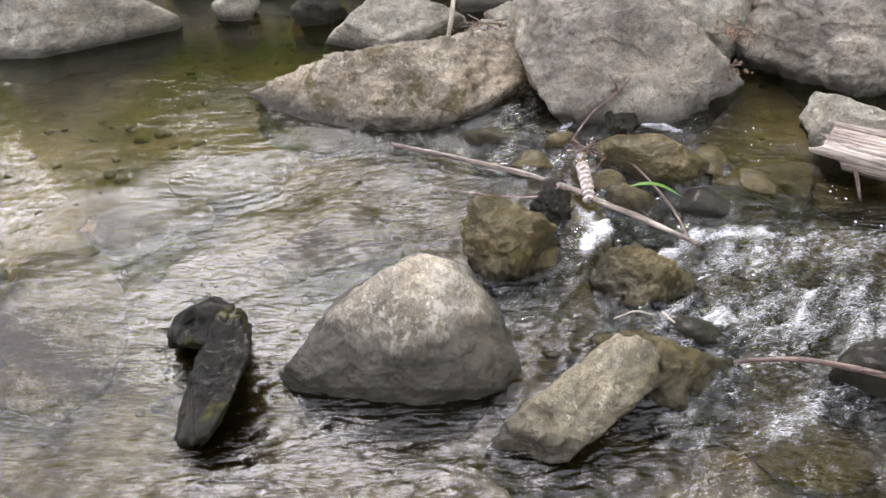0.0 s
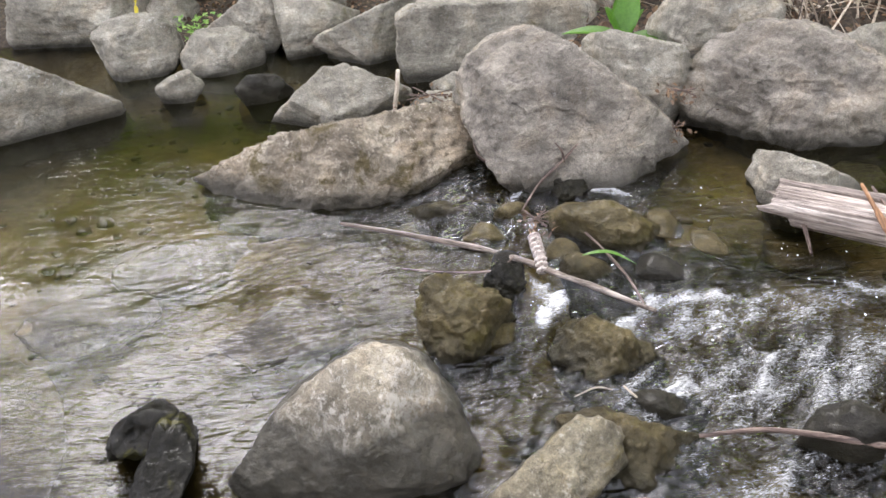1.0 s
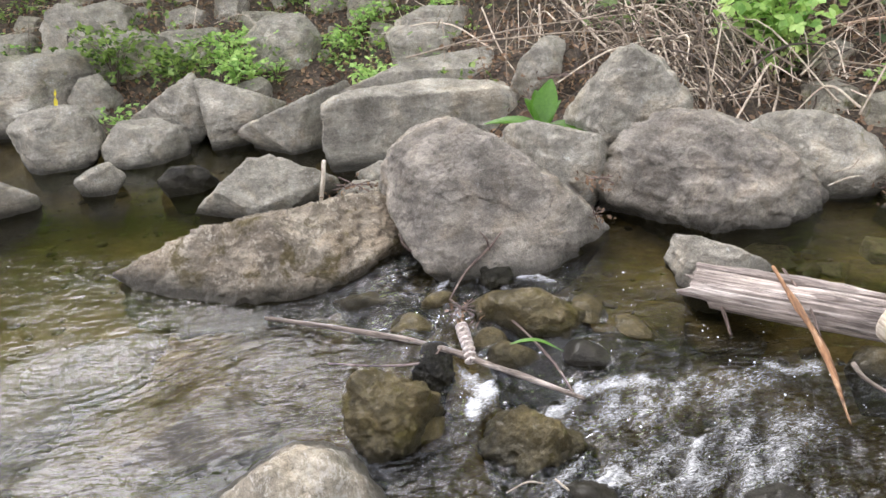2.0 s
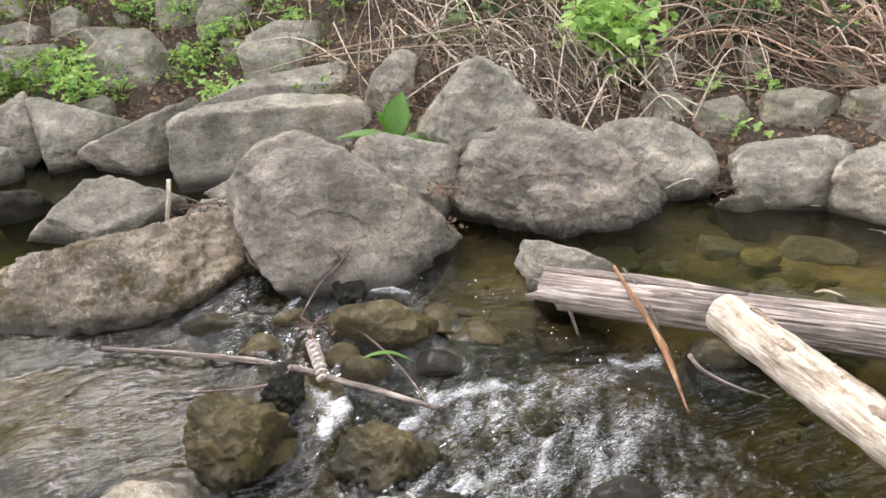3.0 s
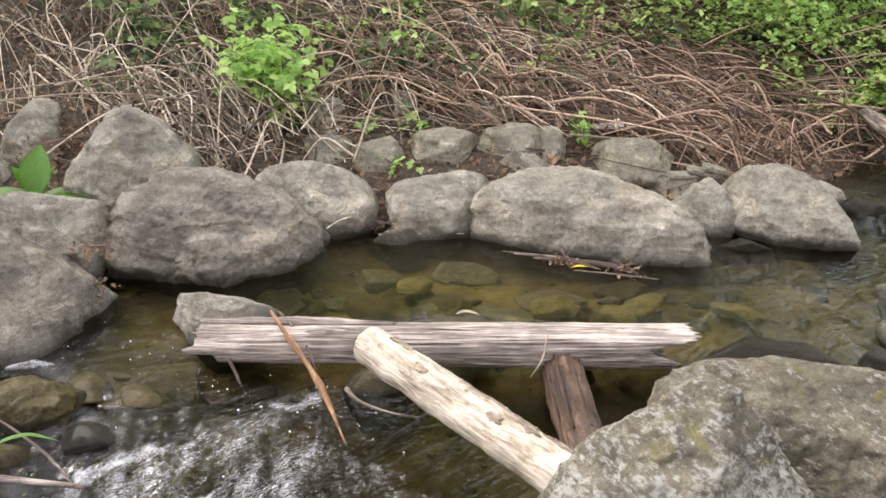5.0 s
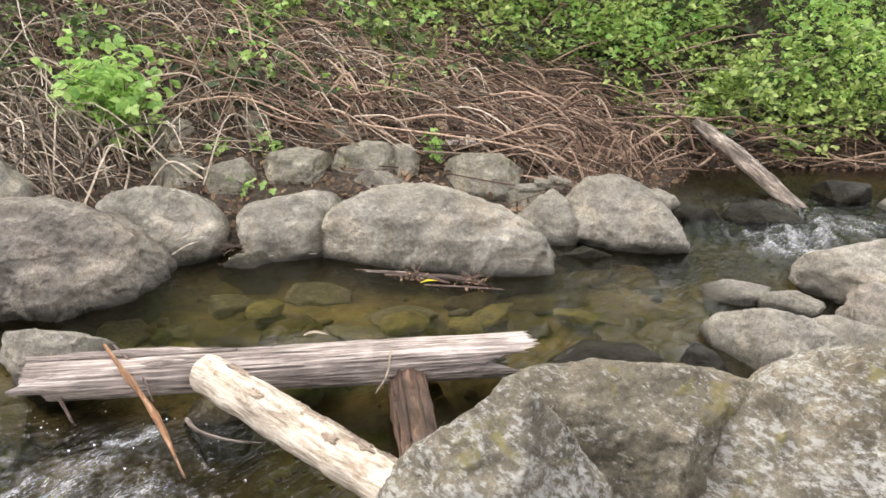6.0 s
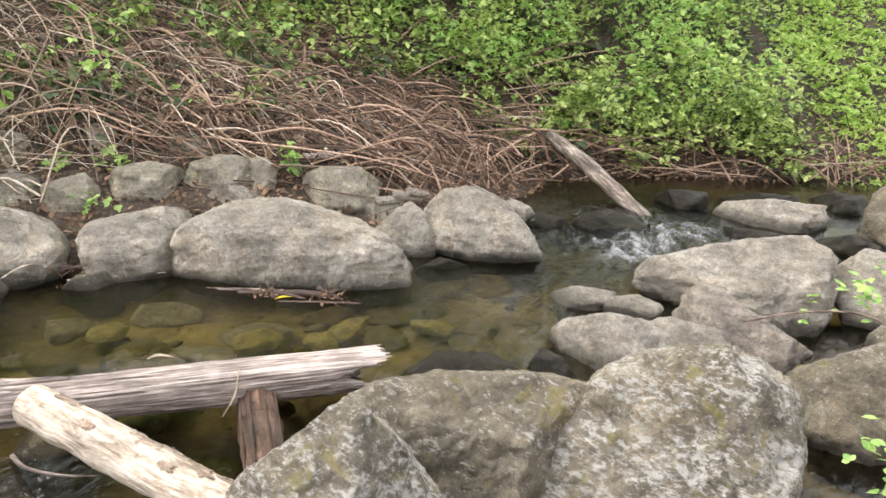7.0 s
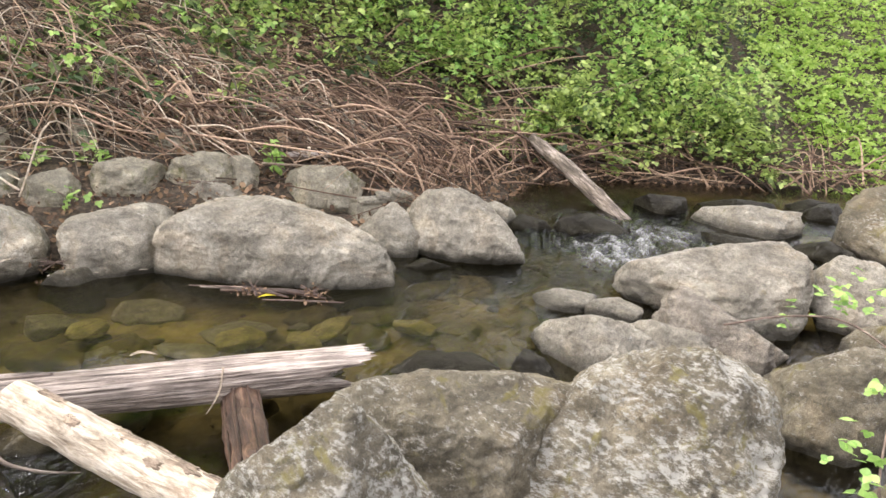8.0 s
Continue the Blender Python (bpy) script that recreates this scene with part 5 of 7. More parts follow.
boulder("boulder", "lichen", "pointed boulder with a white lichen face", (1.80, 0.78, 0.21), 56, 7,
        [(94, 34, 0.255), (88, 40, 0.24), (106, 28, 0.252), (114, 24, 0.265), (75, 53, 0.325), (14, 60, 0.352), (-36, 39, 0.296), (-18, 45, 0.28), (-33, 32, 0.262), (-75, -5, 0.34), (133, -4, 0.43), (0, -90, 0.416), (-152, 0, 0.275), (28, 0, 0.36), (-112, 26, 0.275), (-165, 38, 0.285), (165, 34, 0.285)])
boulder("rock", "wet", "dark wet stone under the far bank", (6.477, 1.259, 0.135), 48, 5,
        [(83, 60, 0.085), (31, 77, 0.061), (-72, 22, 0.192), (0, -90, 0.178), (-166, 0, 0.104), (14, 0, 0.104), (-166, 60, 0.07), (-180, 20, 0.073), (-137, 72, 0.073), (150, 23, 0.128), (-104, 8, 0.157), (-120, -24, 0.145), (-174, -44, 0.137), (-172, 46, 0.065), (148, -2, 0.084)])
boulder("rock", "wet", "low wet stone under the far bank", (6.888, 0.713, 0.139), 48, 5,
        [(62, 71, 0.073), (20, 78, 0.063), (-78, 28, 0.312), (0, -90, 0.174), (-172, 0, 0.126), (8, 0, 0.126), (-172, 60, 0.084), (-177, 19, 0.086), (-159, 61, 0.084), (126, 15, 0.251), (-105, 8, 0.243), (-176, -40, 0.148), (-115, 13, 0.148), (147, 40, 0.092), (-115, -5, 0.182)])
boulder("rock", "wet", "small wet stone at the foot of the far bank", (7.424, 0.260, 0.141), 48, 5,
        [(73, 63, 0.068), (-8, 79, 0.065), (-88, -4, 0.161), (0, -90, 0.162), (-176, 0, 0.104), (4, 0, 0.104), (-176, 60, 0.067), (-168, 23, 0.073), (-148, 70, 0.068), (117, 16, 0.142), (-116, 8, 0.133), (146, -37, 0.151), (-148, 16, 0.07), (-128, 36, 0.081), (142, 47, 0.068)])
boulder("rock", "pale", "small grey rock behind the mossy ridge", (0.241, 4.185, -0.096), 48, 5,
        [(153, 51, 0.1), (68, 69, 0.086), (3, 18, 0.13), (0, -90, 0.173), (-92, 0, 0.127), (88, 0, 0.127), (-92, 55, 0.084), (-104, 34, 0.08), (-103, 60, 0.08), (-163, 13, 0.13), (-48, 6, 0.121), (-51, -20, 0.123), (-56, -21, 0.127), (-163, 48, 0.093), (-93, -29, 0.123)])
boulder("rock", "grey", "dark rock in the gap behind the boulders", (0.372, 4.452, -0.087), 36, 5,
        [(140, 61, 0.086), (55, 69, 0.087), (-6, -3, 0.119), (-177, -13, 0.131), (0, -90, 0.103), (-94, 0, 0.15), (86, 0, 0.15), (-90, 23, 0.111), (-90, 59, 0.095), (-160, 9, 0.122), (-27, 13, 0.117), (-139, 21, 0.121), (-104, -22, 0.149), (-127, -33, 0.169), (-140, 61, 0.1)])
boulder("rock", "algae", "brown wet stone under the pale log", (1.848, 2.089, -0.109), 48, 5,
        [(136, 21, 0.102), (49, 60, 0.079), (-9, 36, 0.081), (163, -21, 0.103), (0, -90, 0.164), (-123, 0, 0.065), (57, 0, 0.065), (-125, 31, 0.05), (-115, 73, 0.066), (-176, 11, 0.085), (-53, 9, 0.097), (-117, 3, 0.051), (-174, 58, 0.063), (-104, 16, 0.053), (-125, 34, 0.044)])


def pebbles(name, label, count, box, material, sizes, seed, keep):
    """Many small water-worn stones lying on the bed, joined."""
    pick = np.random.RandomState(seed)
    ways, tris = sphere(2)
    verts, faces = [], []
    while len(verts) < count:
        px, py = pick.uniform(box[0], box[1]), pick.uniform(box[2], box[3])
        size = sizes[0] + (sizes[1] - sizes[0]) * pick.rand() ** 2.5
        if not keep(px, py):
            continue
        shape = np.array([1, pick.uniform(0.6, 0.95), pick.uniform(0.35, 0.6)]) * size
        turn = np.array(Euler((pick.uniform(-0.3, 0.3), pick.uniform(-0.3, 0.3), pick.uniform(0, 6.3))).to_matrix())
        body = (np.sign(ways) * np.abs(ways) ** 0.8 * shape * (1 + 0.12 * pick.randn(len(ways), 1))) @ turn.T
        faces.append(tris + len(ways) * len(verts))
        verts.append(body + (px, py, ground_at(px, py) + shape[2] * 0.35))
    return tagged(sheet(name, np.concatenate(verts), np.concatenate(faces), material), label, "pebbles", kind="stuff")


def in_stream(px, py):
    return np.interp(px, NEAR_X, NEAR_Y) + 0.05 < py < np.interp(px, BANK_X, BANK_Y) - 0.05


def pebble_material():
    m, n, k, b = material("pebble")
    pick = n.new("ShaderNodeNewGeometry").outputs["Random Per Island"]
    fine = noise_node(n, k, world_place(n), 70.0, 5, 0.7)
    colour = ramp(n, k, pick, (0.0, (0.03, 0.024, 0.014)), (0.35, (0.08, 0.058, 0.03)), (0.7, (0.14, 0.105, 0.06)), (1.0, (0.14, 0.13, 0.11)))
    colour = blend(n, k, 0.6, colour, ramp(n, k, fine, (0.3, 0.25), (0.7, 0.8)), "OVERLAY")
    k.new(colour, b.inputs["Base Color"])
    b.inputs["Roughness"].default_value = 0.6
    relief(n, k, b, fine, 0.5, 0.005)
    return m


PEBBLE = pebble_material()
pebbles("pebbles", "brown and amber pebbles on the stream bed", 900, (-2.2, 6.0, 0.3, 5.5), PEBBLE, (0.01, 0.04), 3, in_stream)


def scatter_rocks(label, count, x0, x1, s0, s1, sizes, seed, look_of):
    """Angular rocks half sunk in the bank, wherever no larger one lies yet."""
    pick = np.random.RandomState(seed)
    taken = [(ob.location[0], ob.location[1]) for ob in bpy.data.objects if ob.name.split(".")[0] in ("rock", "boulder")]
    while count:
        px = pick.uniform(x0, x1)
        py = np.interp(px, BANK_X, BANK_Y) + pick.uniform(s0, s1) / 0.8
        size = pick.uniform(*sizes)
        if min(math.hypot(px - a, py - b) for a, b in taken) < size + 0.2:
            continue
        facets = [(pick.uniform(-180, 180), pick.uniform(-25, 75), size * pick.uniform(0.55, 0.95)) for q in range(11)] + [(-90, 12, size * 0.6), (0, 80, size * 0.6), (0, -90, size), (90, 0, size), (0, 0, size), (180, 0, size)]
        boulder("rock", look_of, label, (px, py, ground_at(px, py) + size * 0.25), 44, 5, facets)
        taken.append((px, py))
        count -= 1


scatter_rocks("grey angular rock half buried in the bank", 16, -3.2, 1.0, 0.5, 2.6, (0.13, 0.26), 5, "bank")
scatter_rocks("small grey stone half buried in the bank", 12, -2.8, 1.2, 0.25, 2.2, (0.06, 0.11), 6, "grey")
scatter_rocks("brown-grey rock half buried under dead canes", 8, 2.6, 6.0, 0.7, 1.5, (0.12, 0.22), 8, "bank")


def submerged(at, size, turn, seed, look_of):
    """A flat broken stone lying under the pool's surface."""
    ways, tris = sphere(4)
    pick = np.random.RandomState(seed)
    sides = pick.normal(0, 1, (14, 3))
    sides /= np.linalg.norm(sides, axis=1)[:, None]
    body = ways * np.minimum(1.15, (pick.uniform(0.62, 0.95, 14) / np.clip(ways @ sides.T, 1e-3, None)).min(1))[:, None] * size * 1.2
    body = np.array([Vector(v) * (1 + 0.1 * noise.noise(Vector(v) * 14 + Vector((seed, 0, 0)))) for v in body])
    ob = sheet("submerged_stone", body, tris, STONE[look_of])
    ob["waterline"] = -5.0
    ob.matrix_world = pose(*at, pick.uniform(-10, 10), pick.uniform(-10, 10), turn)
    return tagged(ob, "flat amber stone lying under the clear water", "rock", "stones under the pool")


for n_stone, (sx, sy, depth, long, wide) in enumerate([
    (3.1, 1.95, 0.07, 0.13, 0.08), (3.35, 1.75, 0.06, 0.12, 0.08), (2.75, 2.3, 0.09, 0.17, 0.1), (2.3, 2.7, 0.09, 0.2, 0.12), (3.4, 2.15, 0.08, 0.16, 0.1),
    (2.5, 2.95, 0.08, 0.15, 0.1), (4.3, 1.65, 0.05, 0.18, 0.1), (3.75, 1.5, 0.08, 0.13, 0.09), (2.9, 2.75, 0.09, 0.2, 0.11), (4.0, 1.15, 0.07, 0.15, 0.1), (3.3, 1.15, 0.06, 0.12, 0.08),
    (3.05, 2.3, 0.1, 0.2, 0.13), (2.55, 2.55, 0.1, 0.16, 0.12), (3.7, 1.9, 0.09, 0.2, 0.12), (2.2, 2.45, 0.1, 0.14, 0.1), (4.5, 1.3, 0.08, 0.2, 0.13), (3.6, 1.35, 0.09, 0.16, 0.11), (2.85, 1.85, 0.1, 0.18, 0.12), (4.2, 1.95, 0.08, 0.15, 0.1), (1.7, 2.8, 0.1, 0.18, 0.12), (2.0, 3.05, 0.09, 0.16, 0.1)]):
    submerged((sx, sy, -depth - 0.045), (0.85 * long, 0.95 * wide, 0.045), 40 * n_stone, n_stone, ("bed", "bed", "sand")[n_stone % 3])
pick = np.random.RandomState(41)
for n_stone in range(46):
    sx = pick.uniform(2.0, 4.5)
    sy = np.interp(sx, [2.0, 3.0, 4.5], [2.6, 2.0, 1.3]) + pick.uniform(-0.55, 0.5)
    submerged((sx, sy, -0.125 - 0.03 * pick.rand()), (pick.uniform(0.04, 0.1), pick.uniform(0.035, 0.07), 0.035), pick.uniform(0, 360), 100 + n_stone, ("bed", "sand", "bed", "bed", "brown")[n_stone % 5])
for n_stone, (sx, sy, z_at, long, wide) in enumerate([
    (-0.42, 2.42, -0.235, 0.2, 0.13), (-1.2, 2.6, -0.25, 0.22, 0.15), (-1.35, 2.0, -0.27, 0.3, 0.2), (-0.5, 1.28, -0.315, 0.17, 0.12), (-0.05, 1.2, -0.32, 0.22, 0.13),
    (0.75, 1.25, -0.32, 0.25, 0.16), (0.95, 1.45, -0.31, 0.16, 0.12), (-0.9, 3.05, -0.26, 0.25, 0.16), (1.3, 2.65, -0.12, 0.15, 0.1), (1.5, 2.5, -0.14, 0.14, 0.1), (1.0, 2.55, -0.15, 0.16, 0.1)]):
    submerged((sx, sy, z_at - 0.035), (long, wide, 0.06), 55 * n_stone, 30 + n_stone, ("bed", "brown", "bed")[n_stone % 3])


# yellowish slabs near the surface of the pool
for n_stone, (sx, sy) in enumerate([(3.29, 1.92), (3.09, 1.92), (3.57, 1.61), (2.89, 2.16), (2.51, 2.71)]):
    submerged((sx, sy, -0.075), (0.1, 0.07, 0.03), 50 * n_stone, 150 + n_stone, "amber")


# small wet stones the cascade runs between
for n_stone, (sx, sy, long, wide, high) in enumerate([
    (0.34, 2.78, 0.09, 0.06, 0.04), (0.4, 2.58, 0.06, 0.05, 0.05), (0.62, 2.62, 0.06, 0.05, 0.05), (0.78, 2.8, 0.09, 0.06, 0.04), (0.56, 2.12, 0.07, 0.05, 0.045), (0.33, 2.2, 0.08, 0.06, 0.04),
    (0.7, 1.97, 0.06, 0.05, 0.04), (0.18, 2.45, 0.07, 0.05, 0.03), (0.46, 2.86, 0.06, 0.04, 0.05), (1.0, 2.66, 0.1, 0.07, 0.035), (0.92, 2.42, 0.08, 0.06, 0.04), (0.62, 1.88, 0.06, 0.04, 0.03), (1.15, 2.5, 0.09, 0.06, 0.03)]):
    level_of = float(stream(np.array([sx]), np.array([sy]))[0][0])
    pebble = submerged((sx, sy, level_of - 0.012), (long, wide, high), 70 * n_stone, 60 + n_stone, ("algae", "wet", "algae")[n_stone % 3])
    pebble.name = "wet_stone"
    tagged(pebble, "small angular wet stone washed by the cascade", "rock", "stones in the cascade")


# ---- wood ----
def smooth_line(points, steps):
    """Points along a soft curve through the given ones."""
    p = np.array(points, float)
    p = np.concatenate([[2 * p[0] - p[1]], p, [2 * p[-1] - p[-2]]])
    out = []
    for a, b, c, d in zip(p, p[1:], p[2:], p[3:]):
        for s in np.arange(steps) / steps:
            out.append(0.5 * (2 * b + (c - a) * s + (2 * a - 5 * b + 4 * c - d) * s**2 + (3 * b - a - 3 * c + d) * s**3))
    return np.array([*out, p[-2]])


def tube(points, radii, sides=10, steps=6, rough=0.0, seed=0, ragged=0.0):
    """Corners and faces of a tapering, uneven round bar with closed ends. ragged: how far the last end is splintered."""
    line = smooth_line(points, steps)
    r = np.interp(np.linspace(0, 1, len(line)), np.linspace(0, 1, len(radii)), radii)
    ahead = np.gradient(line, axis=0)
    ahead /= np.linalg.norm(ahead, axis=1)[:, None]
    side = np.cross(ahead, (0.1, 0.2, 1.0))
    side /= np.linalg.norm(side, axis=1)[:, None]
    up = np.cross(side, ahead)
    a = np.arange(sides) * 2 * np.pi / sides
    ring = np.cos(a)[None, :, None] * side[:, None] + np.sin(a)[None, :, None] * up[:, None]
    pick = np.random.RandomState(seed)
    if rough:
        bumps = np.array([[noise.fractal(Vector((*(q * 3.0),)) * 3 + Vector((seed, 0, 0)), 0.8, 2.0, 3) for q in row] for row in (line[:, None] + ring * r[:, None, None])])
        flute = 0.6 * np.sin(a * 3 + seed) + 0.4 * np.sin(a * 7 + 2 * seed)
        r = r[:, None] * (1 + rough * bumps + 0.25 * rough * flute[None])
    else:
        r = np.repeat(r[:, None], sides, 1)
    verts = line[:, None] + ring * r[..., None]
    if ragged:
        jag = ragged * pick.rand(sides)
        verts[-1] += ahead[-1] * jag[:, None]
        verts[-2] += ahead[-1] * jag[:, None] * 0.3
    n = len(line)
    i = np.arange(n - 1)[:, None] * sides
    j, j2 = np.arange(sides)[None], (np.arange(sides)[None] + 1) % sides
    quads = np.stack([i + j, i + j2, i + sides + j2, i + sides + j], -1).reshape(-1, 4).tolist()
    flat = verts.reshape(-1, 3)
    end = flat.shape[0]
    flat = np.concatenate([flat, [line[0] - ahead[0] * r[0].mean() * 0.12, line[-1] - ahead[-1] * ragged * 0.3]])
    faces = quads + [[end, (q + 1) % sides, q] for q in range(sides)]
    base = (n - 1) * sides
    return flat, faces + [[end + 1, base + q, base + (q + 1) % sides] for q in range(sides)]


def bar(name, points, radii, material, label="", category="", parent=None, sides=10, steps=6, rough=0.06, seed=0, ragged=0.0):
    """A stick, limb or log as one mesh whose own x axis runs along it."""
    p = np.array(points, float)
    way = Vector(p[-1] - p[0]).normalized()
    frame_of = way.to_track_quat("X", "Z").to_matrix()
    at = p.mean(0)
    verts, faces = tube(points, radii, sides, steps, rough, seed, ragged)
    ob = sheet(name, (verts - at) @ np.array(frame_of), faces, material, parent)
    ob.matrix_world = Matrix.Translation(at) @ frame_of.to_4x4()
    return tagged(ob, label, category) if label else ob


def thing(name, at, label, category, group=""):
    """An Empty at a thing's base, for its parts."""
    return tagged(new(name), label, category, group) if at is None else place(tagged(new(name), label, category, group), at)


def place(ob, at):
    ob.location = at
    return ob


def held(ob, parent):
    """Puts a part, built where it stands, under its thing."""
    ob.parent = parent
    ob.matrix_parent_inverse = Matrix.Translation(parent.location).inverted()
    return ob


# grey log across the outlet of the pool: a split half trunk, fissured along the grain, both ends torn
def torn_log(parent, start, end, radii, material, seed):
    """A trunk flattened on top, cracked along one side, with ends torn into teeth."""
    pick = np.random.RandomState(seed)
    rings, sides = 170, 112
    a = np.linspace(-math.pi / 2, 1.5 * math.pi, sides, endpoint=False)
    s = np.linspace(0, 1, rings)[:, None]
    axis = Vector(end) - Vector(start)
    long = axis.length
    rise = np.sin(a)
    teeth = np.repeat(pick.rand(28), 4) * np.tile([0.25, 0.8, 1.0, 0.4], 28)
    first = np.interp(rise, [-1, -0.35, -0.2, 0.0, 0.25, 1], [0.10, 0.085, -0.02, -0.03, 0.015, 0.02]) + 0.014 * teeth
    last = np.interp(rise, [-1, -0.34, -0.24, 0.0, 0.35, 0.7, 1], [0.02, 0.035, -0.11, -0.14, -0.03, 0.1, 0.1]) + 0.05 * teeth[::-1] - 0.03
    along = first + (long + last - first) * s
    r = np.interp(s, np.linspace(0, 1, len(radii)), radii)
    turn = np.repeat(a[None], rings, 0)
    body = 0.05 * wave_noise(along * 2.2 + seed, turn * 1.1) + 0.035 * wave_noise(along * 7, turn * 3.1)
    fissure = np.clip((1 - 2.4 * np.abs(wave_noise(along * 1.5 + 4, turn * 7.5)) - 0.55) / 0.45, 0, 1)
    hair = np.clip((1 - 2.4 * np.abs(wave_noise(along * 2.6, turn * 19)) - 0.5) / 0.5, 0, 1)
    wander = -0.06 + 0.08 * wave_noise(along * 3 + 2, along * 0 + 0.5)
    split = np.exp(-(((turn - math.pi - wander) / 0.09) ** 2)) * np.clip((0.9 - along) / 0.3, 0, 1)
    r = r * (1 + body) - 0.007 * fissure - 0.0035 * hair - 0.028 * split
    up = np.where(rise > 0.5, 0.5 + 0.55 * (rise - 0.5), rise)
    verts = np.stack([along, r * -np.cos(a), r * up], -1).reshape(-1, 3)
    i = np.arange(rings - 1)[:, None] * sides
    j, j2 = np.arange(sides)[None], (np.arange(sides)[None] + 1) % sides
    faces = np.stack([i + j, i + sides + j, i + sides + j2, i + j2], -1).reshape(-1, 4).tolist()
    foot = len(verts)
    verts = np.concatenate([verts, [(0.06, 0, 0), (long - 0.16, 0, 0)]])
    faces += [[foot, q, (q + 1) % sides] for q in range(sides)]
    faces += [[foot + 1, (rings - 1) * sides + (q + 1) % sides, (rings - 1) * sides + q] for q in range(sides)]
    ob = sheet("trunk", verts, faces, material)
    ob.matrix_world = Matrix.Translation(start) @ axis.to_track_quat("X", "Z").to_matrix().to_4x4()
    return held(ob, parent)


def bark_patch(parent, points, radius, s0, turn, long, wide, seed, material):
    """A thin curved scab of bark left on a log."""
    p0, p1 = Vector(points[0]), Vector(points[-1])
    axis = p1 - p0
    pick = np.random.RandomState(seed)
    n, m = 13, 15
    rows = []
    for i in range(n):
        for j in range(m):
            u, v = 2 * i / (n - 1) - 1, 2 * j / (m - 1) - 1
            q = math.sqrt(max(1e-6, 1 - 0.5 * v * v))
            w = math.sqrt(max(1e-6, 1 - 0.5 * u * u))
            edge = 1 + 0.7 * noise.noise(Vector((2.2 * u, 2.2 * v, seed * 1.7)))
            x, b = s0 * axis.length + u * q * long * edge, turn + v * w * wide * edge / radius
            lift = radius + 0.002 - 0.01 * max(abs(u), abs(v)) ** 6 + 0.0015 * pick.randn()
            rows.append((x, -math.cos(b) * lift, math.sin(b) * lift))
    faces = [[i * m + j, i * m + j + 1, (i + 1) * m + j + 1, (i + 1) * m + j] for i in range(n - 1) for j in range(m - 1)]
    ob = sheet("bark_patch", rows, faces, material)
    ob.matrix_world = Matrix.Translation(p0) @ axis.to_track_quat("X", "Z").to_matrix().to_4x4()
    return held(ob, parent)


log = thing("fallen_log", (2.1, 2.05, 0.0), "weathered grey log with a splintered end lying across the stream", "log")
torn_log(log, (1.385, 2.605, 0.03), (2.86, 1.515, 0.02), [0.083, 0.084, 0.09, 0.098, 0.1], GREY_WOOD, 2)
along_log = Vector((2.83 - 1.36, 1.53 - 2.62, 0.0)).normalized()
across_log = Vector((0, 0, 1)).cross(along_log).normalized()
splinters = random.Random(4)
for n_splinter in range(10):
    turn = 0.5 + 1.9 * n_splinter / 9
    off = across_log * (0.075 * math.cos(turn)) + Vector((0, 0, 0.055 * math.sin(turn)))
    foot = Vector((2.74, 1.60, 0.018)) + off
    reach = splinters.uniform(0.07, 0.13) + 0.14 * max(0.0, math.sin(turn))
    held(bar("splinter", [foot, foot + along_log * reach * 0.6, foot + along_log * reach + Vector((0, 0, splinters.uniform(-0.008, 0.008)))], [0.014, 0.012, 0.002], GREY_WOOD, sides=6, steps=3, rough=0.2, seed=n_splinter), log)
held(bar("split_strip", [(1.42, 2.62, 0.092), (1.75, 2.375, 0.098), (2.0, 2.18, 0.095)], [0.012, 0.018, 0.006], GREY_WOOD, sides=10, steps=8, rough=0.3, seed=9, ragged=0.03), log)
held(bar("split_strip", [(1.56, 2.45, 0.03), (1.75, 2.29, 0.085), (1.86, 2.2, 0.09)], [0.01, 0.014, 0.004], GREY_WOOD, sides=10, steps=8, rough=0.3, seed=12, ragged=0.03), log)

PALE_LINE = [(1.764, 2.0, 0.155), (1.792, 1.73, 0.128), (1.826, 1.4, 0.095), (1.86, 1.06, 0.06)]
pale_log = thing("fallen_log", (1.81, 1.55, 0.0), "pale peeled log with brown bark patches on the grey log", "log")
held(bar("trunk", PALE_LINE, [0.068, 0.073, 0.072, 0.07], PALE_WOOD, sides=32, steps=30, rough=0.07, seed=5, ragged=0.03), pale_log)
for seed, (s0, turn, long, wide) in enumerate([(0.15, 1.9, 0.06, 0.022), (0.3, 1.2, 0.035, 0.02), (0.5, 1.75, 0.075, 0.034), (0.58, 2.45, 0.06, 0.02), (0.63, 1.15, 0.04, 0.02), (0.72, 1.8, 0.07, 0.03), (0.4, 2.6, 0.05, 0.012), (0.84, 2.2, 0.07, 0.03)]):
    bark_patch(pale_log, PALE_LINE, 0.0735, s0, turn, long, wide, 30 + seed, LOOSE_BARK)

STUB_LINE = [(2.515, 1.76, -0.05), (2.315, 1.54, -0.03), (2.095, 1.29, 0.0), (1.915, 1.09, 0.02)]
stub = thing("log_stub", (2.2, 1.42, -0.1), "short dark brown wet log wedged under the grey log", "log")
held(bar("trunk", STUB_LINE, [0.07, 0.076, 0.072, 0.07], BROWN_WOOD, sides=36, steps=24, rough=0.14, seed=8), stub)
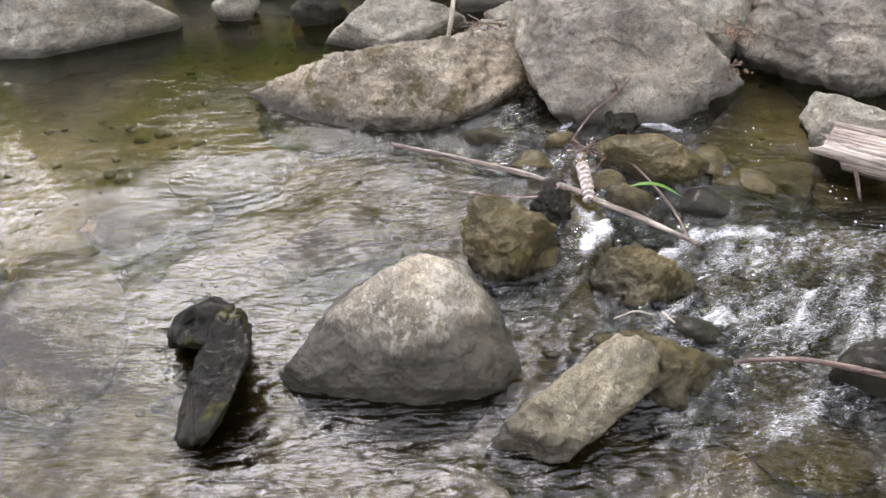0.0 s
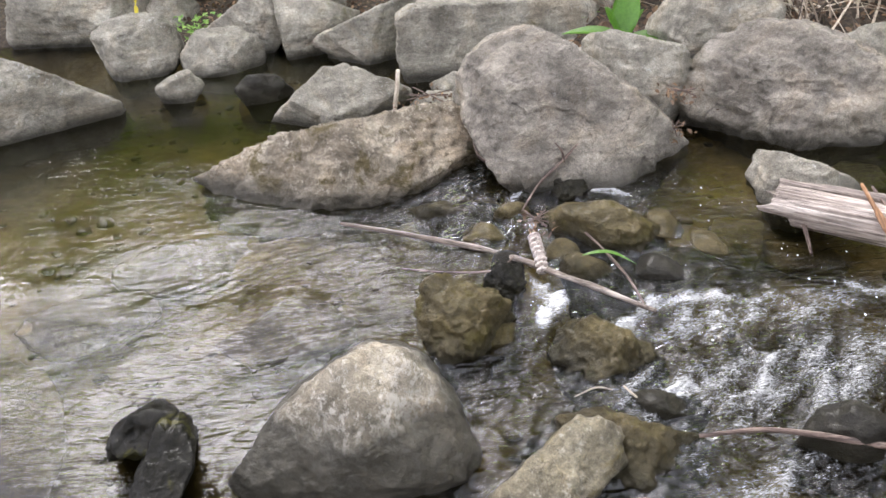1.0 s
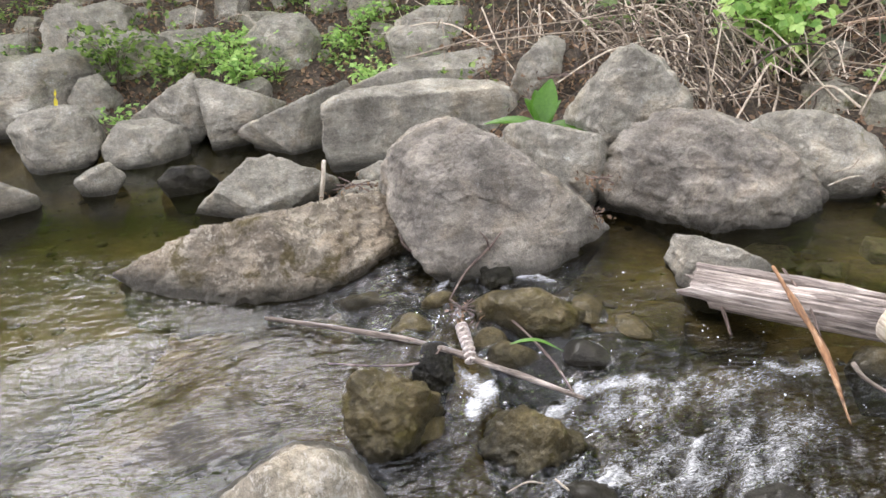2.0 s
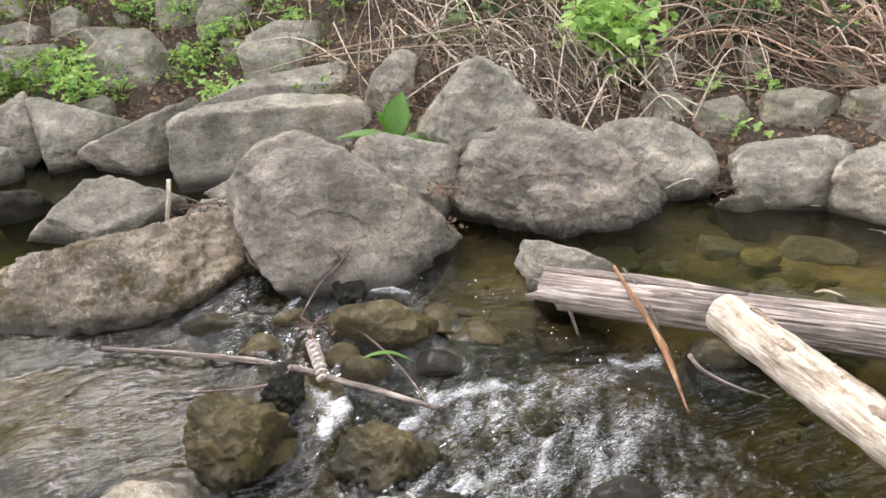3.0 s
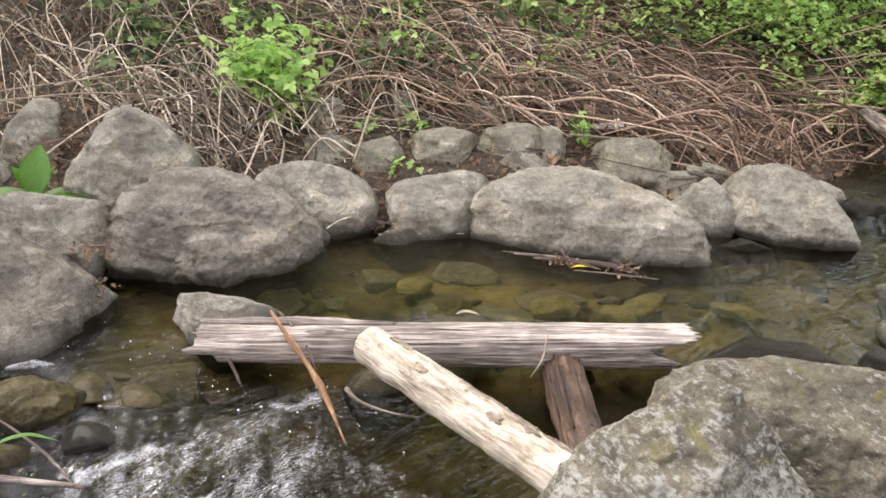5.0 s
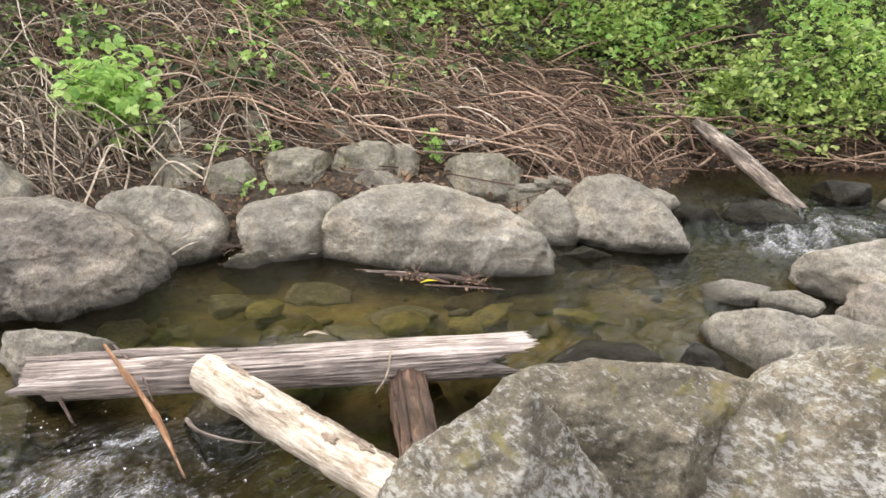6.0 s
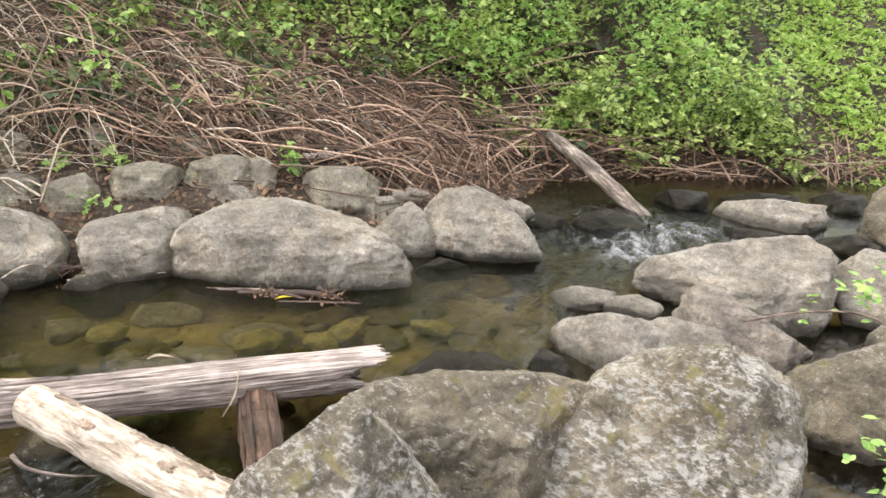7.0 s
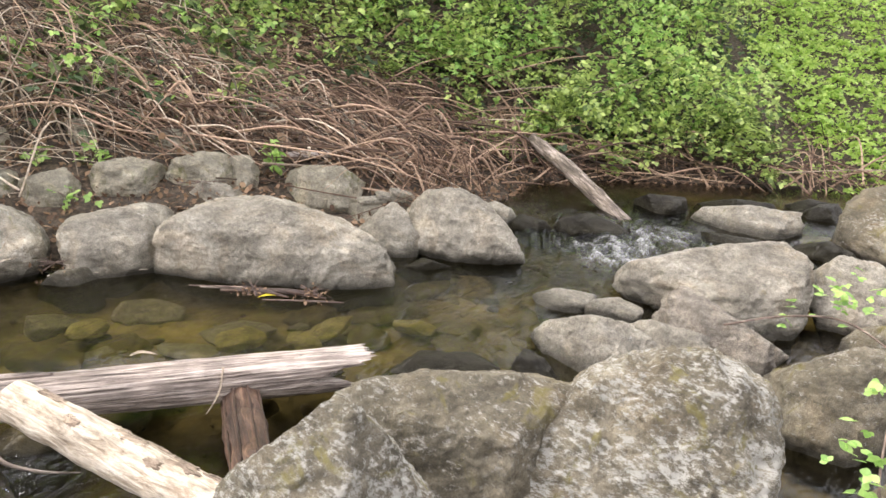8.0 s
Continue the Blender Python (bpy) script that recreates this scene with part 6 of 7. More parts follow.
for seed, turn in enumerate([0.7, 1.35, 2.1, 2.7]):
    strip = [Vector(p) + Vector((0.66, -0.75, 0)) * (0.076 * math.cos(turn)) + Vector((0, 0, 0.074 * math.sin(turn))) for p in STUB_LINE[:3]]
    held(bar("bark_strip", strip, [0.005, 0.008, 0.004], BROWN_WOOD, sides=8, steps=10, rough=0.35, seed=40 + seed, ragged=0.02), stub)
bar("stick", [(1.652, 2.493, 0.121), (1.635, 2.32, 0.078), (1.625, 2.098, 0.0), (1.595, 1.9, -0.11)], [0.006, 0.01, 0.011, 0.004], ORANGE_WOOD,
    "orange-brown broken stick leaning on the grey log", "stick", sides=10, steps=10, rough=0.45, seed=3, ragged=0.04)
bar("twig", [(1.67, 2.46, 0.126), (1.69, 2.32, 0.058), (1.66, 2.18, 0.01)], [0.005, 0.006, 0.003], TWIG, "thin brown twig beside the orange stick", "twig", sides=6, steps=5, seed=6)
bar("twig", [(1.45, 2.5, 0.03), (1.46, 2.44, -0.04), (1.47, 2.4, -0.1)], [0.008, 0.007, 0.005], TWIG, "short brown twig at the end of the grey log", "twig", sides=6, steps=5, seed=7)
bar("twig", [(1.737, 2.1, -0.06), (1.733, 2.02, -0.07), (1.786, 1.92, -0.085), (1.87, 1.84, -0.1)], [0.009, 0.007, 0.005, 0.003], DRIFT_WOOD, "pale curled strip of wood in the riffle", "twig", sides=7, steps=6, seed=8)
bar("twig", [(2.42, 1.76, 0.1), (2.36, 1.72, 0.03), (2.3, 1.72, -0.03)], [0.004, 0.004, 0.002], TAN_CANE, "thin straw-coloured twig hanging over the log", "twig", sides=5, steps=4, seed=9)
bar("fallen_log", [(6.62, 2.45, 0.42), (6.4, 2.05, 0.3), (6.2, 1.7, 0.17), (6.05, 1.38, 0.03)], [0.05, 0.06, 0.06, 0.055], BARK_LOG,
    "grey-brown log slanting down the bank into the rapid", "log", sides=16, steps=12, rough=0.18, seed=15, ragged=0.08)
bar("branch", [(4.53, 3.42, 0.34), (4.75, 3.33, 0.35), (4.98, 3.27, 0.34)], [0.028, 0.032, 0.026], WHITE_BARK, "short mottled piece of branch lying on the bank", "branch", sides=10, steps=8, rough=0.15, seed=16)
for pts, rad, lab, mat in [
    ([(3.08, 2.6, 0.01), (3.16, 2.47, 0.018), (3.2, 2.39, 0.012)], [0.004, 0.008, 0.004], "pale broken strip of driftwood at the pool edge", DRIFT_WOOD),
    ([(3.12, 2.5, 0.008), (3.23, 2.33, 0.018), (3.28, 2.2, 0.008)], [0.006, 0.013, 0.005], "dark waterlogged driftwood at the pool edge", BROWN_WOOD),
    ([(3.24, 2.38, 0.01), (3.33, 2.2, 0.022), (3.4, 2.06, 0.006)], [0.008, 0.015, 0.006], "dark waterlogged driftwood at the pool edge", BROWN_WOOD),
    ([(3.17, 2.27, 0.008), (3.3, 2.1, 0.012), (3.42, 1.96, 0.006)], [0.003, 0.005, 0.003], "dark driftwood twig at the pool edge", TWIG),
    ([(3.06, 2.66, 0.008), (3.18, 2.42, 0.03), (3.31, 2.28, 0.012)], [0.002, 0.004, 0.002], "pale driftwood twig at the pool edge", TWIG)]:
    bar("driftwood", pts, rad, mat, lab, "driftwood", sides=10, steps=8, rough=0.3, seed=len(pts))

bar("branch", [(-0.236, 3.0, -0.14), (0.062, 2.81, -0.12), (0.373, 2.61, -0.11), (0.605, 2.395, -0.11), (0.73, 2.29, -0.12), (0.852, 2.2, -0.14)], [0.007, 0.01, 0.012, 0.011, 0.012, 0.008], DRIFT_WOOD,
    "long grey branch lying across the small fall", "branch", sides=10, steps=12, rough=0.4, seed=21)
for pts, rad, lab in [
    ([(0.01, 2.61, -0.145), (0.193, 2.515, -0.12), (0.354, 2.475, -0.1), (0.428, 2.56, -0.1)], [0.003, 0.004, 0.005, 0.003], "dark thin twig caught on the mossy stone"),
    ([(0.64, 2.78, -0.04), (0.725, 2.56, -0.06), (0.79, 2.36, -0.09), (0.82, 2.24, -0.13)], [0.004, 0.005, 0.005, 0.003], "thin brown twig crossing the cascade"),
    ([(0.655, 2.69, -0.02), (0.635, 2.68, -0.14)], [0.015, 0.018], "short broken branch stub in the cascade"),
    ([(0.5, 2.83, -0.06), (0.59, 2.96, -0.01), (0.7, 3.02, 0.06), (0.76, 3.02, 0.13)], [0.003, 0.005, 0.006, 0.003], "dark twig leaning on the big boulder"),
    ([(0.7, 3.0, 0.06), (0.69, 3.0, 0.11), (0.66, 3.0, 0.15)], [0.005, 0.004, 0.002], "dark twig leaning on the big boulder"),
    ([(0.785, 1.614, -0.13), (0.934, 1.598, -0.11), (1.048, 1.577, -0.115), (1.17, 1.537, -0.12), (1.32, 1.48, -0.12)], [0.006, 0.007, 0.008, 0.01, 0.011], "red-brown stick pointing out over the riffle"),
    ([(0.42, 3.1, 0.02), (0.36, 3.08, 0.08), (0.34, 3.1, 0.13)], [0.005, 0.005, 0.003], "thin twig against the ridge of rock"),
    ([(0.495, 1.826, -0.145), (0.56, 1.84, -0.13), (0.61, 1.836, -0.14)], [0.002, 0.003, 0.0015], "pale splinter of wood on a wet stone"),
    ([(0.645, 1.848, -0.14), (0.672, 1.80, -0.145)], [0.003, 0.003], "pale splinter of wood on a wet stone")]:
    bar("twig", pts, rad, PALE_WOOD if "pale" in lab else TWIG, lab, "twig", sides=7, steps=7, rough=0.2, seed=len(lab))
bar("stick", [(0.0, 4.1, -0.14), (0.03, 4.17, 0.0), (0.05, 4.24, 0.11)], [0.012, 0.013, 0.012], PALE_WOOD, "upright pale stick beside the angular stone", "stick", sides=8, steps=6, rough=0.15, seed=31)

# roll of ribbed white bark in the fall
ribs = [0.014 + 0.01 * abs(math.sin(q * math.pi / 8)) for q in range(64)]
bar("bark_roll", [(0.508, 2.61, -0.045), (0.512, 2.56, -0.065), (0.517, 2.51, -0.088), (0.52, 2.465, -0.12)], ribs, WHITE_BARK, "ribbed roll of white bark standing in the small fall", "bark", sides=14, steps=20, rough=0.1, seed=33)


# ---- leaves ----
LEAFLET = np.array([(0, 0, 0), (-0.26, 0.24, 0.05), (-0.34, 0.52, 0.06), (-0.2, 0.8, 0.03), (0, 1.0, -0.06), (0.2, 0.8, 0.03), (0.34, 0.52, 0.06), (0.26, 0.24, 0.05), (0, 0.5, -0.01)])
LEAFLET_FACES = np.array([(0, 8, 1), (1, 8, 2), (2, 8, 3), (3, 8, 4), (4, 8, 5), (5, 8, 6), (6, 8, 7), (7, 8, 0)])


def turns(yaw, pitch, roll):
    """Turning matrices, for whole arrays of angles."""
    cy, sy, cp, sp, cr, sr = np.cos(yaw), np.sin(yaw), np.cos(pitch), np.sin(pitch), np.cos(roll), np.sin(roll)
    o, i = np.zeros_like(yaw), np.ones_like(yaw)
    z = np.stack([cy, -sy, o, sy, cy, o, o, o, i], -1).reshape(-1, 3, 3)
    x = np.stack([i, o, o, o, cp, -sp, o, sp, cp], -1).reshape(-1, 3, 3)
    y = np.stack([cr, o, sr, o, i, o, -sr, o, cr], -1).reshape(-1, 3, 3)
    return z @ x @ y


def leaf_mesh(at, size, pick, fingers=3, droop=0.3, wide=1.0, tilt=0.5):
    """Corners and faces of compound leaves, one at each place, each of several leaflets."""
    n = len(at)
    yaw = pick.uniform(0, 2 * np.pi, n)
    pitch, roll = pick.normal(-droop, tilt, n), pick.normal(0, tilt, n)
    body = turns(yaw, pitch, roll)
    verts = []
    for f in range(fingers):
        a = (f - (fingers - 1) / 2) * (1.15 if fingers <= 3 else 0.85) + pick.normal(0, 0.12, n)
        own = turns(-a, np.zeros(n), pick.normal(0, 0.25, n))
        s = size * pick.uniform(0.75, 1.1, n) * (1.0 if f == fingers // 2 else 0.85)
        leaf = (LEAFLET * (wide, 1, 1))[None] * s[:, None, None]
        leaf = np.einsum("nij,nkj->nki", own, leaf)
        verts.append(np.einsum("nij,nkj->nki", body, leaf) + at[:, None])
    verts = np.concatenate(verts).reshape(-1, 3)
    count = n * fingers
    faces = (LEAFLET_FACES[None] + 9 * np.arange(count)[:, None, None]).reshape(-1, 3)
    return verts, faces


def on_bank(pick, count, x0, x1, s0, s1, lean=1.0):
    """Places on the far bank, between two distances from the water's edge."""
    px = pick.uniform(x0, x1, count)
    s = s0 + (s1 - s0) * pick.rand(count) ** lean
    py = np.interp(px, BANK_X, BANK_Y) + s / 0.8
    return px, py, land(px, py)[0]


def clumped(px, py, scale, threshold):
    return wave_noise(px * scale + 3, py * scale + 8) > threshold


def foliage(name, label, spans, material, pick, size, high, fingers=3, category="plants", wide=1.0, gaps=None, edge=0):
    """Leaves over stretches of the bank: (count, x from, x to, rise from, to)."""
    places = []
    for count, x0, x1, s0, s1 in spans:
        px, py, pz = (np.repeat(v, 9) for v in on_bank(pick, count // 9, x0, x1, s0, s1))
        px, py = px + pick.normal(0, 0.09, len(px)), py + pick.normal(0, 0.09, len(py))
        if edge:
            keep = edge * (py - (0.6 if edge > 0 else 0.3) - (px - 8.2) * 0.66) > pick.normal(0, 0.12, len(px))
            px, py, pz = px[keep], py[keep], pz[keep]
        if gaps is not None:
            keep = clumped(px, py, *gaps)
            px, py, pz = px[keep], py[keep], pz[keep]
        mound = 0.25 + 1.7 * np.clip(wave_noise(px * 1.2, py * 1.2) + 0.28, 0, 1)
        pz = pz + high * mound * (0.1 + 0.75 * np.repeat(pick.rand(len(px) // 9 + 1), 9)[: len(px)] + 0.25 * pick.rand(len(px)))
        places.append(np.stack([px, py, pz], 1))
    at = np.concatenate(places)
    verts, faces = leaf_mesh(at, size * pick.uniform(0.6, 1.25, len(at)), pick, fingers, wide=wide)
    return tagged(sheet(name, verts, faces, material), label, category, kind="stuff")


def canes(name, label, spans, material, pick, bias, radius, long, arch):
    """Dead arching stems in a tangle over the bank."""
    verts, faces, base = [], [], 0
    for count, x0, x1, s0, s1 in spans:
        px, py, pz = on_bank(pick, count, x0, x1, s0, s1)
        for q in range(count):
            way = pick.normal(bias, 0.4) if pick.rand() < 0.6 else pick.uniform(0, 6.28)
            length = long * (0.25 + 1.3 * pick.rand() ** 1.5)
            dx, dy = math.cos(way) * length, math.sin(way) * length
            side = pick.normal(0, 0.08, 2) * length
            if py[q] + dy < np.interp(px[q] + dx, BANK_X, BANK_Y) + np.interp(px[q] + dx, [2.2, 2.8, 4.6, 5.2], [0.3, 0.95, 0.95, 0.08]):
                dx, dy = -dx * 0.8, abs(dy) * 0.8
            ex, ey = px[q] + dx, py[q] + dy
            ez = max(ground_at(ex, ey), pz[q] - 0.4) + pick.uniform(0.0, 0.22)
            at = pick.uniform(0.3, 0.7)
            mx, my = px[q] + dx * at + side[0], py[q] + dy * at + side[1]
            mz = max(pz[q] + (ez - pz[q]) * at, ground_at(mx, my)) + arch * pick.uniform(0.0, 1.0) ** 1.5
            r = radius * (0.4 + 1.5 * pick.rand() ** 2)
            v, f = tube([(px[q], py[q], pz[q] + 0.3 * pick.rand() ** 2), (mx, my, mz), (ex, ey, ez)], [r, r * 0.8, r * 0.4], 5, 5)
            verts.append(v)
            faces += [[c + base for c in face] for face in f]
            base += len(v)
    data = bpy.data.meshes.new(name)
    data.from_pydata(np.concatenate(verts).tolist(), [], faces)
    data.materials.append(material)
    return tagged(new(name, data), label, "dead stems", kind="stuff")


pick = np.random.RandomState(11)
canes("dead_canes", "tangle of dead straw-coloured stems over the bank", [(250, 1.8, 3.1, 0.5, 1.4), (800, 1.6, 5.4, 1.1, 3.4), (60, 0.6, 2.2, 1.0, 1.8), (60, -2.5, 1.0, 0.8, 2.5), (110, 4.0, 6.8, 0.6, 2.6)], TAN_CANE, pick, -1.4, 0.0048, 0.85, 0.36)
canes("dead_canes", "thatch of dead red-brown bramble stems on the bank", [(760, 3.8, 6.9, 0.95, 2.3), (620, 3.0, 7.6, 1.2, 3.4), (200, 6.6, 8.6, 0.15, 0.7), (230, 4.7, 6.9, 0.15, 0.95)], RED_CANE, pick, -1.1, 0.0064, 1.1, 0.34)
px, py, pz = np.concatenate([np.stack(on_bank(pick, n, *a)) for n, a in ((11000, (1.0, 8.0, 0.08, 2.4)), (6500, (-2.8, 1.2, 0.15, 2.4)))], 1)
verts, faces = leaf_mesh(np.stack([px, py, pz + 0.015 + 0.03 * pick.rand(len(px))], 1), 0.045 * pick.uniform(0.4, 1.3, len(px)), pick, 1, 0.0, 1.0, 0.7)
px, py, pz = on_bank(pick, 300, 1.6, 7.4, 0.9, 2.6)
curled, curled_faces = leaf_mesh(np.stack([px, py, pz + pick.uniform(0.06, 0.24, len(px))], 1), 0.075 * pick.uniform(0.6, 1.2, len(px)), pick, 1, 0.2, 1.3, 0.8)
verts, faces = np.concatenate([verts, curled]), np.concatenate([faces, curled_faces + len(verts)])
tagged(sheet("leaf_litter", verts, faces, LITTER), "dry brown fallen leaves covering the bank", "leaf litter", kind="stuff")

foliage("bramble_leaves", "green bramble leaves growing thickly over the bank", [(2300, 5.6, 7.6, 1.6, 3.6), (15000, 6.6, 11.5, 0.9, 4.6), (6000, 6.8, 9.6, 0.3, 1.2)], GREEN, pick, 0.06, 0.85, gaps=(1.5, -0.12), edge=1)
foliage("bramble_leaves", "bright young bramble leaves on the bank", [(900, 2.6, 6.4, 1.4, 3.4), (7500, 6.8, 11.5, 0.5, 4.6), (5500, 7.0, 10.2, 1.2, 4.6)], BRIGHT, pick, 0.057, 0.95, gaps=(1.9, -0.05), edge=1)
# low leaves that carry the thicket's inner shade in their dark colour
foliage("bramble_leaves", "bramble leaves low in the thicket, coloured dark for its shade", [(1300, 2.0, 6.5, 1.3, 3.2), (5200, 6.6, 10.4, 0.3, 4.2)], DEEP, pick, 0.062, 0.35, gaps=(1.7, -0.15), edge=1)
foliage("bramble_leaves", "old dull green bramble leaves over dead stems", [(3200, 2.0, 6.2, 1.5, 3.8)], MUTED, pick, 0.07, 0.5, gaps=(1.6, -0.1))
foliage("nettle_carpet", "carpet of low bright green plants on the far slope", [(20000, 8.0, 13.0, 0.15, 5.0), (24000, 9.0, 17.0, 0.3, 10.0)], LIME, pick, 0.05, 0.2, gaps=(0.9, -0.36), edge=-1)
foliage("weeds", "green weeds among the rocks of the bank", [(2400, -3.5, 1.2, 0.6, 3.0)], WEED, pick, 0.045, 0.2, gaps=(1.6, -0.05))
foliage("weeds", "young green weeds among the rocks of the bank", [(1500, -3.0, 1.2, 0.5, 2.8)], BRIGHT, pick, 0.036, 0.16, gaps=(1.9, 0.0))


def shrub(name, label, at, high, wide, count, material, size, seed, fingers=3, stems=5):
    """A small plant: thin stems and compound leaves on them."""
    pick = np.random.RandomState(seed)
    base = thing(name, (at[0], at[1], ground_at(at[0], at[1])), label, "plant")
    g = ground_at(at[0], at[1])
    tips = []
    for q in range(stems):
        a = pick.uniform(0, 6.28)
        reach = wide * pick.uniform(0.25, 1.0)
        top = (at[0] + math.cos(a) * reach, at[1] + math.sin(a) * reach, g + high * pick.uniform(0.6, 1.0))
        mid = (at[0] + math.cos(a) * reach * 0.3, at[1] + math.sin(a) * reach * 0.3, g + high * 0.55)
        held(bar("stem", [(at[0], at[1], g - 0.02), mid, top], [0.005, 0.004, 0.002], TWIG, sides=5, steps=4, rough=0.0), base)
        line = smooth_line([(at[0], at[1], g), mid, top], 8)
        tips.append(line[1 if name == "bush" else 4:])
    tips = np.concatenate(tips)
    spots = tips[pick.randint(0, len(tips), count)] + pick.normal(0, 1, (count, 3)) * (wide * 0.28, wide * 0.28, high * 0.12)
    verts, faces = leaf_mesh(spots, size * pick.uniform(0.6, 1.2, count), pick, fingers)
    held(sheet("leaves", verts, faces, material), base)
    return base


for seed, (bx, by, high, wide, count, mat, size, lab) in enumerate([
    (2.93, 4.68, 0.62, 0.4, 380, BRIGHT, 0.075, "bright green young shrub growing out of dead stems"),
    (2.9, 4.55, 0.3, 0.14, 22, GREEN, 0.06, "small green plant among dead stems"),
    (-1.56, 6.75, 0.5, 0.35, 160, GREEN, 0.08, "leafy green weed behind the rocks"),
    (-1.0, 6.45, 0.45, 0.35, 170, GREEN, 0.075, "leafy dark green weed behind the rocks"),
    (-0.55, 6.25, 0.45, 0.26, 150, BRIGHT, 0.07, "bright green weed behind the rocks"),
    (0.42, 5.75, 0.34, 0.26, 100, BRIGHT, 0.065, "bright green weed on the bank"),
    (-1.35, 5.95, 0.3, 0.22, 90, BRIGHT, 0.06, "grassy green weed at the pool edge"),
    (-0.62, 6.71, 0.34, 0.2, 90, BRIGHT, 0.07, "fern-like bright green weed between bank rocks"),
    (-0.99, 6.94, 0.26, 0.2, 70, BRIGHT, 0.065, "bright green weed between bank rocks"),
    (0.27, 6.49, 0.26, 0.18, 60, BRIGHT, 0.065, "bright green weed between bank rocks"),
    (0.52, 6.72, 0.26, 0.2, 70, BRIGHT, 0.065, "bright green weed between bank rocks"),
    (0.67, 6.28, 0.24, 0.18, 60, BRIGHT, 0.06, "bright green weed between bank rocks"),
    (-0.15, 7.68, 0.26, 0.2, 60, BRIGHT, 0.06, "bright green weed between bank rocks"),
    (-0.27, 6.32, 0.2, 0.14, 40, BRIGHT, 0.05, "bright green weed between bank rocks"),
    (1.38, 6.04, 0.3, 0.24, 80, BRIGHT, 0.075, "bright green weed between bank rocks"),
    (1.04, 6.36, 0.24, 0.18, 50, BRIGHT, 0.06, "bright green weed between bank rocks"),
    (0.27, 7.46, 0.24, 0.2, 50, BRIGHT, 0.06, "bright green weed between bank rocks"),
    (4.37, 3.3, 0.26, 0.1, 24, BRIGHT, 0.06, "bright green seedling between bank stones"),
    (3.55, 4.05, 0.14, 0.14, 16, BRIGHT, 0.06, "small bright green plant between bank stones"),
    (3.2, 3.78, 0.14, 0.12, 12, BRIGHT, 0.05, "small bright green plant between bank stones"),
    (3.3, 4.25, 0.12, 0.12, 14, BRIGHT, 0.06, "small bright green plant between bank stones"),
    (4.66, 3.9, 0.4, 0.14, 34, GREEN, 0.07, "green bramble shoot hanging over dead stems"),
    (5.2, 4.7, 0.4, 0.3, 50, GREEN, 0.075, "green bramble shoot among dead stems"),
    (4.75, 5.3, 0.4, 0.35, 50, GREEN, 0.075, "green bramble shoot among dead stems"),
    (1.12, 3.42, 0.16, 0.07, 12, GREEN, 0.035, "tiny fern-like plant in a cleft of the boulders")]):
    shrub("weed" if high < 0.3 else "shrub", lab, (bx, by), high, wide, int(count * 1.5) if by > 5.5 else count, WEED if mat is GREEN and by > 5.5 else mat, size * (0.7 if by > 5.5 else 1.0), 50 + seed, stems=4 if count < 30 else 8)

# broad-leaved plant between the boulders
plant = thing("broad_leaved_plant", (1.24, 4.12, 0.2), "broad-leaved bright green plant between the boulders", "plant")
for yaw, rise, length, width in [(58, 74, 0.27, 0.85), (118, 58, 0.2, 0.85), (155, 16, 0.32, 0.75), (-30, 14, 0.26, 0.95), (25, 62, 0.18, 0.8), (95, 68, 0.22, 0.8)]:
    rows = []
    for s in np.linspace(0, 1, 9):
        half = width * 0.3 * length * math.sin(math.pi * min(1, s * 0.92 + 0.06)) ** 0.8
        bow = -0.25 * length * s * s
        rows += [(-half, s * length, bow + half * 0.35), (-half * 0.5, s * length, bow + half * 0.1), (0, s * length, bow), (half * 0.5, s * length, bow + half * 0.1), (half, s * length, bow + half * 0.35)]
    quads = [[r * 5 + c, r * 5 + c + 1, r * 5 + c + 6, r * 5 + c + 5] for r in range(8) for c in range(4)]
    blade = sheet("leaf", rows, quads, GLOSSY, plant)
    blade.matrix_basis = pose(0, 0, 0.02, 0, 0, yaw - 90) @ pose(0, 0, 0, rise)


def grass_blade(name, label, points, width, material):
    line = smooth_line(points, 5)
    way = np.gradient(line, axis=0)
    side = np.cross(way, (0, 0, 1))
    side /= np.linalg.norm(side, axis=1)[:, None]
    half = width * np.sin(np.linspace(0.25, math.pi, len(line)))[:, None] * side
    verts = np.concatenate([line - half, line - np.array([0, 0, 0.15 * width]), line + half])
    n = len(line)
    faces = [[i, i + 1, n + i + 1, n + i] for i in range(n - 1)] + [[n + i, n + i + 1, 2 * n + i + 1, 2 * n + i] for i in range(n - 1)]
    ob = sheet(name, verts, faces, material)
    return tagged(ob, label, "leaf")


grass_blade("leaf", "narrow bright green leaf caught in the cascade", [(0.657, 2.456, -0.055), (0.71, 2.455, -0.045), (0.765, 2.435, -0.043), (0.828, 2.37, -0.055)], 0.011, GLOSSY)
grass_blade("leaf", "narrow dry leaf floating on the pool", [(2.38, 2.24, 0.006), (2.42, 2.22, 0.016), (2.46, 2.17, 0.006)], 0.012, TAN_CANE)
grass_blade("leaf", "small yellow leaf on driftwood", [(3.14, 2.27, 0.03), (3.16, 2.24, 0.045), (3.2, 2.21, 0.04)], 0.014, YELLOW)
grass_blade("leaf", "upright yellow leaf on the pale stone", [(-1.68, 5.55, 0.2), (-1.67, 5.56, 0.27), (-1.66, 5.56, 0.33)], 0.03, YELLOW)


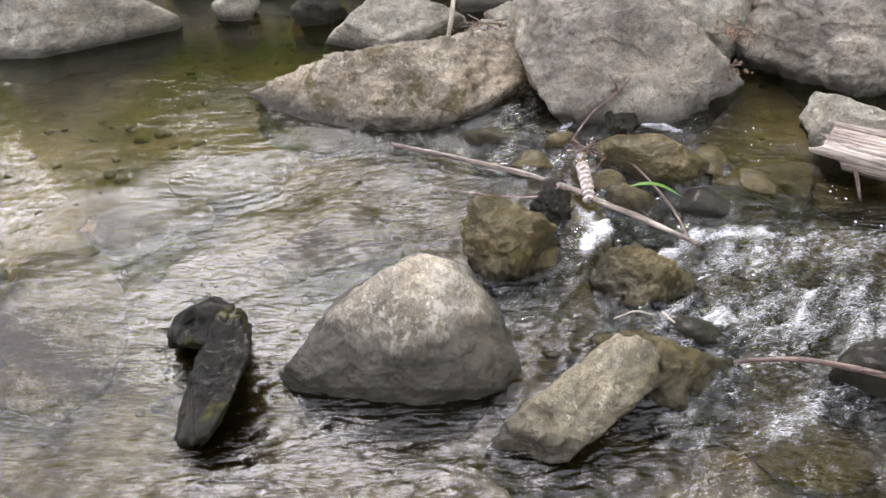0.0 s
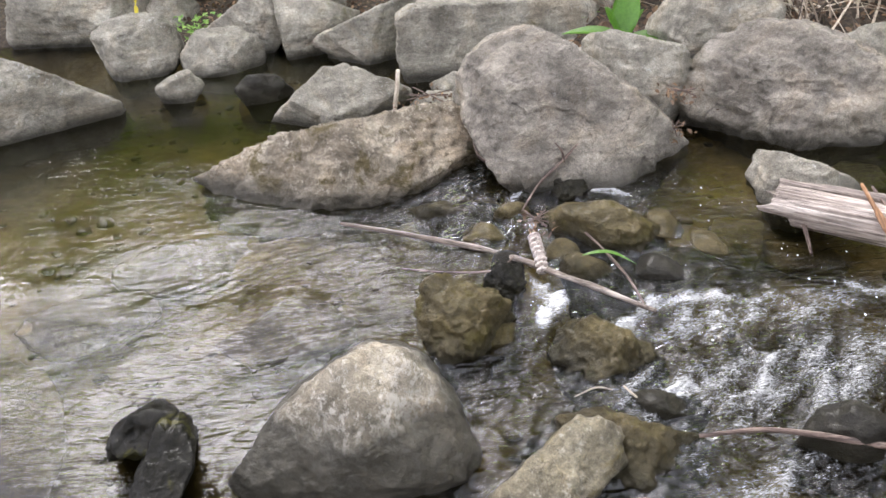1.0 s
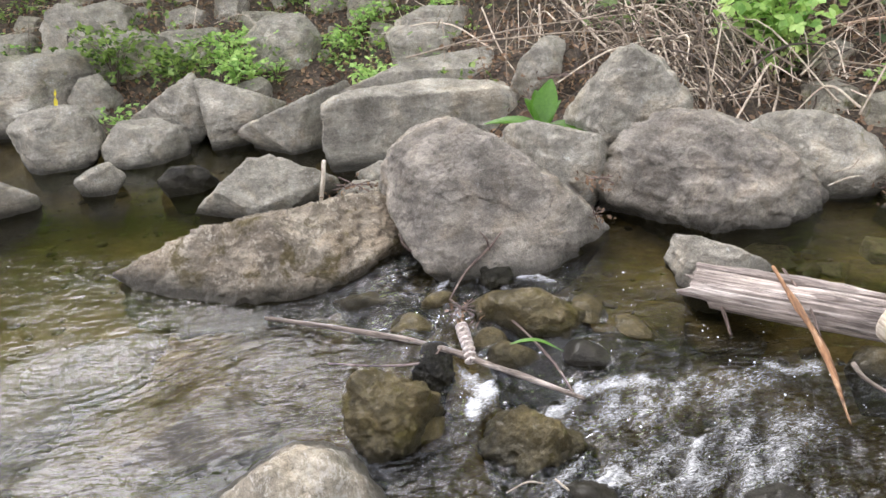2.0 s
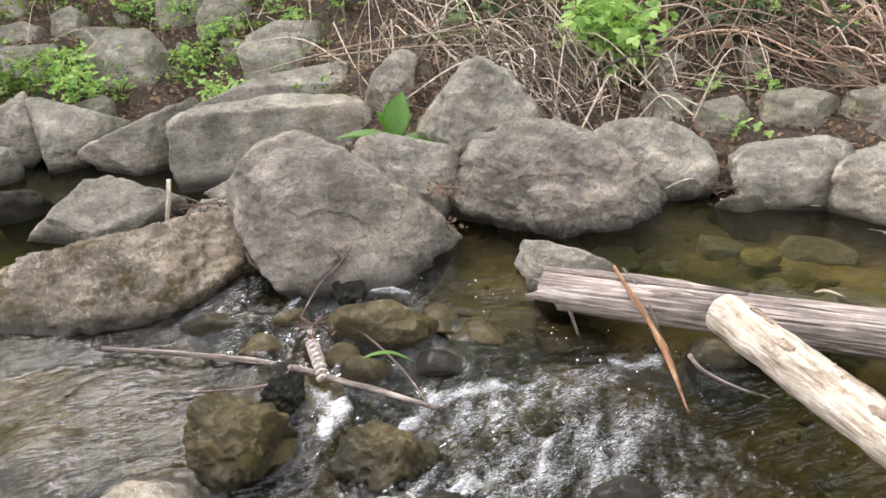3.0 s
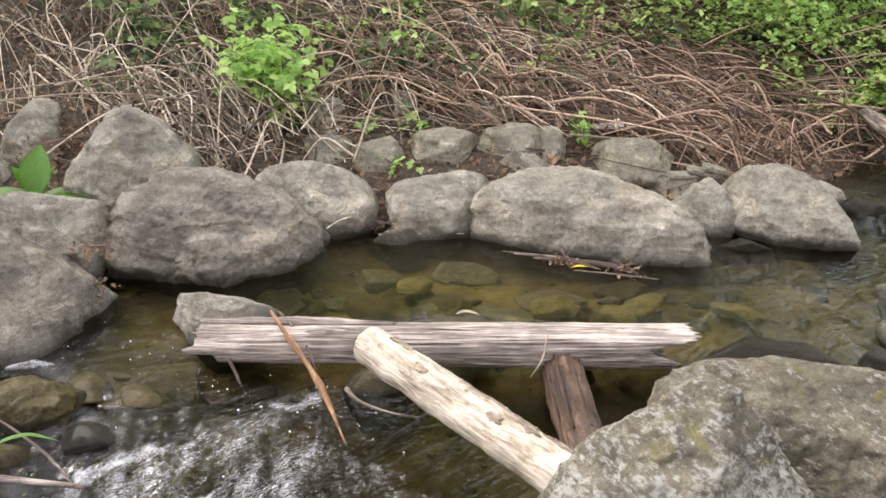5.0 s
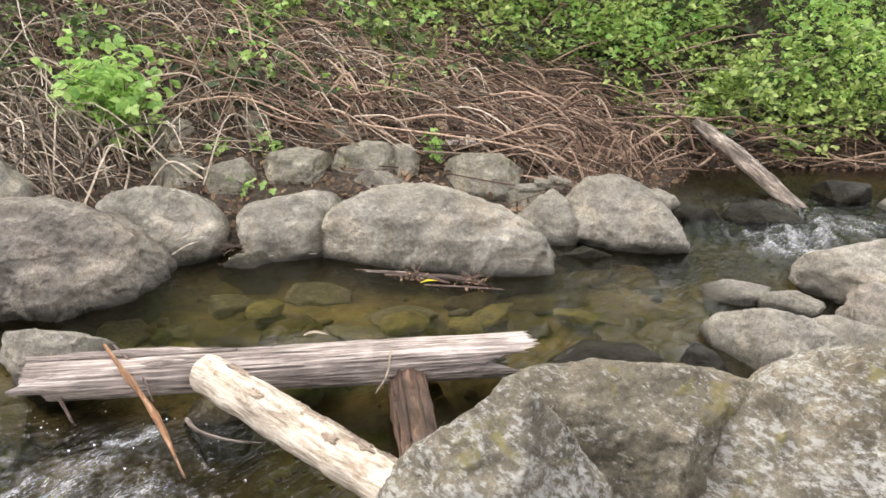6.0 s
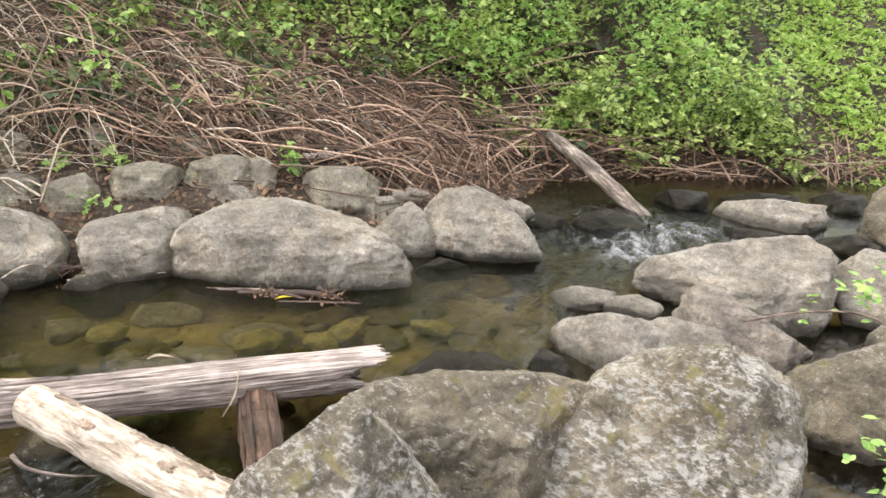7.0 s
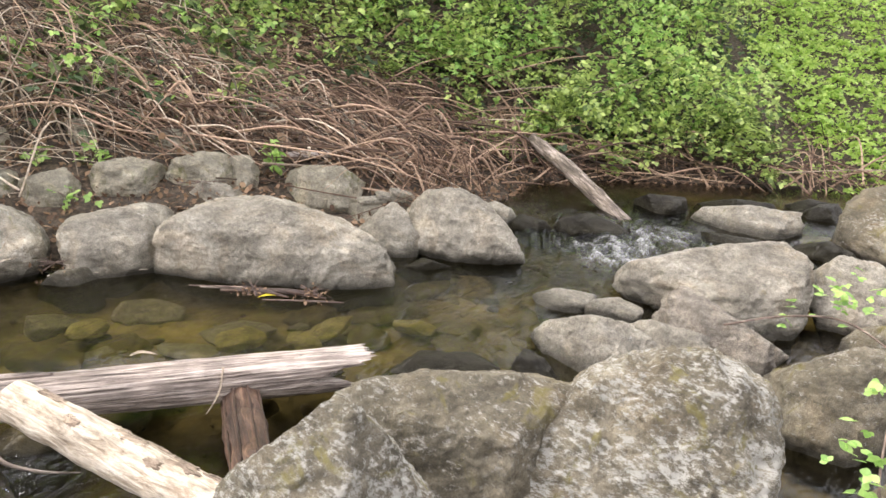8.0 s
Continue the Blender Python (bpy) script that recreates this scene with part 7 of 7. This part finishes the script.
# bramble runner reaching in over the near boulders
def runner(label, line, clusters, seed):
    pick = np.random.RandomState(seed)
    base = thing("bramble_runner", line[0], label, "plant")
    held(bar("stem", line, [0.004, 0.004, 0.0025], TWIG, sides=6, steps=6, rough=0.0), base)
    for spot, count, size, reach in clusters:
        at = np.array(spot) + pick.normal(0, reach, (count, 3))
        verts, faces = leaf_mesh(at, size * pick.uniform(0.7, 1.1, count), pick, 3, 0.2, 1.15, 0.35)
        held(sheet("leaves", verts, faces, BRIGHT), base)


runner("green bramble runner with young leaves over the near boulders", [(3.54, 0.21, 0.38), (3.49, 0.01, 0.49), (3.43, -0.19, 0.55), (3.33, -0.4, 0.5), (3.2, -0.8, 0.4)],
       [((3.45, -0.14, 0.6), 14, 0.036, 0.04), ((3.46, -0.17, 0.68), 8, 0.034, 0.03), ((3.41, -0.28, 0.66), 10, 0.034, 0.035), ((3.47, 0.0, 0.53), 5, 0.036, 0.025)], 71)
runner("low green bramble shoot at the near edge", [(2.75, -0.5, 0.1), (2.71, -0.38, 0.32), (2.98, -0.36, 0.56)],
       [((2.98, -0.36, 0.54), 8, 0.038, 0.03), ((2.71, -0.31, 0.43), 10, 0.038, 0.035), ((2.66, -0.36, 0.37), 8, 0.038, 0.03), ((2.63, -0.42, 0.5), 6, 0.038, 0.03)], 72)


# ---- trees on the bank, mirrored in the calm water ----
def tree(at, high, girth, seed, leaves):
    pick = np.random.RandomState(seed)
    g = ground_at(*at)
    base = thing("tree", (at[0], at[1], g), "tall dark-barked tree with fresh green leaves on the bank", "tree", "trees on the bank")
    lean = pick.normal(0, 0.25, 2)
    spine = [(at[0], at[1], g - 0.1), (at[0] + lean[0], at[1] + lean[1], g + high * 0.35), (at[0] + lean[0] * 2.5, at[1] + lean[1] * 2, g + high * 0.7), (at[0] + lean[0] * 3, at[1] + lean[1] * 4, g + high)]
    held(bar("trunk", spine, [girth, girth * 0.75, girth * 0.5, girth * 0.12], DARK_BARK, sides=12, steps=8, rough=0.12, seed=seed), base)
    line = smooth_line(spine, 8)
    spots = []
    for q in range(16):
        s = pick.uniform(0.35, 0.97)
        foot = line[int(s * (len(line) - 1))]
        a, reach = pick.uniform(0, 6.28), high * pick.uniform(0.1, 0.26) * (1.25 - s)* 1.4
        tip = foot + np.array([math.cos(a) * reach, math.sin(a) * reach, reach * pick.uniform(0.1, 0.6)])
        mid = (foot + tip) / 2 + np.array([0, 0, reach * 0.12])
        held(bar("limb", [foot, mid, tip], [girth * 0.22, girth * 0.13, girth * 0.03], DARK_BARK, sides=6, steps=4, rough=0.0), base)
        for w in np.linspace(0.35, 1.0, 6):
            centre = foot + (tip - foot) * w
            spots.append(centre + pick.normal(0, 0.28, (leaves // 90, 3)))
    spots = np.concatenate(spots)
    verts, faces = leaf_mesh(spots, 0.16 * pick.uniform(0.6, 1.2, len(spots)), pick, 3)
    held(sheet("crown", verts, faces, GREEN), base)
    return base


for seed, (tx, ty, high, girth, leaves) in enumerate([
    (-6.75, 9.7, 14, 0.12, 270), (-7.4, 10.6, 14, 0.15, 270), (-6.35, 10.2, 13, 0.07, 180), (-6.05, 9.7, 14, 0.1, 180), (-5.75, 10.4, 13, 0.06, 180), (-8.1, 9.9, 13, 0.12, 270), (-6.95, 9.3, 13, 0.06, 90), (-6.55, 9.5, 13, 0.08, 90), (-6.2, 9.35, 12, 0.05, 90), (-5.9, 9.3, 13, 0.07, 90), (-5.5, 9.5, 12, 0.06, 90), (-4.1, 10.6, 13, 0.06, 180), (-9.5, 9.0, 13, 0.2, 700), (9.0, 10.5, 12, 0.24, 1400), (12.5, 8.0, 12, 0.26, 1400)]):
    tree((tx, ty), high, girth, 90 + seed, leaves)


def bush(at, high, seed):
    """A tall leafy bush: many thin stems and leaves all over."""
    return shrub("bush", "tall leafy green bush out of view on the far bank", at, high, high * 0.42, int(300 + 45 * high**2), BUSH, 0.24, seed, stems=9)


for seed, (bx, by, high) in enumerate([(-9.0, 10.0, 3.2), (-7.6, 9.6, 2.9), (-6.3, 9.8, 2.8), (-5.2, 9.9, 3.3), (-4.4, 10.1, 3.8), (-3.6, 9.8, 3.7), (-2.7, 10.0, 3.9), (-1.9, 9.9, 3.6), (-1.1, 10.1, 3.7), (-0.2, 10.2, 3.7), (1.2, 9.8, 3.4),
                                       # added out of view, tall enough to keep sky out of the pool's reflection
                                       (2.8, 10.0, 5.4), (4.4, 9.2, 6.8), (6.0, 8.6, 7.6), (7.6, 7.8, 7.8), (9.2, 6.2, 7.8), (10.8, 4.8, 6.0)]):
    bush((bx, by), high, 140 + seed)


# ---- small clutter ----
def drift_pile(label, at, reach, count, seed, material=LITTER, size=0.03):
    """A little heap of dead leaves and needles caught between stones."""
    pick = np.random.RandomState(seed)
    heap = thing("leaf_pile", at, label, "leaf litter")
    spots = np.array(at) + pick.normal(0, 1, (count, 3)) * (reach, reach, 0.018)
    verts, faces = leaf_mesh(spots, size * pick.uniform(0.5, 1.2, count), pick, 1, 0.0, 0.7, 0.7)
    held(sheet("leaves", verts, faces, material), heap)
    for q in range(6):
        a, r = pick.uniform(0, 6.28), reach * 1.3
        foot, tip = np.array(at) + (math.cos(a) * r, math.sin(a) * r, 0.0), np.array(at) - (math.cos(a) * r, math.sin(a) * r, -0.04)
        held(bar("twig", [foot, tip], [0.003, 0.002], TWIG, sides=5, steps=3, rough=0.0), heap)
    return heap


for n_pile, (lab, at, reach, count) in enumerate([
    ("orange-brown leaves caught behind the ridge of rock", (0.2, 4.0, 0.02), 0.09, 70),
    ("rust-red dead fern and leaves between two boulders", (1.27, 3.3, 0.2), 0.05, 50),
    ("reddish twigs and leaves caught above the small fall", (0.53, 2.7, -0.045), 0.04, 26),
    ("rust-red dead leaves at the pool edge", (2.72, 3.22, 0.05), 0.06, 40),
    ("rust-red dead leaves at the foot of a boulder", (1.22, 3.2, 0.07), 0.035, 30),
    ("dark wet debris and leaves on the driftwood", (3.2, 2.36, 0.02), 0.05, 60),
    ("dark wet debris and leaves on the driftwood", (3.36, 2.12, 0.02), 0.045, 50),
    ("brown leaves in a hollow of the bank", (1.55, 4.6, 0.38), 0.16, 130),
    ("brown leaves in a hollow of the bank", (3.85, 3.42, 0.25), 0.12, 60)]):
    drift_pile(lab, at, reach, count, 200 + n_pile)

for pts, rad, lab in [
    ([(2.42, 3.3, 0.14), (2.47, 3.24, 0.19), (2.5, 3.22, 0.27)], [0.004, 0.004, 0.002], "pale curled twig caught on a boulder"),
    ([(2.36, 3.24, 0.1), (2.45, 3.22, 0.14), (2.55, 3.25, 0.13)], [0.004, 0.005, 0.002], "pale curled twig caught on a boulder"),
    ([(2.66, 3.2, 0.02), (2.85, 3.07, 0.025), (3.05, 2.95, 0.02)], [0.004, 0.005, 0.003], "thin pale twig lying along the water's edge"),
    ([(1.05, 3.05, 0.1), (1.0, 3.03, 0.09), (0.97, 3.05, 0.1)], [0.003, 0.003, 0.002], "pale thread of straw on the big boulder")]:
    bar("twig", pts, rad, PALE_WOOD, lab, "twig", sides=6, steps=5, rough=0.1, seed=len(pts))
for pts, lab in [
    ([(3.24, 4.78, 0.4), (3.45, 4.64, 0.87), (3.6, 4.55, 1.24)], "bare pale stem rising out of the dead canes"),
    ([(3.32, 4.78, 0.43), (3.29, 4.77, 0.79), (3.21, 4.8, 1.05)], "bare pale stem rising out of the dead canes"),
    ([(2.75, 4.64, 0.27), (3.03, 4.48, 0.57), (3.25, 4.35, 0.78)], "bare pale stem rising out of the dead canes"),
    ([(3.83, 5.22, 0.74), (3.99, 5.06, 0.99), (4.09, 4.94, 1.14)], "bare pale stem rising out of the dead canes"),
    ([(3.95, 4.53, 0.51), (4.11, 4.36, 0.69), (4.21, 4.22, 0.77)], "bare pale stem rising out of the dead canes"),
    ([(5.22, 4.51, 0.63), (5.4, 4.18, 0.52), (5.52, 3.9, 0.3)], "bare pale stem rising out of the dead canes"),
    ([(6.06, 5.05, 0.82), (6.29, 4.63, 0.64), (6.46, 4.25, 0.36)], "bare pale stem rising out of the dead canes"),
    ([(7.4, 2.35, 0.75), (7.75, 1.95, 0.95), (8.1, 1.55, 1.3)], "long pale bare shoot rising out of the brambles"),
    ([(6.6, 2.9, 0.75), (6.95, 2.6, 0.82), (7.3, 2.25, 0.84)], "pale bare shoot lying on the brambles"),
    ([(7.9, 0.6, 0.3), (8.3, -0.2, 0.42), (8.7, -1.0, 0.4)], "pale bare shoot arching over the far bank"),
    ([(1.0, 5.0, 0.55), (1.7, 4.7, 0.62), (2.3, 4.6, 0.55)], "long red-brown bare shoot lying over the bank"),
    ([(0.6, 4.9, 0.5), (1.3, 4.75, 0.66), (2.4, 4.75, 0.72)], "long red-brown bare shoot lying over the bank")]:
    bar("bare_shoot", pts, [0.006, 0.005, 0.002], TAN_CANE, lab, "dead stem", sides=6, steps=8, rough=0.05)

# broken flat stones on the bank beside the domed boulder
for n_flake, (fx, fy, turn) in enumerate([(4.55, 2.62, 25), (4.66, 2.55, 40), (4.72, 2.5, 15)]):
    bm = bmesh.new()
    bmesh.ops.create_cube(bm, size=1)
    bmesh.ops.scale(bm, vec=(0.2, 0.07, 0.03), verts=bm.verts)
    bmesh.ops.bevel(bm, geom=bm.edges[:], offset=0.008, segments=2, affect="EDGES")
    flake = part("stone_flake", bm, STONE["grey"])
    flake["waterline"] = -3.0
    flake.matrix_world = pose(fx, fy, 0.2 + 0.02 * n_flake, 20, 8 * n_flake, -turn)
    tagged(flake, "flat broken flake of dark stone on the bank", "rock", "stone flakes")

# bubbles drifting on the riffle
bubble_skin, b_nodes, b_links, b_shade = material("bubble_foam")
b_shade.inputs["Base Color"].default_value = (0.8, 0.8, 0.78, 1)
b_shade.inputs["Roughness"].default_value = 0.25
pick = np.random.RandomState(77)
ways, tris = sphere(2)
verts, faces = [], []
for cx, cy, spread_of, count in [(1.15, 2.75, 0.18, 22), (1.4, 2.4, 0.2, 26), (1.6, 2.15, 0.15, 20), (1.0, 2.9, 0.1, 16), (1.2, 1.95, 0.25, 30), (0.55, 2.35, 0.07, 20), (0.85, 1.8, 0.08, 20), (1.9, 1.5, 0.15, 12)]:
    for q in range(count):
        bx, by = pick.normal(cx, spread_of), pick.normal(cy, spread_of * 0.7)
        size = 0.001 + 0.003 * pick.rand() ** 3
        level = float(stream(np.array([bx]), np.array([by]))[0][0])
        faces.append(tris + len(ways) * len(verts))
        verts.append(ways * (size, size * 1.4, size * 0.7) + (bx, by, level + 0.004 + 0.006 * pick.rand()))
tagged(sheet("bubbles", np.concatenate(verts), np.concatenate(faces), bubble_skin), "white bubbles and drops on the riffle", "foam", kind="stuff")
